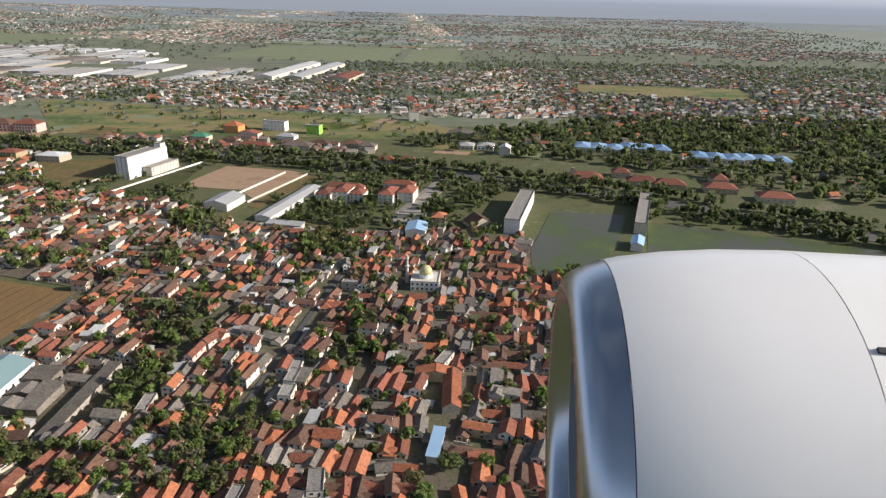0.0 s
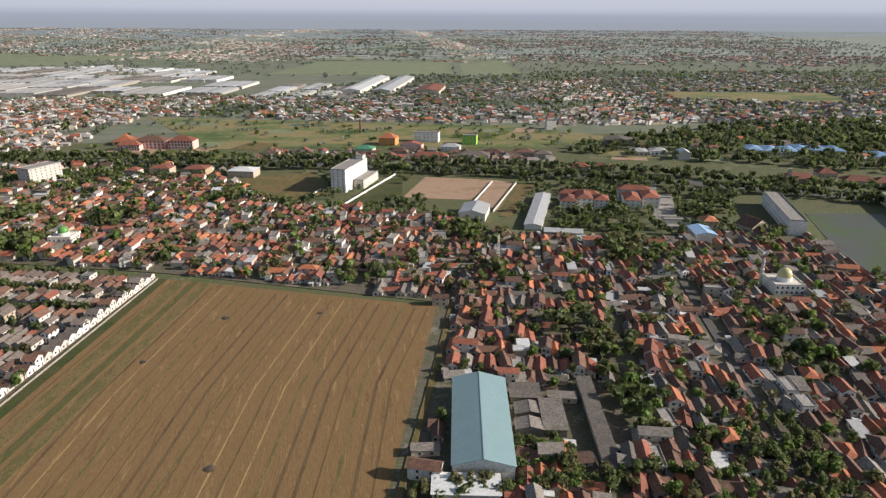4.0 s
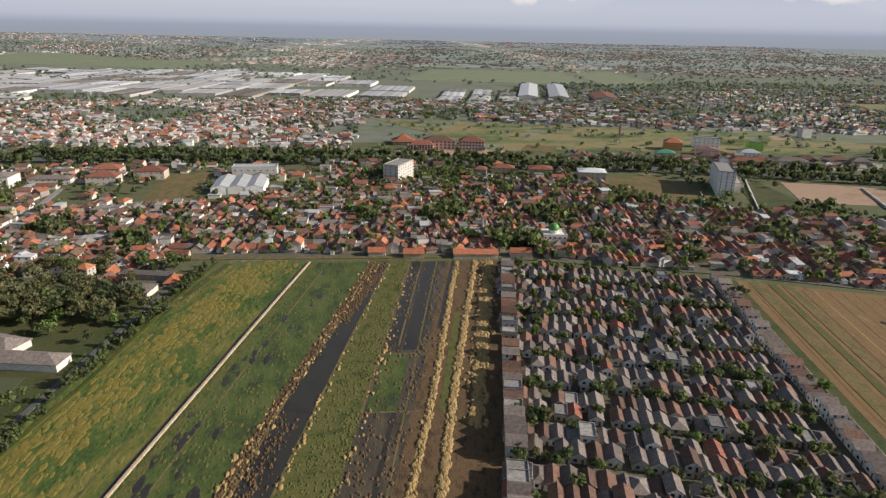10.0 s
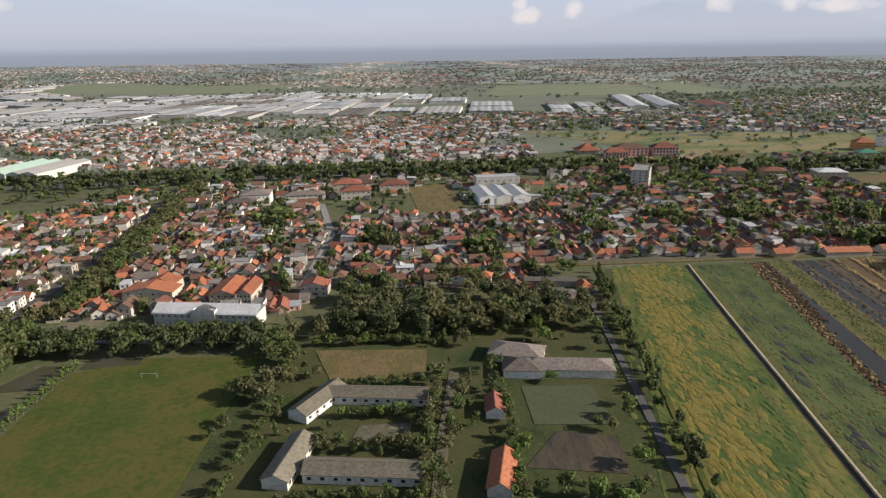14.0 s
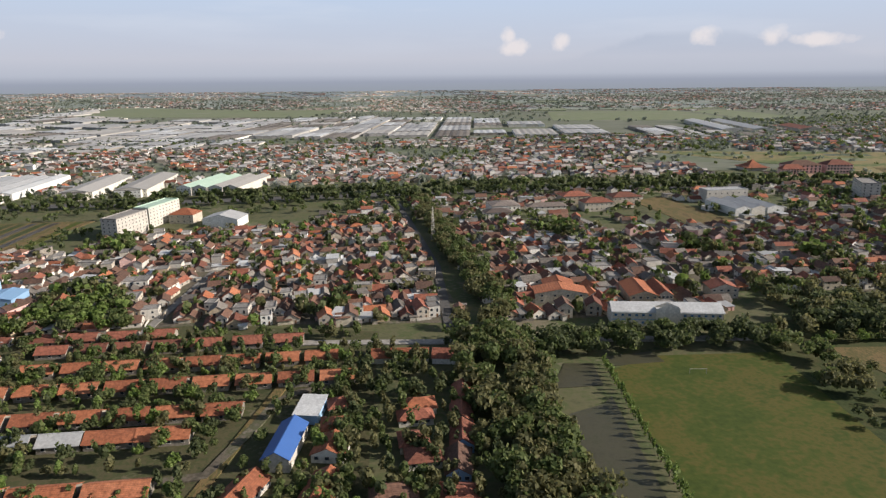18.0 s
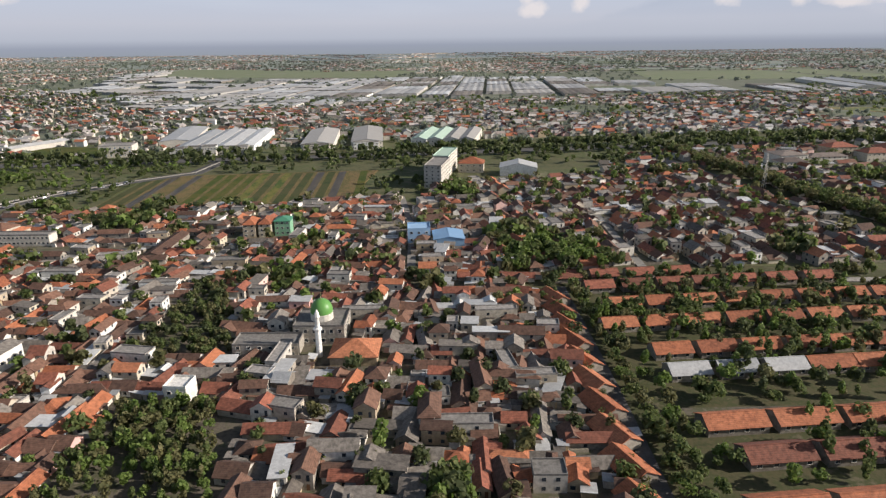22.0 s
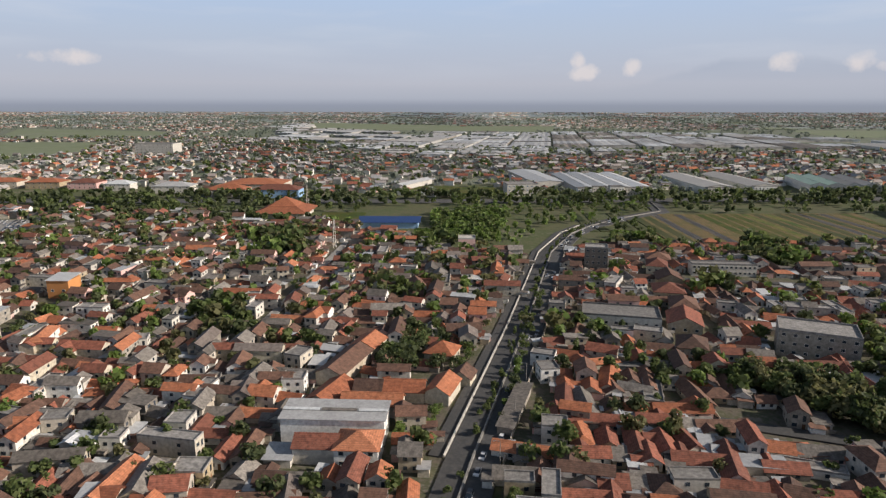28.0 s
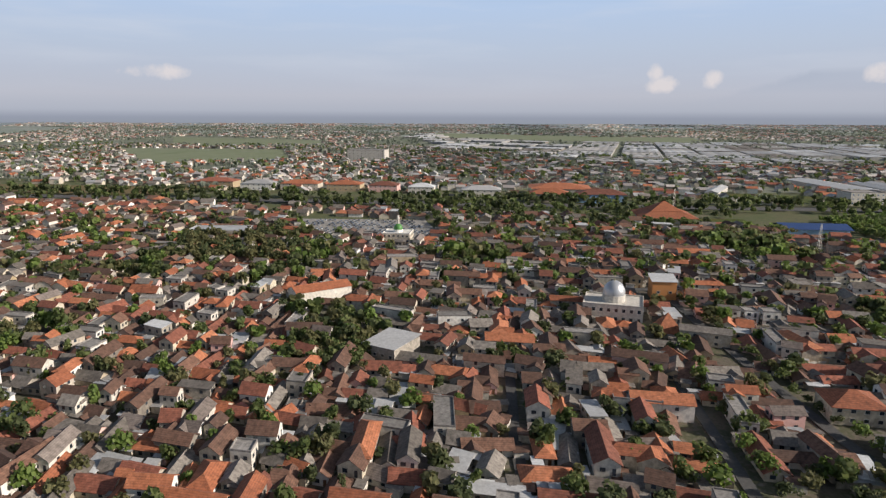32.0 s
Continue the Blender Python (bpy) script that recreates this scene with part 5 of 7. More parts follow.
def pagoda(x, y, w, h, deg, label, tiers=2, roof="tile_orange"):
    top = thing("pavilion", x, y, 0, deg, label, "pavilion")
    keep(rect(x, y, w, w, deg, 2))
    g = Bag()
    g.add(*box(-w * 0.42, w * 0.42, -w * 0.42, w * 0.42, 0, h * 0.32), "wall_white")
    part("wall", g, top)
    g = Bag()
    lo, z, half = h * 0.3, h * 0.3, w / 2
    for k in range(tiers):
        nh = half * (0.5 if k < tiers - 1 else 0.0)
        nz = z + h * (0.7 / tiers) * (0.75 if k < tiers - 1 else 1.25)
        g.add([(-half, -half, z), (half, -half, z), (half, half, z), (-half, half, z), (-nh, -nh, nz), (nh, -nh, nz), (nh, nh, nz), (-nh, nh, nz), (-half, -half, z - 0.2), (half, -half, z - 0.2), (half, half, z - 0.2), (-half, half, z - 0.2)],
              [(0, 1, 5, 4), (1, 2, 6, 5), (2, 3, 7, 6), (3, 0, 4, 7), (8, 9, 1, 0), (9, 10, 2, 1), (10, 11, 3, 2), (11, 8, 0, 3), (11, 10, 9, 8)], roof)
        half, z = nh * 1.08, nz - 0.1
    part("roof", g, top)
    return top


# by the stubble field
shed = building("factory_shed", -246, 259, 25, 66, 6.5, -7, "gable", "metal_teal", "wall_white", "long factory shed with a pale teal metal gable roof", "shed", rise=3.2, storeys=1, bays=5, sides="e")
building("factory_annex", -256, 219, 26, 11, 4, -7, "shed", "metal_pale", "wall_white", "low annex with a pale metal roof", "shed", rise=0.6)
building("long_shed", -192, 258, 6.5, 72, 3.6, -7, "shed", "fibre_cement", "wall_grey", "very long narrow grey shed", "shed", rise=0.6)
for k, (dx, dy, w, d) in enumerate(((-222, 282, 14, 10), (-222, 268, 13, 9), (-212, 262, 10, 22), (-224, 256, 12, 8))):
    building("workshop", dx, dy, w, d, 4, -7, "gable" if k % 2 else "shed", "fibre_cement", "wall_grey", "grey workshop with a fibre-cement roof", "shed", rise=1.5)
# by the highway, first stretch
hotel = building("hotel_tower", -348, 706, 16, 64, 24, -20, "flat", "concrete", "wall_white", "tall plain white hotel block", "hotel", storeys=8, bays=3, sides="sw", win=(1.4, 1.5))
building("hotel_podium", -331, 712, 11, 46, 9, -20, "flat", "concrete", "wall_white", "white podium wing beside the hotel block", "hotel", storeys=3, bays=2, sides="e")
building("lift_tower", -338, 732, 8, 9, 28, -20, "flat", "concrete", "wall_white", "white lift head of the hotel block", "hotel")
building("warehouse", -222, 583, 24, 34, 7, -17, "gable", "metal_pale", "wall_white", "white warehouse with a pale metal gable roof", "warehouse", rise=3)
building("long_warehouse", -162, 588, 15, 108, 4.5, -19, "gable", "metal_pale", "wall_white", "very long low pale warehouse", "warehouse", rise=1.4)
building("low_shed", -152, 522, 32, 10, 4, -14, "shed", "metal_pale", "wall_white", "low shed with a pale roof", "shed", rise=0.6)
for x, y, w, d, h in ((-131, 606, 15, 24, 9), (-115, 612, 15, 28, 10), (-100, 604, 14, 18, 9), (-116, 628, 40, 10, 8)):
    building("office_block", x, y, w, d, h, -14, "hip", "tile_red", "wall_white", "white office wing with red hipped roof", "office", rise=3.4, storeys=3, bays=3 if w < 20 else 7, sides="s", group="office wings")
for x, y, w, d, h in ((-71, 604, 15, 30, 10), (-53, 606, 16, 26, 11), (-62, 626, 32, 12, 12)):
    building("office_block", x, y, w, d, h, -14, "hip", "tile_red", "wall_white", "white office wing with red hipped roof and green glass", "office", rise=3.4, storeys=3, bays=3 if w < 20 else 6, sides="s", pane="glass_blue", group="office wings")
building("long_white_building", 50, 553, 14, 100, 13, -19, "flat", "concrete", "wall_white", "long white four-storey building", "building", storeys=3, bays=3, sides="we")
building("rowhouse_block", 160, 552, 11, 104, 10, -23, "flat", "concrete", "wall_cream", "row of narrow cream shophouses", "building", storeys=3, bays=2, sides="w")
building("blue_shed", 134, 478, 10, 22, 6, -23, "gable", "metal_blue", "wall_white", "blue-roofed shed at the flooded plot", "shed", rise=2)
building("blue_roof_hall", -40, 510, 17, 24, 6, -8, "gable", "metal_blue", "wall_white", "hall with a pale blue metal roof", "hall", rise=2)
mosque(-29, 402, 20, 20, 7, -8, 4.8, "dome_gold", "wall_white", "white mosque with a gilded green dome", 22, -14, 4)
for x, y, w, d in ((-12, 268, 9, 34), (-20, 284, 22, 8)):
    building("school_wing", x, y, w, d, 4.5, -6, "gable", "tile_orange", "wall_cream", "school wing with a bright orange tile roof", "school", rise=2.6)
building("blue_canopy", -19, 226, 5, 21, 4, -14, "shed", "metal_blue", "wall_white", "narrow building with a bright blue roof", "shed", rise=0.5)
building("lime_block", -205, 940, 20, 14, 13, -17, "flat", "concrete", "wall_lime", "bright lime-green three-storey block", "building", storeys=3, bays=4)
building("orange_block", -318, 945, 24, 20, 11, -17, "hip", "tile_orange", "wall_orange", "orange-walled block with a hipped tile roof", "building", storeys=3, bays=6)
building("white_block", -265, 965, 36, 14, 14, -17, "flat", "concrete", "wall_white", "white three-storey block behind trees", "building", storeys=3, bays=6)
building("red_block", -285, 905, 30, 14, 8, -17, "gable", "tile_red", "wall_pink", "row of pink houses with red roofs", "building", rise=3, storeys=2, bays=8)
def ridged_hall(x, y, w, d, deg, roof, label, bays=3):
    """A broad hall under several ridges side by side."""
    top = thing("ridged_hall", x, y, 0, deg, label, "hall")
    keep(rect(x, y, w, d, deg, 3))
    g = Bag()
    g.add(*box(-w / 2, w / 2, -d / 2, d / 2, 0, 6), "wall_white")
    part("wall", g, top)
    for k in range(bays):
        g = Bag()
        rv, rf = hip_roof(w / bays - 0.4, d, 6.05, 3.4, 0.4, 0.2)
        g.add([(px - w / 2 + (k + 0.5) * w / bays, py, pz) for px, py, pz in rv], rf, roof)
        part("roof", g, top)
    n = int(w / 5)
    for i in range(n):
        put_opening("window", ("window", 2.4, 2.2, "glass_dark"), 2.4, 2.2, "wall_white", "glass_dark", top, pose(-w / 2 + w * (i + 0.5) / n, -d / 2, 1.6))


for x, y in ((186, 815), (258, 812), (345, 765), (412, 755)):
    ridged_hall(x, y, 64, 34, -17, "metal_sky", "broad school hall with blue ridged metal roofs", 3)
for x, y in ((9, 838), (35, 836)):
    ridged_hall(x, y, 22, 22, -14, "metal_dull", "grey gabled shed with white front", 1)
building("white_barn", 58, 806, 14, 20, 9, -14, "gable", "metal_pale", "wall_white", "tall white barn with pale blue roof", "barn", rise=3.5)
building("brown_hall", 4, 915, 40, 30, 7, -14, "gable", "fibre_cement", "wall_grey", "broad hall with a dull brown roof", "hall", rise=3)
ch = building("church", 132, 668, 38, 20, 8, -12, "hip", "tile_red", "wall_cream", "cream church with red roof and square tower", "church", rise=5, storeys=2, bays=6)
g = Bag()
g.add(*box(-17, -13, -11.5, -10.06, 0, 19), "wall_cream")
part("tower", g, ch)
for x, y, w, d in ((192, 655, 34, 16), (222, 645, 34, 18), (280, 632, 34, 20), (330, 600, 36, 20), (178, 690, 20, 16), (296, 665, 18, 22)):
    building("red_roof_hall", x, y, w, d, 6, -14, "hip", "tile_red", "wall_cream", "campus building with a red tile roof", "building", rise=5, storeys=1, bays=6)
for x, y, w, d, roof, wall in ((-260, 835, 44, 14, "tile_red", "wall_pink"), (-233, 895, 26, 16, "metal_pale", "wall_white"), (-346, 890, 24, 18, "metal_green", "wall_cream"), (-206, 838, 40, 22, "tile_grey", "wall_white"), (-180, 850, 26, 18, "tile_brown", "wall_cream"), (-300, 870, 20, 14, "tile_brown", "wall_cream"), (-87, 756, 20, 12, "tile_orange", "wall_cream"), (-62, 752, 24, 12, "tile_red", "wall_cream"), (-140, 850, 26, 20, "tile_brown", "wall_grey"), (-118, 835, 22, 16, "tile_grey", "wall_cream")):
    building("highway_house", x, y, w, d, 6, -15, "hip", roof, wall, f"two-storey house with {ROOF_WORDS[roof]} hipped roof by the highway", "house", rise=4, storeys=2, bays=5)
building("dark_gabled_house", 12, 530, 22, 18, 4, 20, "gable", "tile_brown", "wall_cream", "house with a steep dark brown gable roof", "house", rise=6)
building("orange_house", -22, 540, 13, 14, 6, -8, "hip", "tile_orange", "wall_cream", "two-storey house with orange hipped roof", "house", rise=3.5, storeys=2, bays=3)
building("flat_annex", -46, 548, 26, 8, 4, -10, "flat", "concrete", "wall_white", "low white annex with flat roof", "building")
for line in (((-221, 622), (-194, 707)), ((-204, 592), (-168, 701)), ((-397, 621), (-377, 687)), ((-352, 611), (-300, 754))):
    band("plot_wall", list(line), 0.7, "wall_white", "pale boundary wall of a plot", "wall", z=2.0, out=False)
patch("driveway", [(-34, 640), (-18, 640), (-49, 535), (-65, 537)], "paving", "pinkish paved driveway", "street")
building("far_white_block", -72, 1060, 16, 14, 14, 0, "flat", "concrete", "wall_white", "lone white block among houses", "building")
part("shaft", tube_bag([(1.6, 0), (1.1, 22)], "tile_brown", 10), thing("chimney", -366, 1046, 0, 0, "tall brick factory chimney", "chimney"))
for x in (-403, -338):
    building("twin_shed", x, 1800, 46, 380, 9, -12, "gable", "metal_pale", "wall_white", "very long pale factory shed", "warehouse", rise=4, group="twin sheds")
building("orange_factory", -262, 1680, 56, 150, 9, -12, "gable", "tile_red", "wall_cream", "factory hall with a red roof", "warehouse", rise=5)
# second stretch
pagoda(-690, 985, 34, 16, 0, "great hall with a steep orange tile roof", 3)
for x, y, w, d, h, roof in ((-640, 948, 44, 26, 11, "tile_brown"), (-596, 938, 34, 22, 12, "tile_red"), (-664, 930, 30, 12, 8, "tile_red")):
    building("campus_hall", x, y, w, d, h, -6, "hip", roof, "wall_pink", "pink hall with deep arcades and a dark red hipped roof", "hall", rise=6, storeys=3, bays=8, win=(2.6, 2.4))
building("white_apartments", -693, 748, 17, 40, 19, -25, "flat", "concrete", "wall_white", "white seven-storey apartment block", "apartments", storeys=6, bays=3, sides="sew", win=(1.6, 1.5))
for k, (x, y) in enumerate(((-874, 712), (-857, 712), (-840, 712))):
    building("arched_warehouse", x, y, 17, 52, 7, 4, "gable", "metal_pale", "wall_white", "white warehouse bay with a low pale roof", "warehouse", rise=2.4, over=0.2, group="warehouse bays")
building("warehouse_office", -852, 762, 46, 16, 13, 4, "flat", "metal_pale", "wall_white", "white warehouse office block", "office", storeys=2, bays=7)
for x, y, w, d in ((-1018, 783, 30, 20), (-966, 768, 30, 20), (-1006, 742, 30, 18)):
    building("villa", x, y, w, d, 9, 4, "hip", "tile_red", "wall_cream", "cream villa block with a red hipped roof", "building", rise=4, storeys=2, bays=6)
for x, y, w in ((-633, 496, 31), (-598, 498, 15), (-680, 498, 14), (-708, 502, 12)):
    building("long_row", x, y, 8, w, 3.6, 88, "gable", "tile_orange", "wall_cream", "low row with a long orange tile roof", "row", rise=2.2)
mosque(-566, 528, 18, 16, 8, -4, 4, "dome_green", "wall_white", "small white mosque with a green dome", 0)
for x, y, w, d in ((-530, 775, 26, 20), (-572, 780, 24, 16), (-474, 760, 30, 22), (-600, 770, 14, 12)):
    building("cream_block", x, y, w, d, 8, -10, "hip", "tile_red" if w < 28 else "metal_pale", "wall_cream", "cream two-storey block near the highway", "building", rise=3, storeys=2, bays=5)
# campus
for x, y, w, d, deg in ((-907, 367, 24, 14, -20), (-886, 350, 40, 11, -8), (-908, 352, 16, 12, -8)):
    building("campus_house", x, y, w, d, 4, deg, "hip", "tile_grey", "wall_white", "low campus building with grey hipped roof", "building", rise=3)
building("campus_flat", -862, 436, 14, 20, 4, 84, "hip", "tile_grey", "wall_white", "low campus building with grey roof", "building", rise=2)
building("campus_row", -864, 462, 7, 32, 3.5, 84, "shed", "fibre_cement", "wall_grey", "long low grey row", "row", rise=0.5)
building("campus_gatehouse", -932, 278, 8, 20, 3.5, -14, "gable", "tile_orange", "wall_white", "small house with a bright orange roof", "house", rise=2.4)
building("campus_cottage", -927, 321, 7, 12, 3.2, -6, "gable", "tile_red", "wall_white", "small white cottage with a red roof", "house", rise=2)
for x, y, w, d, deg in ((-983, 284, 9, 40, 82), (-1012, 293, 9, 26, -14), (-1005, 333, 9, 26, -32), (-978, 335, 9, 40, 82)):
    building("barracks", x, y, w, d, 3.8, deg, "gable", "tile_olive", "wall_white", "long low white barracks with grey roof", "barracks", rise=2, storeys=1, bays=2, sides="ew")
# blue and white school
sch = building("school", -1077, 430, 56, 14, 8, -9, "gable", "metal_pale", "wall_white", "two-storey white school with blue trim and pale roof", "school", rise=0.01, storeys=2, bays=16, sides="s", pane="glass_blue")
g = Bag()
rv, rf = gable_roof(14, 56, 8.05, 3, 0.8, 0.2)
g.add([(-py, px, pz) for px, py, pz in rv], rf, "metal_pale")
part("main_roof", g, sch)
g = Bag()
for z in (3.6, 7.6):
    g.add(*box(-28.1, 28.1, -7.15, -7.02, z, z + 0.5), "metal_blue")
part("trim", g, sch, "blue trim band")
g = Bag()
g.add(*gable_walls(12, 4, 10, 2.5), "wall_white")
g.v = [(px, py - 6.0, pz) for px, py, pz in g.v]
part("porch_gable", g, sch)
for x, y, w, d, roof in ((-1075, 470, 16, 26, "tile_orange"), (-1062, 468, 9, 24, "tile_orange"), (-1125, 475, 30, 14, "tile_orange"), (-1122, 490, 18, 12, "tile_orange"), (-1020, 468, 16, 12, "tile_red")):
    building("town_house", x, y, w, d, 6, -6, "gable", roof, "wall_cream", "large cream house with bright orange tile roof", "house", rise=2.8, storeys=2, bays=4)
for x, y, w, d, h in ((-1108, 738, 28, 26, 11), (-1118, 715, 26, 16, 8), (-1060, 745, 40, 14, 6)):
    building("office", x, y, w, d, h, 4, "hip", "tile_grey", "wall_white", "white offices with grey hipped roof", "office", rise=3, storeys=2, bays=7)
# goals
for gx, gy in ((-1090.5, 367.0),):
    t = thing("football_goal", gx, gy, 0, -6, "white tubular football goal", "goal")
    for name, bx in (("post", (-3.66, -3.54, -0.06, 0.06, 0.05, 2.44)), ("post", (3.54, 3.66, -0.06, 0.06, 0.05, 2.44)), ("crossbar", (-3.54, 3.54, -0.06, 0.06, 2.32, 2.44))):
        g = Bag()
        g.add(*box(*bx), "wall_white")
        part(name, g, t)
# third stretch
building("green_apartments", -1466, 712, 15, 44, 19, -14, "flat", "concrete", "wall_white", "white six-storey apartment block", "apartments", storeys=6, bays=3, sides="sew")
building("green_apartments", -1454, 766, 15, 52, 19, -14, "flat", "wall_mint", "wall_white", "white and pale green six-storey apartment block", "apartments", storeys=6, bays=3, sides="ew")
building("orange_villa", -1428, 765, 24, 20, 9, -10, "hip", "tile_orange", "wall_cream", "cream villa with bright orange hipped roof", "house", rise=5, storeys=2, bays=4)
building("hall", -1385, 742, 34, 26, 8, -10, "gable", "metal_pale", "wall_white", "hall with pale gable roof", "hall", rise=4)
for k in range(4):
    building("white_store", -1461 + k * 19.2, 978 - k * 3.6, 18.8, 104, 10, -12, "gable", "wall_mint" if k < 2 else "shed_roof", "wall_white", "white arched bay of a large store", "warehouse", rise=3, over=0.1, storeys=2, bays=4, group="bays of the store")
for k in range(4):
    building("big_warehouse", -1744 + k * 22, 1000 + (k % 2) * 8, 21.6, 160, 8, 2, "gable", "metal_pale", "wall_white", "long bay of a very large white warehouse", "warehouse", rise=2, over=0.1, storeys=2, bays=5, group="bays of the warehouse")
for k in range(5):
    building("warehouse_office", -1748 + k * 17.6, 911 + (k % 2) * 4, 16, 10 - k % 2 * 3, 9 + k % 3, 2, "flat", "concrete", "wall_white", "white two-storey warehouse office front", "office", storeys=2, bays=5)
for x, y in ((-1594, 990), (-1536, 1000)):
    building("warehouse_office", x, y - 74, 30, 6, 9, 2, "flat", "concrete", "wall_white", "white two-storey warehouse office front", "office", storeys=2, bays=7)
    building("warehouse_row", x, y, 38, 140, 9, 2, "gable", "shed_roof", "wall_white", "long white warehouse row", "warehouse", rise=3, storeys=2, bays=7)
building("glass_office", -1816, 922, 36, 26, 13, 6, "flat", "concrete", "wall_white", "blue glass office with white frames", "office", storeys=3, bays=7, pane="glass_blue")
building("sheds", -1780, 1060, 40, 150, 7, 8, "gable", "metal_pale", "wall_white", "long pale storage shed", "warehouse", rise=2)
building("shed_row", -1935, 985, 14, 80, 6, -24, "gable", "metal_pale", "wall_white", "white shed at the lawn", "shed", rise=2)
mosque(-1541, 400, 21, 18, 8, -4, 4.7, "dome_green", "wall_grey", "concrete mosque under construction with a green dome", 20, 2, -19)
building("mosque_wing", -1562, 388, 26, 11, 5, -4, "flat", "concrete", "wall_grey", "unfinished concrete mosque wing", "building", storeys=2, bays=6)
building("orange_pavilion", -1526, 378, 18, 16, 4, -4, "hip", "tile_orange", "wall_cream", "house with an orange hipped roof", "house", rise=4)
building("blue_workshop", -1474, 524, 18, 20, 6, 0, "gable", "metal_blue", "metal_blue", "light blue metal-clad workshop", "workshop", rise=1.5)
building("blue_workshop", -1492, 535, 14, 14, 9, 0, "flat", "metal_blue", "metal_blue", "light blue two-storey metal-clad workshop", "workshop", storeys=2, bays=3)
building("white_cube", -1586, 351, 8, 8, 8, -8, "flat", "wall_white", "wall_white", "plain white cube-shaped house", "house", storeys=2, bays=2)
lb = building("long_building", -1671, 373, 9.5, 50, 7.2, -12, "gable", "fibre_cement", "wall_white", "long white-walled hall with dark grey roof", "hall", rise=1.2, storeys=1, bays=3, sides="e")
building("teal_block", -1581, 566, 10, 12, 10, 0, "hip", "metal_green", "wall_green", "tall green-roofed three-storey house", "house", rise=2, storeys=3, bays=3)
for x in (-1602, -1592):
    building("orange_twin", x, 566, 8, 16, 9, 0, "hip", "tile_orange", "wall_cream", "tall house with orange hipped roof", "house", rise=3, storeys=3, bays=2)
building("long_row", -1648, 540, 9, 46, 4, -4, "gable", "tile_brown", "wall_grey", "long low row with a dark roof", "row", rise=1.5)
building("grey_block", -1761, 440, 30, 18, 11, -24, "flat", "concrete", "wall_grey", "unfinished grey four-storey concrete block", "building", storeys=3, bays=7, sides="se")
building("long_white_hall", -1744, 566, 38, 9, 7, -4, "flat", "concrete", "wall_white", "long white two-storey hall with rows of windows", "building", storeys=2, bays=14)
building("grey_tower", -1817, 580, 14, 12, 15, -12, "flat", "concrete", "wall_grey", "grey concrete tower block", "building", storeys=4, bays=4, sides="sw")
building("grey_store", -1831, 480, 36, 18, 6, -12, "flat", "concrete", "wall_white", "broad pale flat-roofed store", "store", storeys=1, bays=8)
for k in range(7):
    building("row_house", -1810 + k * 6.2 + (k * 37 % 5) - 2, 446 + k * 25 + (k * 53 % 7) - 3, 12 + k * 3 % 5, 15 + k * 5 % 6, 4.4 + k % 3 * 0.5, -14 + (k * 29 % 9) - 4, "gable" if k in (1, 4) else "hip", "tile_red" if k % 2 else "tile_brown", "wall_cream", "house with dull red hipped roof in a row", "house", rise=3.4, storeys=1, bays=3, group="row of houses")
for k in range(5):
    building("roadside_shop", -1708 + k * 11.5, 338.5 - k * 4.3, 11.3, 9, 2.8, -14 - 3 * k, "shed", ("fibre_cement", "tile_brown", "metal_dull")[k % 3], "wall_grey", "roadside shop with a weathered lean-to roof", "shop", rise=0.8)
# by the main road
mansion = building("mansion", -1951.5, 379.5, 33, 12.5, 8.4, -2, "shed", "metal_dull", "wall_white", "long two-storey block with a striped grey metal roof", "house", rise=0.5)
for k, (x0, x1, mat) in enumerate(((-17, -5, "metal_pale"), (-4.4, 7, "fibre_cement"), (7.6, 17, "metal_pale"))):
    g = Bag()
    g.add([(x0, -1.2, 8.98), (x1, -1.2, 8.98), (x1, 0.4, 9.06), (x0, 0.4, 9.06), (x0, -1.2, 9.1), (x1, -1.2, 9.1), (x1, 0.4, 9.2), (x0, 0.4, 9.2)], box(0, 1, 0, 1, 0, 1)[1], mat)
    part("roof_strip", g, mansion)
building("mansion_wing", -1943, 365, 13, 12, 6.4, -2, "hip", "tile_orange", "wall_white", "two-storey wing with orange hipped roof", "house", rise=3.0, storeys=2, bays=3, sides="se")
building("mansion_wing", -1955.5, 366.5, 9, 13, 5.4, 88, "gable", "tile_red", "wall_white", "two-storey front with dull red roof", "house", rise=2.2)
building("mansion_porch", -1966, 364.5, 8, 8, 2.8, -2, "shed", "metal_pale", "wall_white", "low lean-to with pale metal roof", "house", rise=0.8)
for x, y, w, d, h, deg, roof in ((-1954, 427, 11, 28, 5, -17, "tile_brown"), (-1946.5, 447, 11, 14, 5, -17, "tile_orange"), (-1930.5, 404.5, 9, 15, 4.5, 86, "tile_orange"), (-1943, 405, 9, 10, 4.5, 86, "tile_brown"), (-1956, 401, 11, 19, 4.5, -20, "tile_orange"), (-1941, 394, 8, 21, 4.6, 86, "tile_orange"), (-1917, 405, 9, 15, 4.5, -17, "tile_orange"), (-1909, 417, 8, 9, 3.4, -17, "tile_brown")):
    building("school_hall", x, y, w, d, h, deg, "gable", roof, "wall_cream", f"school hall with {ROOF_WORDS[roof]} roof", "school", rise=2.6, group="school halls")
building("orange_house", -1916, 440, 12, 12, 4, -17, "hip", "tile_orange", "wall_cream", "house with steep orange roof", "house", rise=4)
building("roadside_stalls", -1893, 392, 5, 34, 3.2, -17, "shed", "fibre_cement", "wall_grey", "long row of roadside stalls", "row", rise=0.6)
building("grandstand", -1950, 726, 48, 24, 5, 0, "gable", "metal_navy", "metal_blue", "open stand with a dark blue metal roof", "stand", rise=0.02)
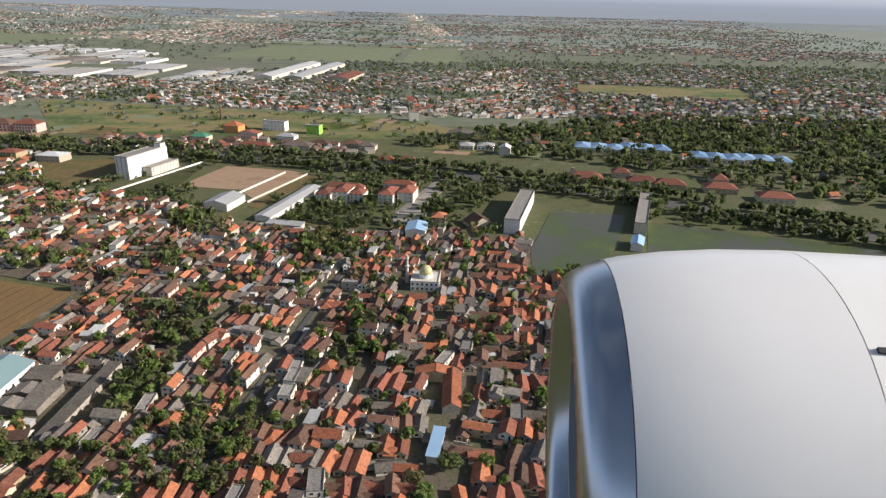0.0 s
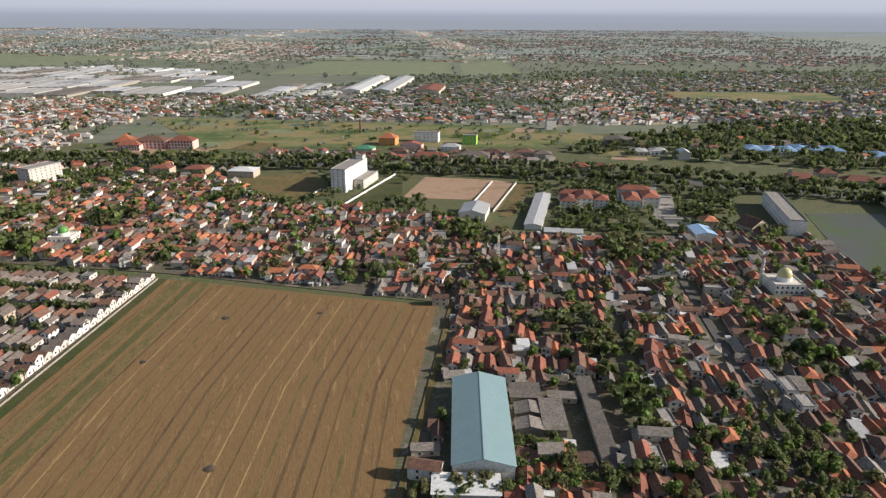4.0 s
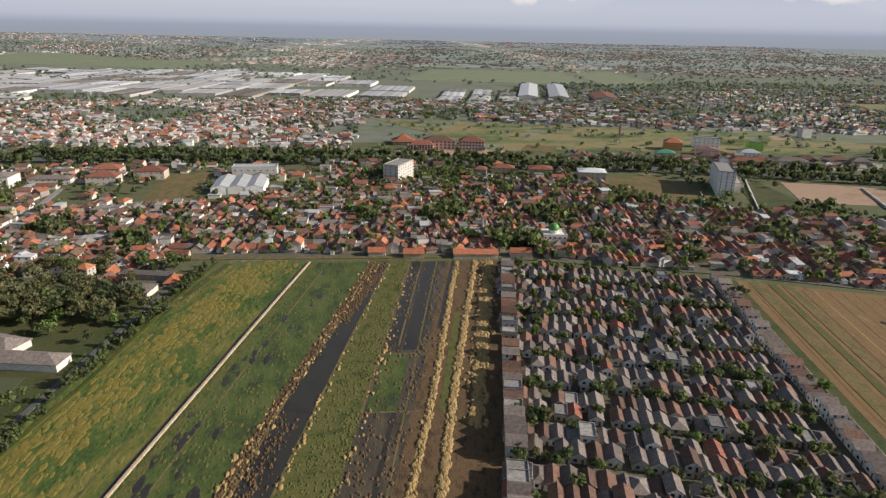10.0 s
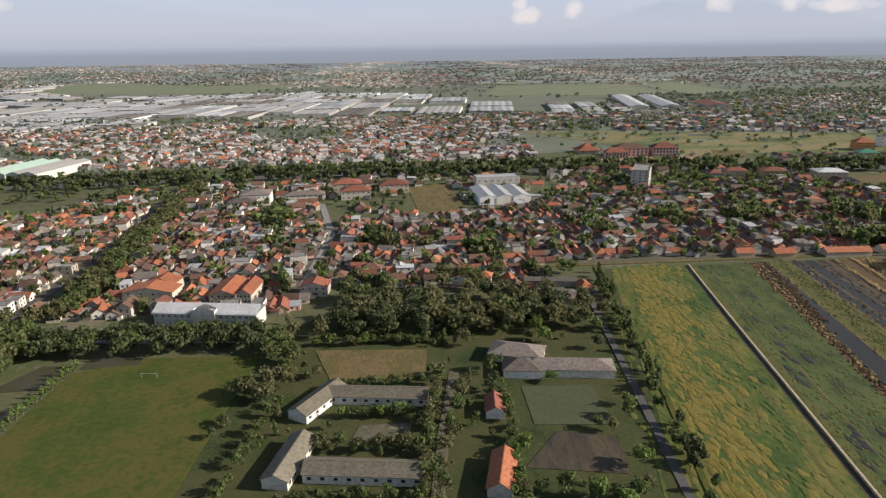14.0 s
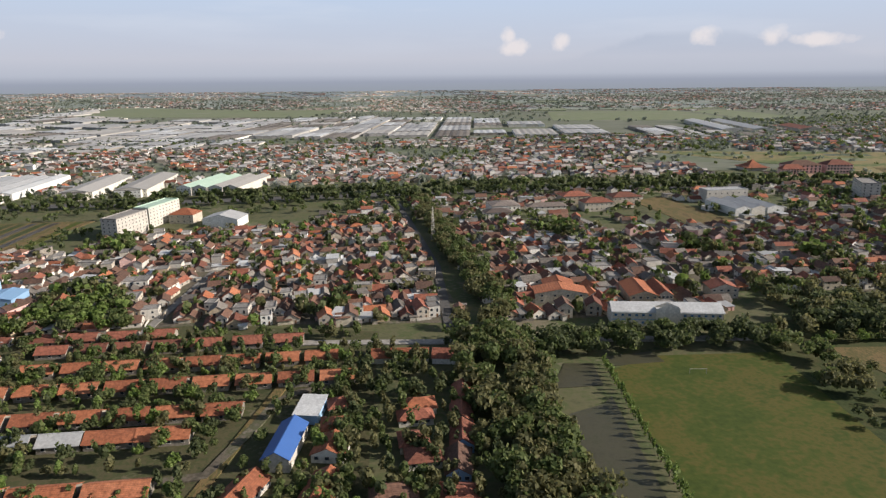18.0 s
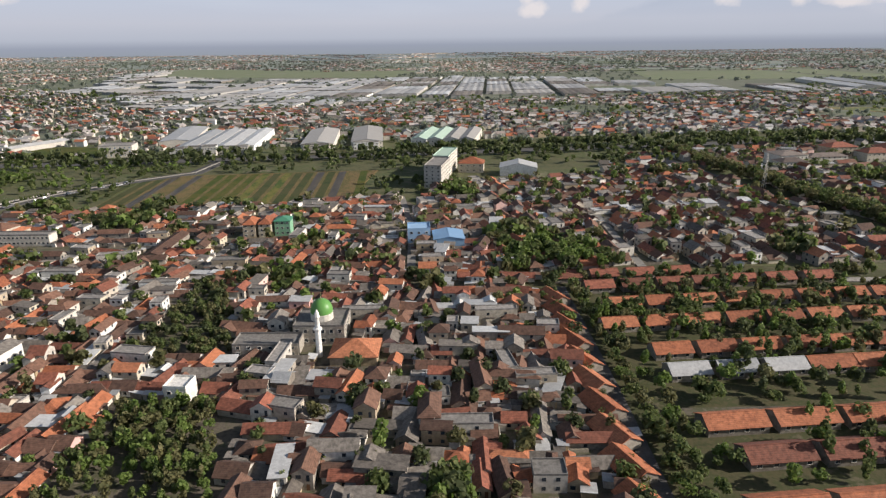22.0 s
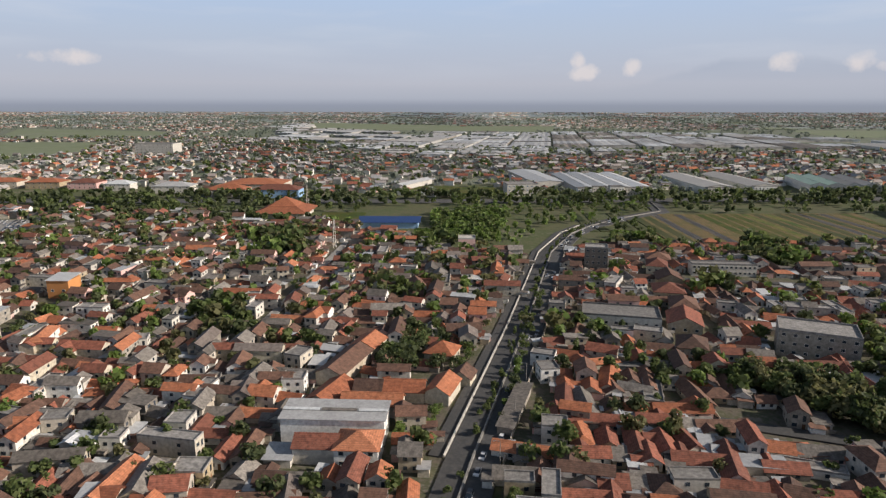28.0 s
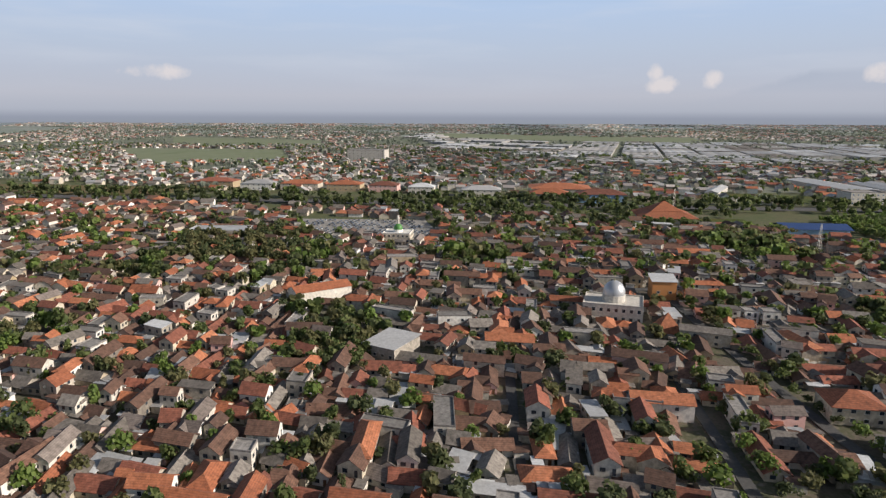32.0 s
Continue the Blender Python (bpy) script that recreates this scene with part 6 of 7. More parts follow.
g = Bag()
rv, rf = gable_roof(26, 52, 5.1, 3, 0.5, 0.25)
g.add([(-py, px, pz) for px, py, pz in rv], rf, "metal_navy")
part("blue_roof", g, bpy.data.objects["grandstand"], "dark blue metal roof")
pagoda(-2045, 775, 50, 18, 0, "great open hall with a steep orange tile roof", 2)
for x, y, w, d, roof, wall in ((-2127, 886, 44, 26, "tile_orange", "wall_cream"), (-2076, 890, 52, 26, "tile_red", "metal_blue"), (-2110, 945, 70, 50, "tile_orange", "wall_cream")):
    building("mall", x, y, w, d, 9, 0, "hip", roof, wall, "shopping building with a red tiled hip roof", "store", rise=5, storeys=2, bays=10)
for x, y, w, d, roof, wall in ((-2344, 935, 40, 26, "tile_orange", "wall_cream"), (-2300, 935, 34, 26, "tile_red", "wall_pink"), (-2258, 925, 30, 20, "metal_pale", "wall_white"), (-2400, 935, 46, 24, "tile_orange", "wall_cream"), (-2455, 930, 40, 26, "metal_dull", "wall_white"), (-2194, 915, 44, 26, "metal_dull", "wall_white"), (-2520, 945, 50, 26, "tile_red", "wall_cream")):
    building("roadside_hall", x, y, w, d, 8, 2, "hip", roof, wall, f"broad roadside hall with {ROOF_WORDS.get(roof, 'grey metal')} hipped roof", "store", rise=4, storeys=2, bays=6)
building("white_tower_block", -2392, 1361, 70, 40, 22, 0, "flat", "concrete", "wall_white", "broad white block above the low roofs", "building", storeys=5, bays=9)
building("white_cube_house", -1893, 636, 12, 12, 9, 0, "flat", "wall_white", "wall_pink", "plain pale pink cube building", "building", storeys=1, bays=2)
mosque(-2147, 494, 27, 20, 8, -10, 5.2, "dome_silver", "wall_white", "white mosque with a large silver dome", 0)
building("orange_cube", -2115, 528, 12, 12, 10, 0, "shed", "metal_pale", "wall_orange", "orange cube-shaped house with pale roof", "house", rise=1.5, storeys=1, bays=2)
mosque(-2260, 650, 20, 18, 7, 0, 3.4, "dome_green", "wall_cream", "yellow mosque with a green spire", 20, 0, 0)
building("green_roof_house", -2088, 352, 11, 14, 6.5, 0, "gable", "metal_green", "wall_grey", "two-storey house with a green metal roof", "house", rise=1.2, storeys=2, bays=3)
building("metal_shed", -2100, 326, 14, 16, 6, -3, "shed", "metal_pale", "wall_white", "shed with a pale blue-grey metal roof", "shed", rise=0.5)
building("orange_villa", -2096, 402, 16, 14, 6, -3, "hip", "tile_orange", "wall_cream", "big two-storey house with orange hipped roof", "house", rise=3.4, storeys=2, bays=4)
building("white_shed", -2247, 435, 15, 18, 6.5, -24, "shed", "metal_dull", "wall_grey", "white two-storey shed with pale roof", "shed", rise=1.0, storeys=1, bays=4)
building("white_shed", -2290, 505, 12, 30, 6, -50, "gable", "tile_orange", "wall_white", "white hall with orange roof", "hall", rise=2)
building("flat_hall", -2395, 648, 44, 22, 6, 8, "flat", "metal_pale", "wall_grey", "broad grey flat-roofed hall", "hall")
pagoda(-2130, 471, 12, 9, 0, "small pavilion with pyramid orange roof", 1)

keep([(-1812, 412), (-1785, 414), (-1728, 366), (-1720, 344), (-1745, 346), (-1785, 372)], True)
keep([(-1606, 352), (-1572, 350), (-1560, 286), (-1612, 286)], True)
keep([(-1614, 388), (-1579, 386), (-1594, 468), (-1610, 470)], True)
# ---- the town, zone by zone ----
fill([(-330, 140), (120, 140), (90, 420), (40, 510), (-190, 520), (-262, 400), (-290, 200)], KAMPUNG, -8, 6.3, 13.2, "dense low houses with orange and brown tiled roofs", near=235, seed=11, limit=80, slim=True)
fill([(-640, 500), (-455, 455), (-262, 398), (-190, 520), (-240, 570), (-330, 605), (-420, 635), (-470, 720), (-620, 760), (-660, 600)], KAMPUNG, -6, 6.8, 12.6, "dense low houses with orange and brown tiled roofs", seed=12, slim=True)
fill([(-560, 500), (-870, 500), (-830, 440), (-1000, 480), (-1030, 640), (-960, 650), (-880, 660), (-700, 720), (-640, 720), (-600, 600)], MIXED, -2, 7.8, 10.8, "dense low houses with brown and red tiled roofs", seed=14)
fill([(-1180, 700), (-1030, 700), (-1000, 480), (-1035, 440), (-1175, 445)], MIXED, 2, 7.8, 10.8, "dense low houses with brown and red tiled roofs", seed=15)
fill([(-1470, 700), (-1205, 720), (-1190, 446), (-1345, 465), (-1440, 470), (-1500, 560)], MIXED, 4, 7.8, 10.6, "dense low houses with brown and red tiled roofs", seed=16)
fill([(-1932, 215), (-1450, 180), (-1440, 470), (-1500, 660), (-1760, 650), (-1822, 640), (-1892, 400)], MIXED, -10, 7.0, 9.6, "dense low houses with brown and red tiled roofs", near=235, run="xy", skip=0.04, seed=18, two=0.16, limit=235)
fill([(-2750, 420), (-2700, 260), (-1935, 220), (-1890, 420), (-1850, 620), (-1900, 640), (-1980, 720), (-2250, 690), (-2500, 720), (-2800, 700)], LATE, -6, 7.2, 9.8, "dense low houses with brown and orange tiled roofs", near=250, run="xy", skip=0.05, seed=19, two=0.26, limit=430)
fill([(100, 140), (420, 140), (420, 380), (130, 410)], KAMPUNG, -8, 9, 13, "dense low houses with orange and brown tiled roofs", seed=20)

patch("yard", [(-1450, 240), (-1250, 240), (-1240, 440), (-1345, 466), (-1440, 470)], "garden_ground", "shady gardens of the service houses", "ground", z=0.012, out=False)
# orange-roofed service housing in even rows
def twin_house(x, y, w, roof, deg, first=[]):
    if (roof, w) in [k for k, _ in first]:
        return copy_thing(dict(first)[(roof, w)], pose(x, y, 0, 0, 0, deg))
    t = building("service_house", x, y, 9, w, 2.9, deg, "gable", roof, "wall_grey", f"low service house with {ROOF_WORDS[roof]} roof", "house", rise=2.3, storeys=1, bays=2, sides="ew", group="service houses")
    first.append(((roof, w), t))
    return t
for x0, x1, y, stepx, roof, long in ((-1402, -1310, 309, 24, "tile_orange", 19.5), (-1398, -1320, 292, 24, "tile_red", 19.5), (-1400, -1292, 359, 18.7, "tile_orange", 14.5), (-1401, -1352, 344, 19, "metal_pale", 14.5), (-1344, -1315, 343, 19, "tile_orange", 18.5), (-1412, -1258, 384, 19, "tile_orange", 14.5), (-1402, -1250, 406, 19, "tile_orange", 14.5),
                                     (-1406, -1345, 432, 19, "tile_red", 14), (-1418, -1345, 448, 20, "tile_red", 14), (-1330, -1255, 430, 21, "tile_red", 14), (-1408, -1315, 270, 24, "tile_orange", 19.5), (-1408, -1315, 252, 24, "tile_orange", 19.5)):
    x = x0
    while x < x1:
        if not blocked(x, y, KEEP_OUT[:90]):
            twin_house(x, y + (x1 - x) * 0.03, long, roof, 92)
            keep(rect(x, y, long + 1, 10, 2), True)
        x += stepx
for k in range(11):
    x, y = -1447 + k * 1.5, 262 + k * 16
    twin_house(x, y, 14, "tile_orange", 20)
bh = building("blue_house", -1277, 328, 9, 24, 5, -8, "gable", "metal_deep", "wall_white", "white house with a deep blue roof", "house", rise=2.6)
for x, y, w, d, deg, roof in ((-1289, 302, 10, 19, -22, "tile_orange"), (-1262, 300, 10, 17, -16, "tile_orange"), (-1260, 325, 11, 12, -10, "tile_orange"), (-1258, 341, 12, 10, 4, "tile_orange"), (-1258, 357, 9, 9, 8, "tile_red"), (-1225, 352, 13, 9, 4, "tile_orange"), (-1227, 343, 13, 7, 4, "tile_red"), (-1229, 326, 10, 10, 4, "tile_red"), (-1226, 315, 12, 9, 4, "tile_red"),
                              (-1205, 358, 8, 15, -6, "tile_red"), (-1208, 342, 8, 13, -6, "tile_red"), (-1210, 326, 8, 14, -6, "tile_red"), (-1214, 309, 8, 15, -6, "tile_brown"), (-1216, 292, 12, 10, -6, "tile_red"), (-1230, 402, 8, 26, 88, "tile_orange"), (-1204, 398, 10, 18, 80, "tile_red"), (-1238, 296, 14, 9, 4, "tile_brown"), (-1240, 276, 12, 10, 4, "tile_orange"), (-1216, 272, 10, 14, -6, "tile_red"), (-1262, 272, 11, 16, -14, "tile_orange")):
    building("garden_house", x, y, w, d, 3.1, deg, "gable" if d > w else "hip", roof, "metal_blue" if -1217 < x < -1203 and y < 345 else "wall_white", f"single-storey garden house with {ROOF_WORDS[roof]} roof", "house", rise=2.5, storeys=1, bays=3, sides="se", group="garden houses", trees=True)
band("street", [(-1262, 378), (-1276, 375), (-1286, 367), (-1291, 350), (-1298, 332), (-1304, 317), (-1330, 314), (-1420, 322)], 4.5, "yard", "curving earth drive between gardens", "street")
building("blue_house", -1270, 354, 9, 14, 4, -10, "shed", "metal_pale", "metal_blue", "blue-walled shed with pale roof", "shed", rise=1)

# ---- beyond the highway ----
def far_town(zone, n, style, label, seed, size=1.0):
    r = random.Random(seed)
    bag = Bag()
    kinds, weights = [k for k, _ in style], [v for _, v in style]
    x0, x1 = min(p[0] for p in zone), max(p[0] for p in zone)
    y0, y1 = min(p[1] for p in zone), max(p[1] for p in zone)
    done = tries = 0
    while done < n and tries < n * 6:
        tries += 1
        x, y = r.uniform(x0, x1), r.uniform(y0, y1)
        # loose rows with lanes between them
        y = round(y / 15) * 15 + r.uniform(-2, 2)
        if not inside(x, y, zone) or blocked(x, y, KEEP_OUT, 5) or noise.noise(Vector((x * 0.004, y * 0.004, seed))) < -0.32 or (y > 1900 and noise.noise(Vector((x * 0.0016, y * 0.0016, 3.0))) < -0.04):
            continue
        done += 1
        kind, roof = r.choices(kinds, weights)[0]
        w, d = r.uniform(7, 10) * size, r.uniform(9, 14) * size
        # far houses kept low and flat: haze's weak shading put into the shape
        h = 6.5 if r.random() < 0.2 and y < 2000 else 3.3
        pitch = 0.27 if y < 1500 else 0.13
        # walls beyond 1150 are greyed, so their colour carries haze's low contrast
        far_house(bag, kind, w, d, h, w * pitch if kind in ("gable", "hip") else 0.7, roof, r.choice(WALLS if y < 1150 else ("wall_grey", "wall_cream", "concrete", "wall_grey", "wall_white")), x, y, r.choice((0, 90)) + r.uniform(-8, 8), y > 1300)
    bag.place("far_houses", label, "houses", "stuff")


def sheds(zone, label, seed, block=(60, 110), deep=(90, 170), bay=17, deg=-8, mats=("metal_dull", "metal_dull", "metal_pale", "fibre_cement", "shed_roof")):
    """Blocks of joined low bays on one grid, with lanes between the blocks."""
    r = random.Random(seed)
    bag = Bag()
    cx, cy = sum(p[0] for p in zone) / len(zone), sum(p[1] for p in zone) / len(zone)
    reach = max(math.hypot(px - cx, py - cy) for px, py in zone)
    u = -reach
    while u < reach:
        ww = r.uniform(*block)
        v = -reach + r.uniform(0, 60)
        while v < reach:
            dd = r.uniform(*deep)
            (x, y, _), = turned([(u + ww / 2, v + dd / 2, 0)], cx, cy, 0, deg)
            if inside(x, y, zone) and not blocked(x, y, KEEP_OUT, 8) and r.random() < 0.9:
                h, m, n, side = r.uniform(5, 7), r.choice(mats), max(1, round(ww / bay)), r.choice(("wall_white", "wall_grey", "shed_roof", "shed_roof"))
                for k in range(n):
                    (bx, by, _), = turned([(u + (k + 0.5) * ww / n, v + dd / 2 + r.choice((0, 0, 3)), 0)], cx, cy, 0, deg)
                    far_house(bag, "gable", ww / n - 0.9, dd, h, bay * 0.055, m, side, bx, by, deg)
                keep(rect(x, y, ww, dd, deg), True)
            v += dd + r.choice((5, 8, 16))
        u += ww + r.choice((6, 9, 18))
    bag.place("far_sheds", label, "warehouses", "stuff")


sheds([(-2300, 1850), (-1500, 1700), (-1000, 1560), (-700, 1540), (-730, 2050), (-1200, 2500), (-2700, 3200)], "wide pale roofs of an industrial estate", 31)
sheds([(-2250, 2000), (-1950, 1400), (-1500, 1500), (-1500, 1700), (-2300, 1850)], "pale factory roofs", 32, (30, 70), (40, 80))
sheds([(-620, 1500), (-430, 1480), (-430, 1800), (-600, 1850)], "pale factory roofs", 33, (30, 50), (60, 110))
# thin fields and roofs far out on the plain, haze mixed into their colours
r = random.Random(34)
far = Bag()
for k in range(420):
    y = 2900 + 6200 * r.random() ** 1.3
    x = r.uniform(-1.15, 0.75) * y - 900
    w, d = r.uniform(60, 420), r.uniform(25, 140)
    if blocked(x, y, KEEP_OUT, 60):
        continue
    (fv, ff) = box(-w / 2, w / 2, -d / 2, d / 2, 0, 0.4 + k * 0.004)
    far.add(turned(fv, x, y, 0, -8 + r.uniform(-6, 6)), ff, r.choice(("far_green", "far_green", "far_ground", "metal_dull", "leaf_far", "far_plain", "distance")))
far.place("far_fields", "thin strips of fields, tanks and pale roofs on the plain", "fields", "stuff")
far_town([(-1500, 1000), (-760, 930), (-760, 1250), (-1000, 1540), (-1900, 1500)], 2600, FAR_MIX, "crowded low houses beyond the highway", 41)
far_town([(-3600, 900), (-1900, 900), (-1500, 1000), (-1900, 1600), (-2600, 2000), (-3600, 1900)], 4200, FAR_MIX, "crowded low houses beyond the highway", 42)
far_town([(-760, 1250), (-200, 1130), (400, 1000), (1100, 900), (1500, 1600), (900, 2100), (-250, 2100), (-420, 1500)], 6400, FAR_MIX, "crowded low houses beyond the highway", 43)
far_town([(-1010, 1540), (-760, 1250), (-420, 1380), (-440, 1490), (-640, 1520), (-720, 1560)], 900, FAR_MIX, "crowded low houses beyond the highway", 53)
far_town([(-100, 880), (150, 770), (500, 560), (1100, 400), (1100, 900), (400, 1000), (20, 960)], 160, KAMPUNG, "scattered houses among trees", 44)
far_town([(-4300, 2000), (-2600, 2000), (-2700, 3300), (-1200, 2600), (-300, 2900), (900, 2100), (2200, 2400), (3000, 5000), (-6000, 5000)], 9000, FAR_MIX, "far suburbs on the plain", 45, 1.5)
far_town([(-7000, 5000), (3200, 5000), (5200, 9200), (-10500, 9200)], 4800, FAR_MIX, "hazy suburbs at the horizon", 50, 2.2)
far_town([(-2900, 700), (-2500, 720), (-2500, 800), (-2900, 800)], 60, MIXED, "houses by the highway", 46)
far_town([(-500, 840), (-100, 800), (-120, 860), (-480, 900)], 80, KAMPUNG, "houses behind the highway", 47)

ESTATE_ZONE = [(-618, 480), (-480, 452), (-508, 250), (-524, 140), (-664, 140), (-650, 250), (-634, 330)]


def estate():
    """Rows of joined houses back to back, gables to the lanes, with a terrace along the boundary wall."""
    r = random.Random(13)
    bag = Bag()
    patch("yard", [(-612, 484), (-462, 450), (-491, 244), (-507, 130), (-680, 130), (-652, 248)], "yard", "paved lanes and small yards of an estate", "ground", z=0.02, out=False)

    def unit(x, y, turn, w, d, h, kind, roof, wall, near):
        rise = w * 0.27
        HOUSE_SPOTS.append((x, y)) if r.random() < 0.3 else None
        if near and near_count[0] < 220:
            near_house(kind, w, d, h, rise, roof, wall, x, y, turn)
            near_count[0] += 1
        else:
            far_house(bag, kind, w, d, h, rise, roof, wall, x, y, turn)
            add_openings(bag, w, d, h, x, y, turn, r)

    for row in range(13):
        for back in (0, 1):
            u = -90.0
            while u < 90:
                w = r.choice((5.0, 5.8, 6.8))
                (x, y, _), = turned([(u, -190 + row * 26.5 + back * 9.6 + r.uniform(-0.6, 0.6), 0)], -562, 315, 0, -12)
                u += w + (r.choice((0.0, 0.0, 0.3)) if r.random() < 0.85 else 4.0)
                if not inside(x, y, ESTATE_ZONE) or r.random() < 0.05:
                    continue
                tall = r.random() < 0.1
                kind, roof = r.choices((("gable", "tile_grey"), ("gable", "tile_brown"), ("hip", "tile_grey"), ("flat", "concrete"), ("gable", "tile_red")), (46, 34, 9, 6, 5))[0]
                unit(x, y, -12 + 180 * back + r.uniform(-1, 1), w, r.choice((8.5, 9.5)), r.choice((5.4, 6.0)) if tall else r.choice((2.9, 3.2)), kind, roof, r.choice(("wall_white", "wall_white", "wall_white", "wall_cream")), y < 330)
    lanes = LeafBag()
    for row in range(13):
        for _ in range(50):
            (x, y, _z), = turned([(r.uniform(-90, 90), -190 + row * 26.5 + 18.0 + r.gauss(0, 2.2), 0)], -562, 315, 0, -12)
            if inside(x, y, ESTATE_ZONE):
                lanes.add("broad" if y < 330 else "middle", x, y, r.choice((0.4, 0.55, 0.7, 0.95)), r.choice(("leaf_mid", "leaf_dark", "leaf_mid", "leaf_olive")), r)
    lanes.place("lane_trees", "garden trees in the lanes of the estate", "trees")
    # terrace on the boundary wall, facing a street
    for k in range(44):
        f = k / 43
        x, y = -469 + (-513 + 469) * f, 446 + (150 - 446) * f
        unit(x, y, -98, 6.6, 7.6, r.choice((3.1, 3.1, 3.4, 5.4)), "gable", r.choice(("tile_grey", "tile_grey", "tile_brown")), "wall_white", y < 260)
    # two-storey fronts along the wet plots
    for k in range(50):
        f = k / 49
        x, y = -612 + (-662 + 612) * f, 476 + (150 - 476) * f
        if r.random() < 0.86:
            unit(x, y, -99, r.choice((6.2, 6.8)), 8.5, r.choice((6.4, 7.0, 7.0, 5.6)), r.choice(("gable", "gable", "flat")), r.choice(("tile_grey", "tile_brown", "tile_grey")), r.choice(("wall_white", "wall_cream")), y < 300)
    bag.place("houses", "rows of joined grey-roofed estate houses", "houses", "stuff")


estate()
band("estate_street", [(-479, 448), (-497, 330), (-512, 252), (-528, 140)], 6.5, "asphalt", "narrow asphalt street along the estate's terrace", "street", z=0.05)

# ---- trees, zone by zone ----
GREEN = ["leaf_mid", "leaf_mid", "leaf_bright", "leaf_olive", "leaf_dark"]
r = random.Random(3)
loose = LeafBag()
for x, y in HOUSE_SPOTS:
    if r.random() < (0.42 if x > -460 else 0.46 if x > -1450 else 0.40 if x > -1880 else 0.58):
        a, q = x + r.uniform(-7, 7), y + r.choice((-7, 7)) + r.uniform(-1, 1)
        if blocked(a, q, NO_TREES, 1.0):
            continue
        if q < path_y(a) + 205 and r.random() < 0.12:
            near_tree(r.choice(("broad", "tall")), r.choice(GREEN), a, q, r.uniform(0.6, 1.15), r)
        else:
            loose.add("broad" if q < path_y(a) + 220 else "middle" if q < path_y(a) + 330 else "far", a, q, r.uniform(0.55, 1.2), r.choice(GREEN), r)
for x, y in GROVES:
    for k in range(2):
        a, q = x + r.uniform(-5, 5), y + r.uniform(-6, 6)
        if not blocked(a, q, NO_TREES, 0.5):
            loose.add("broad" if q < path_y(a) + 220 else "middle" if q < path_y(a) + 330 else "far", a, q, r.uniform(0.8, 1.45), r.choice(GREEN), r)
loose.place("garden_trees", "garden trees between the houses", "trees")
belt = LeafBag()
for i in range(len(HIGHWAY) - 1):
    (x0, y0), (x1, y1) = HIGHWAY[i], HIGHWAY[i + 1]
    n = int(math.hypot(x1 - x0, y1 - y0) / (1.9 if x1 > -1800 else 2.9))
    for k in range(n):
        t = (k + r.random()) / n
        off = r.choice((-1, 1)) * r.uniform(13, 30)
        belt.add("far", x0 + (x1 - x0) * t + off * 0.15, y0 + (y1 - y0) * t + off, r.uniform(0.9, 1.5), r.choice(("leaf_dark", "leaf_dark", "leaf_mid")), r)
belt.place("highway_trees", "dark belt of trees along the highway", "trees")
wood(strip([(-1190, 826), (-1185, 700), (-1173, 550), (-1171, 383), (-1182, 292), (-1195, 220)], 18), 300, ["grand"], ["leaf_olive", "leaf_olive", "leaf_mid"], (1.0, 1.6), "old avenue trees with olive-green crowns", 51, avoid=False)
wood([(-1201, 200), (-1170, 200), (-1168, 340), (-1164, 372), (-1160, 400), (-1196, 440), (-1200, 404), (-1204, 334)], 170, ["grand"], ["leaf_olive", "leaf_mid"], (1.1, 1.7), "old avenue trees with olive-green crowns", 52, avoid=False)
wood([(-1165, 392), (-1040, 388), (-1042, 408), (-1165, 412)], 80, ["grand"], ["leaf_dark", "leaf_dark", "leaf_mid"], (1.0, 1.5), "row of dark trees before the school", 53, avoid=False)
r2 = random.Random(9)
for k in range(40):
    near_tree("cypress", "leaf_bright", -1131 - k * 0.45 + r2.uniform(-0.4, 0.4), 382 - k * 4.1, r2.uniform(0.8, 1.15), r2)
wood([(-935, 400), (-838, 420), (-872, 252), (-882, 190), (-935, 200)], 45, ["grand"], GREEN, (0.7, 1.2), "campus shade trees", 54)
wood([(-1040, 400), (-1020, 400), (-1020, 330), (-1045, 340)], 22, ["grand"], ["leaf_mid", "leaf_olive"], (0.9, 1.3), "grove at the edge of the campus lawn", 87)
def tree_row(points, gap, sizes, mats, label, seed, wobble=0.8):
    """Trees planted along a line."""
    q, bag = random.Random(seed), LeafBag()
    for (x0, y0), (x1, y1) in zip(points, points[1:]):
        n = max(1, int(math.hypot(x1 - x0, y1 - y0) / gap))
        for k in range(n):
            t = (k + q.uniform(0.2, 0.8)) / n
            bag.add("grand", x0 + (x1 - x0) * t + q.gauss(0, wobble), y0 + (y1 - y0) * t + q.gauss(0, wobble), q.uniform(*sizes), q.choice(mats), q)
    bag.place("tree_row", label, "trees")


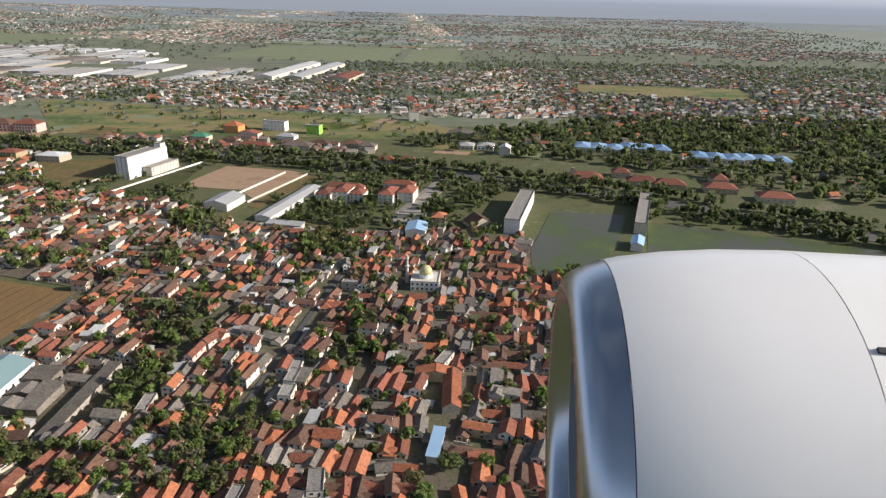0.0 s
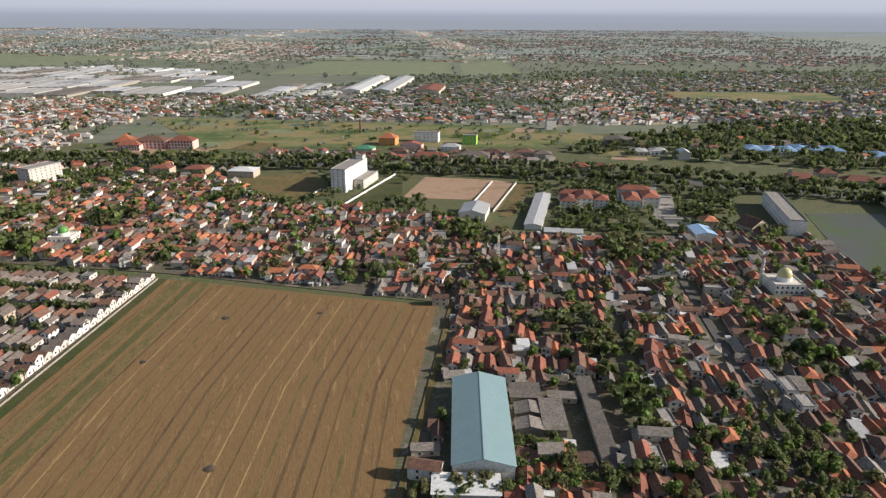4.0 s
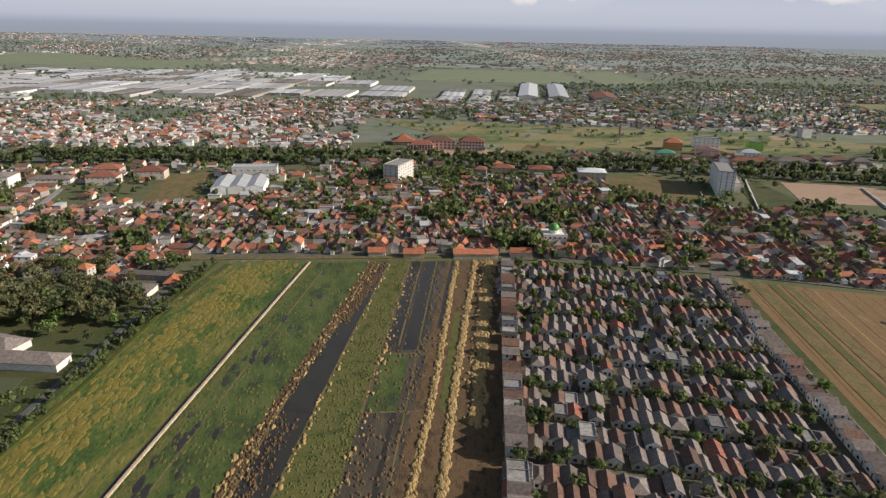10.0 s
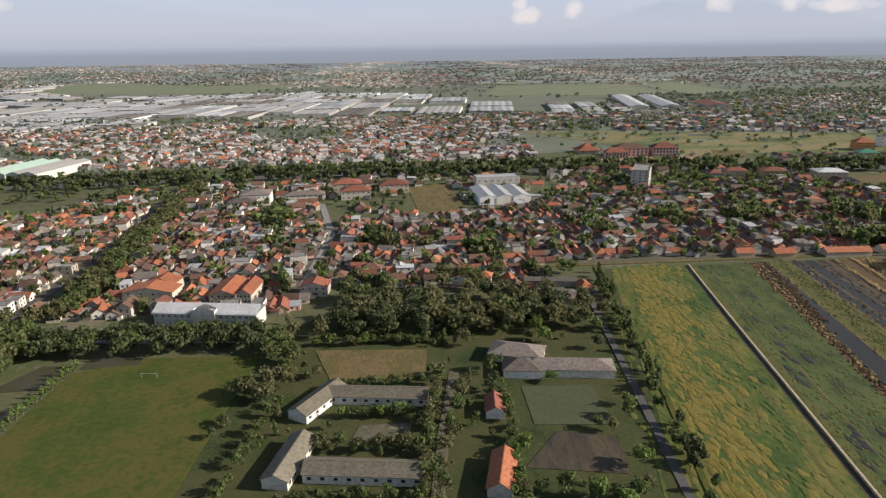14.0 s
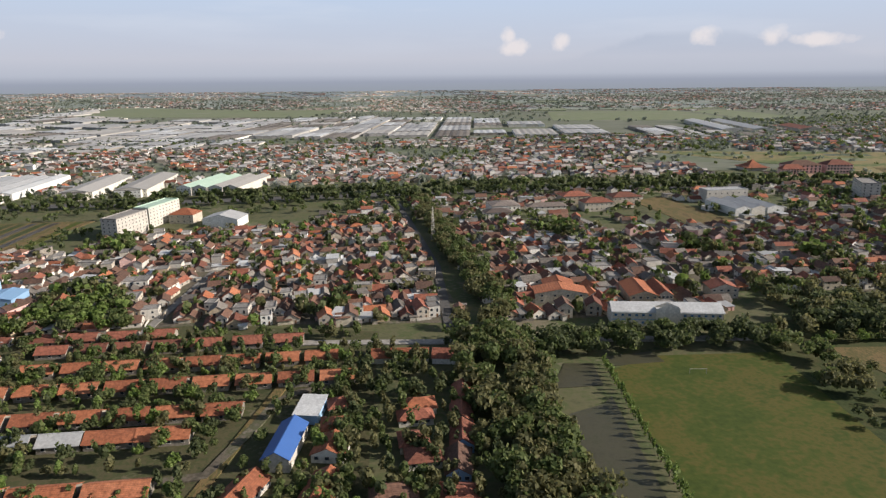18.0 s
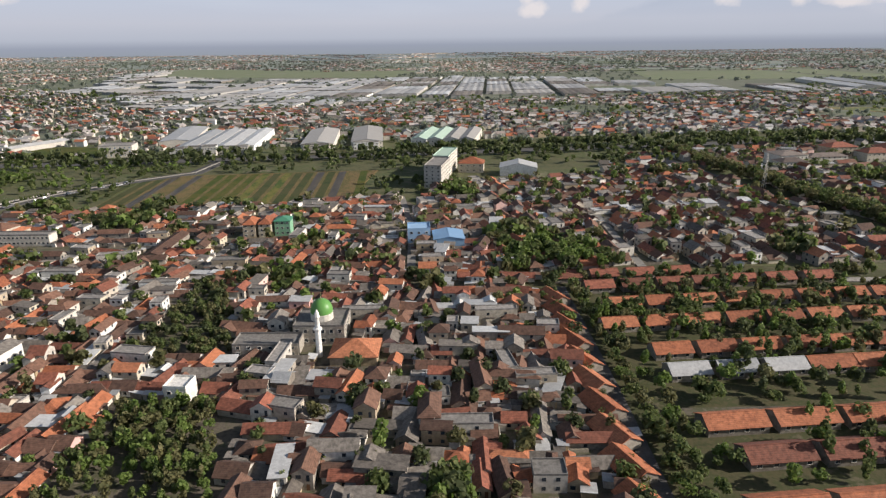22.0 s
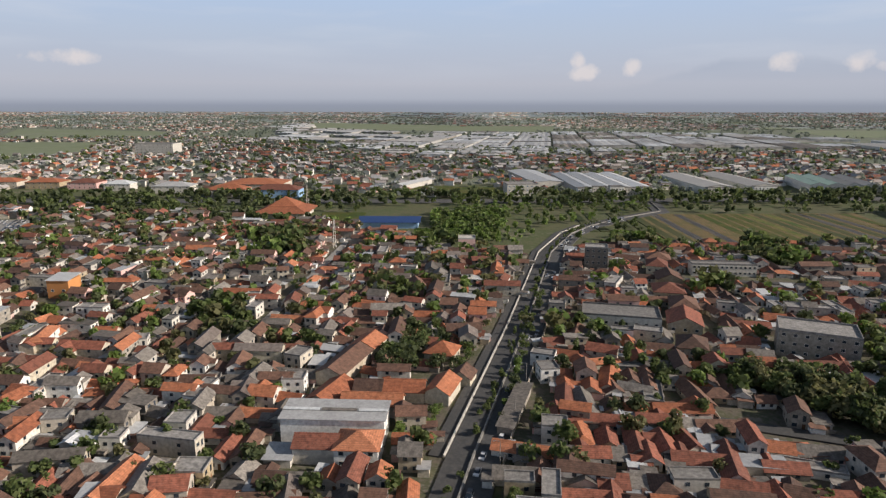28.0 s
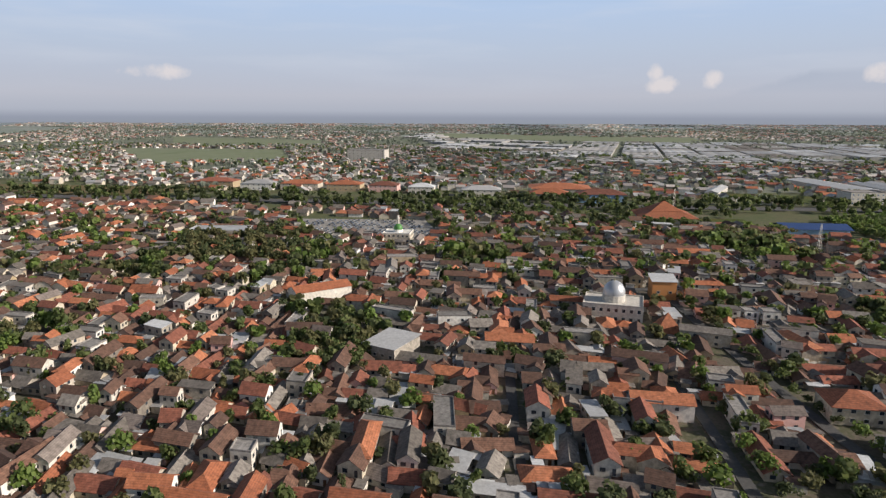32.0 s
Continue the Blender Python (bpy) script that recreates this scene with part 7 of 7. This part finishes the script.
for k, (line, gap, sizes, mats) in enumerate((
        ([(-996, 322), (-962, 322)], 3.4, (0.5, 0.8), ["leaf_mid", "leaf_bright"]), ([(-1006, 302), (-964, 298)], 3.2, (0.55, 0.95), ["leaf_mid", "leaf_olive"]), ([(-1008, 274), (-960, 269)], 3.4, (0.45, 0.7), ["leaf_mid"]),
        ([(-948, 356), (-957, 307), (-963, 262), (-968, 230)], 4.6, (0.75, 1.1), ["leaf_olive", "leaf_olive", "leaf_mid"]), ([(-936, 345), (-946, 317), (-953, 290), (-958, 240)], 5.5, (0.6, 1.0), ["leaf_olive", "leaf_mid"]),
        ([(-1000, 347), (-955, 347)], 3.6, (0.45, 0.7), ["leaf_mid", "leaf_dark"]), ([(-1014, 391), (-945, 388)], 3.2, (0.5, 0.8), ["leaf_mid", "leaf_bright", "leaf_olive"]), ([(-1026, 330), (-1036, 270), (-1044, 220)], 6.5, (0.5, 0.9), ["leaf_mid"]),
        ([(-920, 344), (-922, 300), (-930, 250)], 5.0, (0.5, 0.8), ["leaf_mid", "leaf_bright"]))):
    tree_row(line, gap, sizes, mats, "row of clipped shade trees on the campus", 90 + k)
for k, (line, gap) in enumerate((([(-1433, 255), (-1425, 340), (-1417, 445)], 5.0), ([(-1446, 262), (-1439, 340), (-1431, 440)], 7.0), ([(-2101, 300), (-2102, 364), (-2106, 439), (-2108, 535)], 8.0), ([(-2142, 300), (-2139, 358), (-2135, 425)], 8.0), ([(-1900, 380), (-1888, 425), (-1862, 520)], 9.0))):
    tree_row(line, gap, (0.45, 0.85), GREEN, "street trees between the houses", 110 + k)
wood(strip([(-880, 170), (-862, 256), (-838, 400), (-828, 485)], 8), 90, ["tall", "broad"], ["leaf_dark", "leaf_mid"], (0.6, 0.9), "trees along the canal path", 55, avoid=False)
wood([(-1000, 400), (-880, 396), (-840, 480), (-1000, 480)], 62, ["grand"], ["leaf_olive", "leaf_olive", "leaf_dark", "leaf_mid"], (1.1, 1.7), "tall olive-green trees", 56)
wood([(-1030, 392), (-850, 392), (-840, 425), (-1030, 425)], 60, ["grand"], ["leaf_olive", "leaf_dark"], (1.2, 1.8), "tall feathery shade trees", 98)
wood([(-1045, 420), (-870, 440), (-890, 200), (-1060, 200)], 150, ["broad", "tall"], ["leaf_mid", "leaf_dark", "leaf_olive"], (0.35, 0.8), "shrubs and young trees on the campus", 99)
wood([(-1440, 280), (-1250, 280), (-1250, 440), (-1430, 454)], 640, ["broad", "broad", "tall"], GREEN, (0.45, 1.0), "garden trees between service houses", 57, near=0)
wood([(-1258, 240), (-1198, 240), (-1198, 415), (-1258, 415)], 190, ["broad", "broad", "tall"], ["leaf_mid", "leaf_dark", "leaf_olive"], (0.6, 1.15), "garden trees between houses and avenue", 95)
wood([(-1450, 462), (-1380, 462), (-1394, 512), (-1445, 510)], 70, ["broad"], ["leaf_mid", "leaf_bright"], (0.9, 1.4), "grove of green trees", 58, avoid=False)
wood([(-1616, 386), (-1577, 384), (-1592, 470), (-1610, 472)], 150, ["broad", "tall"], ["leaf_mid", "leaf_olive", "leaf_dark"], (0.45, 0.8), "grove of green trees", 59, avoid=False)
wood([(-1612, 286), (-1560, 286), (-1573, 347), (-1606, 350)], 190, ["broad", "tall"], ["leaf_bright", "leaf_olive", "leaf_mid"], (0.45, 0.85), "overgrown bright green garden", 60, avoid=False)
wood([(-1812, 412), (-1785, 414), (-1728, 366), (-1720, 344), (-1745, 346), (-1785, 372)], 150, ["broad", "grand"], ["leaf_dark", "leaf_mid", "leaf_olive"], (0.9, 1.4), "thick grove of trees", 61, avoid=False)
wood([(-1760, 338), (-1680, 310), (-1650, 296), (-1660, 286), (-1770, 320)], 40, ["broad", "tall"], ["leaf_mid", "leaf_dark"], (0.6, 1.0), "street trees along the lane", 97, avoid=True)
wood([(-1866, 480), (-1840, 470), (-1806, 410), (-1830, 400), (-1868, 420)], 22, ["broad", "tall"], ["leaf_dark", "leaf_mid"], (0.7, 1.1), "dark grove between houses", 62)
wood([(-1918, 664), (-1872, 660), (-1845, 790), (-1915, 790)], 280, ["far"], ["leaf_bright", "leaf_mid"], (0.6, 0.9), "plot of tall green crops", 63, avoid=False)
wood([(-2290, 415), (-2249, 415), (-2256, 455), (-2292, 458)], 70, ["broad"], ["leaf_mid", "leaf_olive"], (0.7, 1.1), "banana grove and shrubs", 64, avoid=False)
wood([(-1944, 424), (-1912, 420), (-1902, 455), (-1935, 470)], 46, ["grand"], ["leaf_mid", "leaf_dark"], (0.6, 1.0), "shade trees in the school yard", 88)
tree_row([(-1923, 380), (-1913, 415), (-1903, 450)], 2.8, (0.3, 0.5), ["leaf_mid", "leaf_bright"], "hedge of young trees along the lane", 120)
wood([(-2400, 560), (-2320, 560), (-2320, 660), (-2420, 660)], 130, ["broad"], ["leaf_olive", "leaf_dark"], (1.0, 1.5), "thick grove of trees", 65)
wood([(-2250, 700), (-1980, 720), (-1970, 830), (-2300, 815)], 150, ["far"], ["leaf_dark", "leaf_mid"], (0.7, 1.2), "dark woods by the highway", 66)
wood([(-160, 520), (-20, 505), (50, 640), (-120, 690)], 230, ["far"], ["leaf_dark", "leaf_mid"], (0.7, 1.2), "trees among offices", 67)
wood([(-240, 218), (-205, 218), (-208, 248), (-236, 250)], 60, ["broad"], ["leaf_mid", "leaf_bright"], (0.5, 0.8), "green thicket beside the shed", 68, avoid=False)
band("stream", [(-330, 190), (-270, 204), (-238, 214), (-210, 209), (-185, 199), (-150, 188), (-90, 182)], 9, "pond_bed", "slow brown stream between thickets", "stream")
wood([(-165, 196), (-96, 196), (-100, 258), (-148, 262)], 110, ["broad", "tall"], ["leaf_olive", "leaf_mid", "leaf_bright"], (0.6, 1.1), "overgrown gardens between the lanes", 93, avoid=False)
wood([(-280, 214), (-190, 218), (-190, 226), (-280, 222)], 50, ["broad"], ["leaf_mid", "leaf_olive"], (0.5, 0.9), "bushes on the stream's bank", 94, avoid=False)
wood([(-300, 130), (-150, 130), (-150, 222), (-296, 222)], 120, ["broad"], GREEN, (0.6, 1.1), "trees along the stream", 69, near=0)
wood([(-380, 600), (-240, 570), (-300, 650), (-340, 640)], 50, ["far"], ["leaf_mid"], (0.5, 0.9), "shrubs at the plot's edge", 70)
wood([(-760, 700), (-560, 690), (-560, 790), (-760, 800)], 140, ["far"], ["leaf_mid", "leaf_bright", "leaf_dark"], (0.6, 1.1), "rough green plot with trees", 71)
wood([(-100, 870), (160, 740), (520, 540), (1200, 380), (1200, 1000), (400, 1050), (20, 960)], 2700, ["far", "far", "dot"], ["leaf_dark", "leaf_mid", "leaf_dark"], (0.9, 1.6), "dark woods and gardens beyond the highway", 72)
wood([(150, 440), (700, 180), (700, 340), (160, 600)], 420, ["far"], ["leaf_dark", "leaf_mid"], (0.8, 1.3), "trees round the flooded plots", 73)
wood([(-760, 900), (-120, 880), (20, 960), (-140, 1110), (-740, 1260)], 150, ["dot"], ["leaf_far", "leaf_mid"], (0.5, 0.9), "trees scattered on the meadow", 74, avoid=False)
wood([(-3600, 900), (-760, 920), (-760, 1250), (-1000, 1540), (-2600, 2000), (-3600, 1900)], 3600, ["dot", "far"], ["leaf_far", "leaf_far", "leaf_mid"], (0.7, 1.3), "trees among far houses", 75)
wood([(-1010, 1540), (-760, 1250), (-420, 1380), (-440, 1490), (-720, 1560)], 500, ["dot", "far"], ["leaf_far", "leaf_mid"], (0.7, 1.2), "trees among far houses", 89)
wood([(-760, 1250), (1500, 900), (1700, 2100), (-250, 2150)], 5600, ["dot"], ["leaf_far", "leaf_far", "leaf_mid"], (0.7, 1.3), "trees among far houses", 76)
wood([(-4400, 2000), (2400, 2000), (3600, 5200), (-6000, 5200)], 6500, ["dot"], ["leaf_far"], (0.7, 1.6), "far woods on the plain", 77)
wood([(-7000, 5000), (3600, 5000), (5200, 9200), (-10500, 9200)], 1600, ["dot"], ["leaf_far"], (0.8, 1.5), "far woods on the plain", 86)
wood([(-1500, 780), (-1000, 780), (-1000, 860), (-1500, 860)], 90, ["far"], ["leaf_dark", "leaf_mid"], (0.7, 1.2), "trees by the highway", 78)
wood([(-2900, 320), (-2420, 320), (-2420, 560), (-2900, 560)], 180, ["far"], GREEN, (0.8, 1.3), "trees among houses", 79)

wood([(-1780, 640), (-1440, 650), (-1440, 860), (-1780, 850)], 150, ["far"], ["leaf_mid", "leaf_dark"], (0.5, 1.0), "trees and shrubs round the plots", 80)
wood([(-1300, 700), (-1000, 690), (-1000, 800), (-1300, 820)], 110, ["far"], ["leaf_mid", "leaf_dark"], (0.6, 1.1), "trees by the offices", 81)
wood([(-1000, 660), (-640, 690), (-640, 850), (-1000, 860)], 150, ["far"], ["leaf_mid", "leaf_dark"], (0.6, 1.1), "trees by the highway", 82)
wood([(-640, 690), (-200, 560), (-60, 560), (-60, 700), (-640, 830)], 220, ["far"], ["leaf_mid", "leaf_dark"], (0.6, 1.1), "trees by the highway", 83)
wood([(-2900, 640), (-1990, 700), (-1990, 830), (-2900, 820)], 160, ["far"], ["leaf_mid", "leaf_dark"], (0.6, 1.1), "trees by the highway", 84)
wood([(-1880, 640), (-1780, 640), (-1700, 860), (-1900, 860)], 110, ["far"], ["leaf_mid", "leaf_bright"], (0.6, 1.0), "trees along the road", 85)
far_town([(-1300, 720), (-1000, 700), (-1010, 830), (-1280, 840)], 130, MIXED, "houses by the highway", 48)
far_town([(-2900, 690), (-2000, 700), (-2000, 790), (-2900, 780)], 420, MIXED, "houses by the highway", 49)

far_town([(-1000, 660), (-640, 690), (-640, 830), (-1000, 840)], 110, MIXED, "houses by the highway", 51)
far_town([(-640, 690), (-480, 650), (-470, 800), (-640, 830)], 50, MIXED, "houses by the highway", 52)

# ---- traffic and masts ----
def car(x, y, deg, van=False):
    key = ("van" if van else "car",)
    m = pose(x, y, 0.13, 0, 0, deg)
    if key in PROTO:
        return copy_thing(PROTO[key], m)
    t = thing(key[0], x, y, 0.13, deg, "small delivery van on the main road" if van else "parked or passing car on the main road", key[0], "traffic on the main road")
    l, w, h = (4.6, 1.8, 2.0) if van else (4.2, 1.7, 1.45)
    g = Bag()
    g.add([(-w / 2, -l / 2, 0.3), (w / 2, -l / 2, 0.3), (w / 2, l / 2, 0.3), (-w / 2, l / 2, 0.3), (-w / 2, -l / 2, 0.85), (w / 2, -l / 2, 0.85), (w / 2, l / 2, 0.8), (-w / 2, l / 2, 0.8)], box(0, 1, 0, 1, 0, 1)[1], "car_paint")
    part("body", g, t)
    g = Bag()
    a, q = w / 2 - 0.03, w / 2 - 0.22
    y0, y1 = (-l / 2 + 0.05, l / 2 - 1.0) if van else (-l / 2 + 0.5, l / 2 - 1.1)
    g.add([(-a, y0, 0.85), (a, y0, 0.85), (a, y1, 0.82), (-a, y1, 0.82), (-q, y0 + 0.35, h - 0.06), (q, y0 + 0.35, h - 0.06), (q, y1 - 0.6, h - 0.06), (-q, y1 - 0.6, h - 0.06)], box(0, 1, 0, 1, 0, 1)[1], "glass_dark")
    part("cabin_glass", g, t)
    g = Bag()
    g.add(*box(-q, q, y0 + 0.35, y1 - 0.6, h - 0.06, h), "car_paint")
    part("roof", g, t)
    for sx in (-1, 1):
        for sy in (-1, 1):
            wl = part("wheel", tube_bag([(0.31, -0.1), (0.31, 0.1)], "rubber", 10), t)
            wl.matrix_basis = pose(sx * (w / 2 - 0.08), sy * l * 0.31, 0.31, 0, 90, 0)
    PROTO[key] = t
    return t


r = random.Random(21)
for k in range(44):
    i = r.randrange(0, 6)
    f = r.random()
    side = r.choice((-6.2, -2.6))
    line = beside(ROAD, side)
    (x0, y0), (x1, y1) = line[i], line[i + 1]
    car(x0 + (x1 - x0) * f, y0 + (y1 - y0) * f, math.degrees(math.atan2(y1 - y0, x1 - x0)) - 90 + (180 if side > -4 else 0), r.random() < 0.3)


def mast(x, y, h):
    t = thing("radio_mast", x, y, 0, 20, "slender lattice radio mast among houses", "mast")
    for sx, sy in ((-1, -1), (1, -1), (1, 1), (-1, 1)):
        g = Bag()
        a, q, s = 1.1, 0.3, 0.08
        g.add([(sx * a - s, sy * a - s, 0), (sx * a + s, sy * a - s, 0), (sx * a + s, sy * a + s, 0), (sx * a - s, sy * a + s, 0), (sx * q - s, sy * q - s, h), (sx * q + s, sy * q - s, h), (sx * q + s, sy * q + s, h), (sx * q - s, sy * q + s, h)], box(0, 1, 0, 1, 0, 1)[1], "wall_white")
        part("leg", g, t)
    for k in range(1, 9):
        f = k / 9
        a = 1.1 + (0.3 - 1.1) * f
        g = Bag()
        g.add(*box(-a, a, -a - 0.05, -a + 0.05, h * f, h * f + 0.1), "wall_white")
        g.add(*box(-a, a, a - 0.05, a + 0.05, h * f, h * f + 0.1), "wall_white")
        g.add(*box(-a - 0.05, -a + 0.05, -a + 0.05, a - 0.05, h * f, h * f + 0.1), "wall_white")
        g.add(*box(a - 0.05, a + 0.05, -a + 0.05, a - 0.05, h * f, h * f + 0.1), "wall_white")
        part("brace", g, t)


for x, y, h in ((-215, 452, 26), (-1190, 640, 28), (-1985, 640, 22), (-2030, 800, 26)):
    mast(x, y, h)

r = random.Random(22)
median = LeafBag()
for k in range(110):
    i = r.randrange(0, 6)
    f = r.random()
    line = beside(ROAD, r.choice((1.0, 1.4, 1.9, 3.4)))
    (x0, y0), (x1, y1) = line[i], line[i + 1]
    median.add("tall" if k % 3 else "broad", x0 + (x1 - x0) * f, y0 + (y1 - y0) * f, r.uniform(0.3, 0.5), "leaf_mid", r)
median.place("median_trees", "small trees between the lanes", "trees")
# cars parked in rows on the paved lot
lot = Bag()
for i in range(24):
    for j in range(9):
        if r.random() < 0.7:
            x, y = -2328 + i * 4.0 - j * 2.4, 664 + j * 7.4 + i * 0.4
            lot.add(turned(box(-0.85, 0.85, -2.1, 2.1, 0.5, 1.05)[0], x, y, 0, 8), box(0, 1, 0, 1, 0, 1)[1], "car_paint")
            lot.add(turned(box(-0.75, 0.75, -1.2, 0.8, 1.05, 1.55)[0], x, y, 0, 8), box(0, 1, 0, 1, 0, 1)[1], "glass_dark")
lot.place("parked_cars", "rows of cars parked on a paved lot", "cars", "stuff")
# street lamps along the main road
def lamp(x, y, deg, first=[]):
    if first:
        return copy_thing(first[0], pose(x, y, 0.1, 0, 0, deg))
    t = thing("street_lamp", x, y, 0.1, deg, "grey street lamp beside the main road", "street lamp", "street lamps")
    part("pole", tube_bag([(0.14, 0), (0.08, 8)], "concrete", 6), t)
    g = Bag()
    g.add(*box(-0.05, 2.2, -0.05, 0.05, 7.9, 8.0), "concrete")
    part("arm", g, t)
    g = Bag()
    g.add(*box(1.6, 2.3, -0.14, 0.14, 7.78, 7.9), "wall_white")
    part("lamp_head", g, t)
    first.append(t)
    return t


for i in range(6):
    for k in range(4):
        line = beside(ROAD, -8.2)
        (x0, y0), (x1, y1) = line[i], line[i + 1]
        lamp(x0 + (x1 - x0) * k / 4, y0 + (y1 - y0) * k / 4, 165)

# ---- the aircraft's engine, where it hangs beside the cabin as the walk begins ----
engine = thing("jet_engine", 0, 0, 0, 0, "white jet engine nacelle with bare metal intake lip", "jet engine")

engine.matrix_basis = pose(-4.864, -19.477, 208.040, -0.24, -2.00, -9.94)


def turned_shell(prof, mat, seg=72):
    """A shell turned about the x axis from (along, radius) pairs."""
    g = Bag()
    v = [(px, pr * math.cos(2 * math.pi * k / seg), pr * math.sin(2 * math.pi * k / seg)) for px, pr in prof for k in range(seg)]
    g.add(v, [(i * seg + k, i * seg + (k + 1) % seg, (i + 1) * seg + (k + 1) % seg, (i + 1) * seg + k)[::-1] for i in range(len(prof) - 1) for k in range(seg)], mat)
    return g


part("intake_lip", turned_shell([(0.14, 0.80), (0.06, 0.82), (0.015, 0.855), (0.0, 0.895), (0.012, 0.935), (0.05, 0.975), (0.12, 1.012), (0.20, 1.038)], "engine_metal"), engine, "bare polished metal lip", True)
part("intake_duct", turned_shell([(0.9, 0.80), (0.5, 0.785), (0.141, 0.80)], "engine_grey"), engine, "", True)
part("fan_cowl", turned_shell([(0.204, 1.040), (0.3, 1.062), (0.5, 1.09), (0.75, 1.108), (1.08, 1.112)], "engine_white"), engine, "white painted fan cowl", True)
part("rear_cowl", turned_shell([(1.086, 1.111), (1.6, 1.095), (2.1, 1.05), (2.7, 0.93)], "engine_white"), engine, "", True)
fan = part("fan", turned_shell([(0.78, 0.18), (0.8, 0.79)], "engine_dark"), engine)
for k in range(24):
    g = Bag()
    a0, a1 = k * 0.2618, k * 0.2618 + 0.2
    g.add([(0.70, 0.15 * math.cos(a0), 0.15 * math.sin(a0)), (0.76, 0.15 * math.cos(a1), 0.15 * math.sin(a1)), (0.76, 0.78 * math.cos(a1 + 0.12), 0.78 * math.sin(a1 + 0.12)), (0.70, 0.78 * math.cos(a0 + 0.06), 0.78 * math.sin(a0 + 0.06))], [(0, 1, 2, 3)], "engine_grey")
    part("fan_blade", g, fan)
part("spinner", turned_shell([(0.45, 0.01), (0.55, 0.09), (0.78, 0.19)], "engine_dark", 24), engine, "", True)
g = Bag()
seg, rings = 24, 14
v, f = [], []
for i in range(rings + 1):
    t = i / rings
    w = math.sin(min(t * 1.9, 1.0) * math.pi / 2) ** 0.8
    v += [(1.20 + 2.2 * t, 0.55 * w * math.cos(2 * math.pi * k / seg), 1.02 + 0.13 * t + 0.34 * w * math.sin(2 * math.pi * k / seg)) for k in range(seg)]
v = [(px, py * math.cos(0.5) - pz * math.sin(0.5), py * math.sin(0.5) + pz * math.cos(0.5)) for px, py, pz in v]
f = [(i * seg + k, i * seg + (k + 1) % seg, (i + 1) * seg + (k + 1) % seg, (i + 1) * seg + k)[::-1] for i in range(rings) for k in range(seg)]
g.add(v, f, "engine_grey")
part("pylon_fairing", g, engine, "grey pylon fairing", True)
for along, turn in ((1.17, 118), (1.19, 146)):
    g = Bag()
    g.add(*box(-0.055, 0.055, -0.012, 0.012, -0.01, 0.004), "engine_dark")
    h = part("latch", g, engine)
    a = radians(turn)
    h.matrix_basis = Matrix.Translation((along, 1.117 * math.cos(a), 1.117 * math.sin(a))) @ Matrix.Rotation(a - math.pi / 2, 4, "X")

# ---- settle the plan: true depths across the valley floor, then the whole place to its scale ----
SHIFT = [(-4.5122, -5.5959, 4.879), (11.593, 18.759, 6.5247), (13.078, 42.785, -6.662), (35.408, 38.008, -2.0763), (-2.5885, -43.585, 8.2647), (-7.1292, -11.999, -9.3629)]
DEPTH = [(1.0734, -0.040767, 0.041266), (0.10926, 0.0070793, 0.018048), (-0.037294, 0.10767, -0.16832), (-0.12465, -0.15627, 0.028821), (0.03512, 0.0026835, 0.081314), (0.053606, 0.10639, -0.061528)]


def settle(x, y):
    """Where a place of the drawn plan lies: the shift along x and the stretch of depth and size there."""
    u = np.clip(np.asarray(x) * SC, -1250, 100) / 600 + 1
    v = np.clip(np.asarray(y) * SC, 110, 850) / 400 - 1
    shift = sum(c * u ** i * v ** j for i, row in enumerate(SHIFT) for j, c in enumerate(row))
    size = sum(c * u ** i * v ** j for i, row in enumerate(DEPTH) for j, c in enumerate(row))
    return shift / SC, size


done = set()
for ob in list(scene.collection.objects):
    if ob.parent is not None or ob.type not in ("MESH", "EMPTY"):
        continue
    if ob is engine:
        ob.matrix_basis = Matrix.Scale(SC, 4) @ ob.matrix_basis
    elif ob.type == "EMPTY":
        x, y, z = ob.matrix_basis.translation
        shift, size = settle(x, y)
        ob.matrix_basis = Matrix.Translation(((x + shift) * SC, y * size * SC, z * SC)) @ Matrix.Scale(SC * float(size), 4) @ Matrix.Translation((-x, -y, -z)) @ ob.matrix_basis
    elif ob.data.name not in done:
        done.add(ob.data.name)
        co = np.empty(len(ob.data.vertices) * 3, np.float32)
        ob.data.vertices.foreach_get("co", co)
        co = co.reshape(-1, 3)
        shift, size = settle(co[:, 0], co[:, 1])
        co[:, 0] += shift
        co[:, 1] *= size
        co[:, 2] *= np.where(co[:, 2] > 0.6, size, 1.0)
        ob.data.vertices.foreach_set("co", (co * SC).reshape(-1))
        ob.data.update()
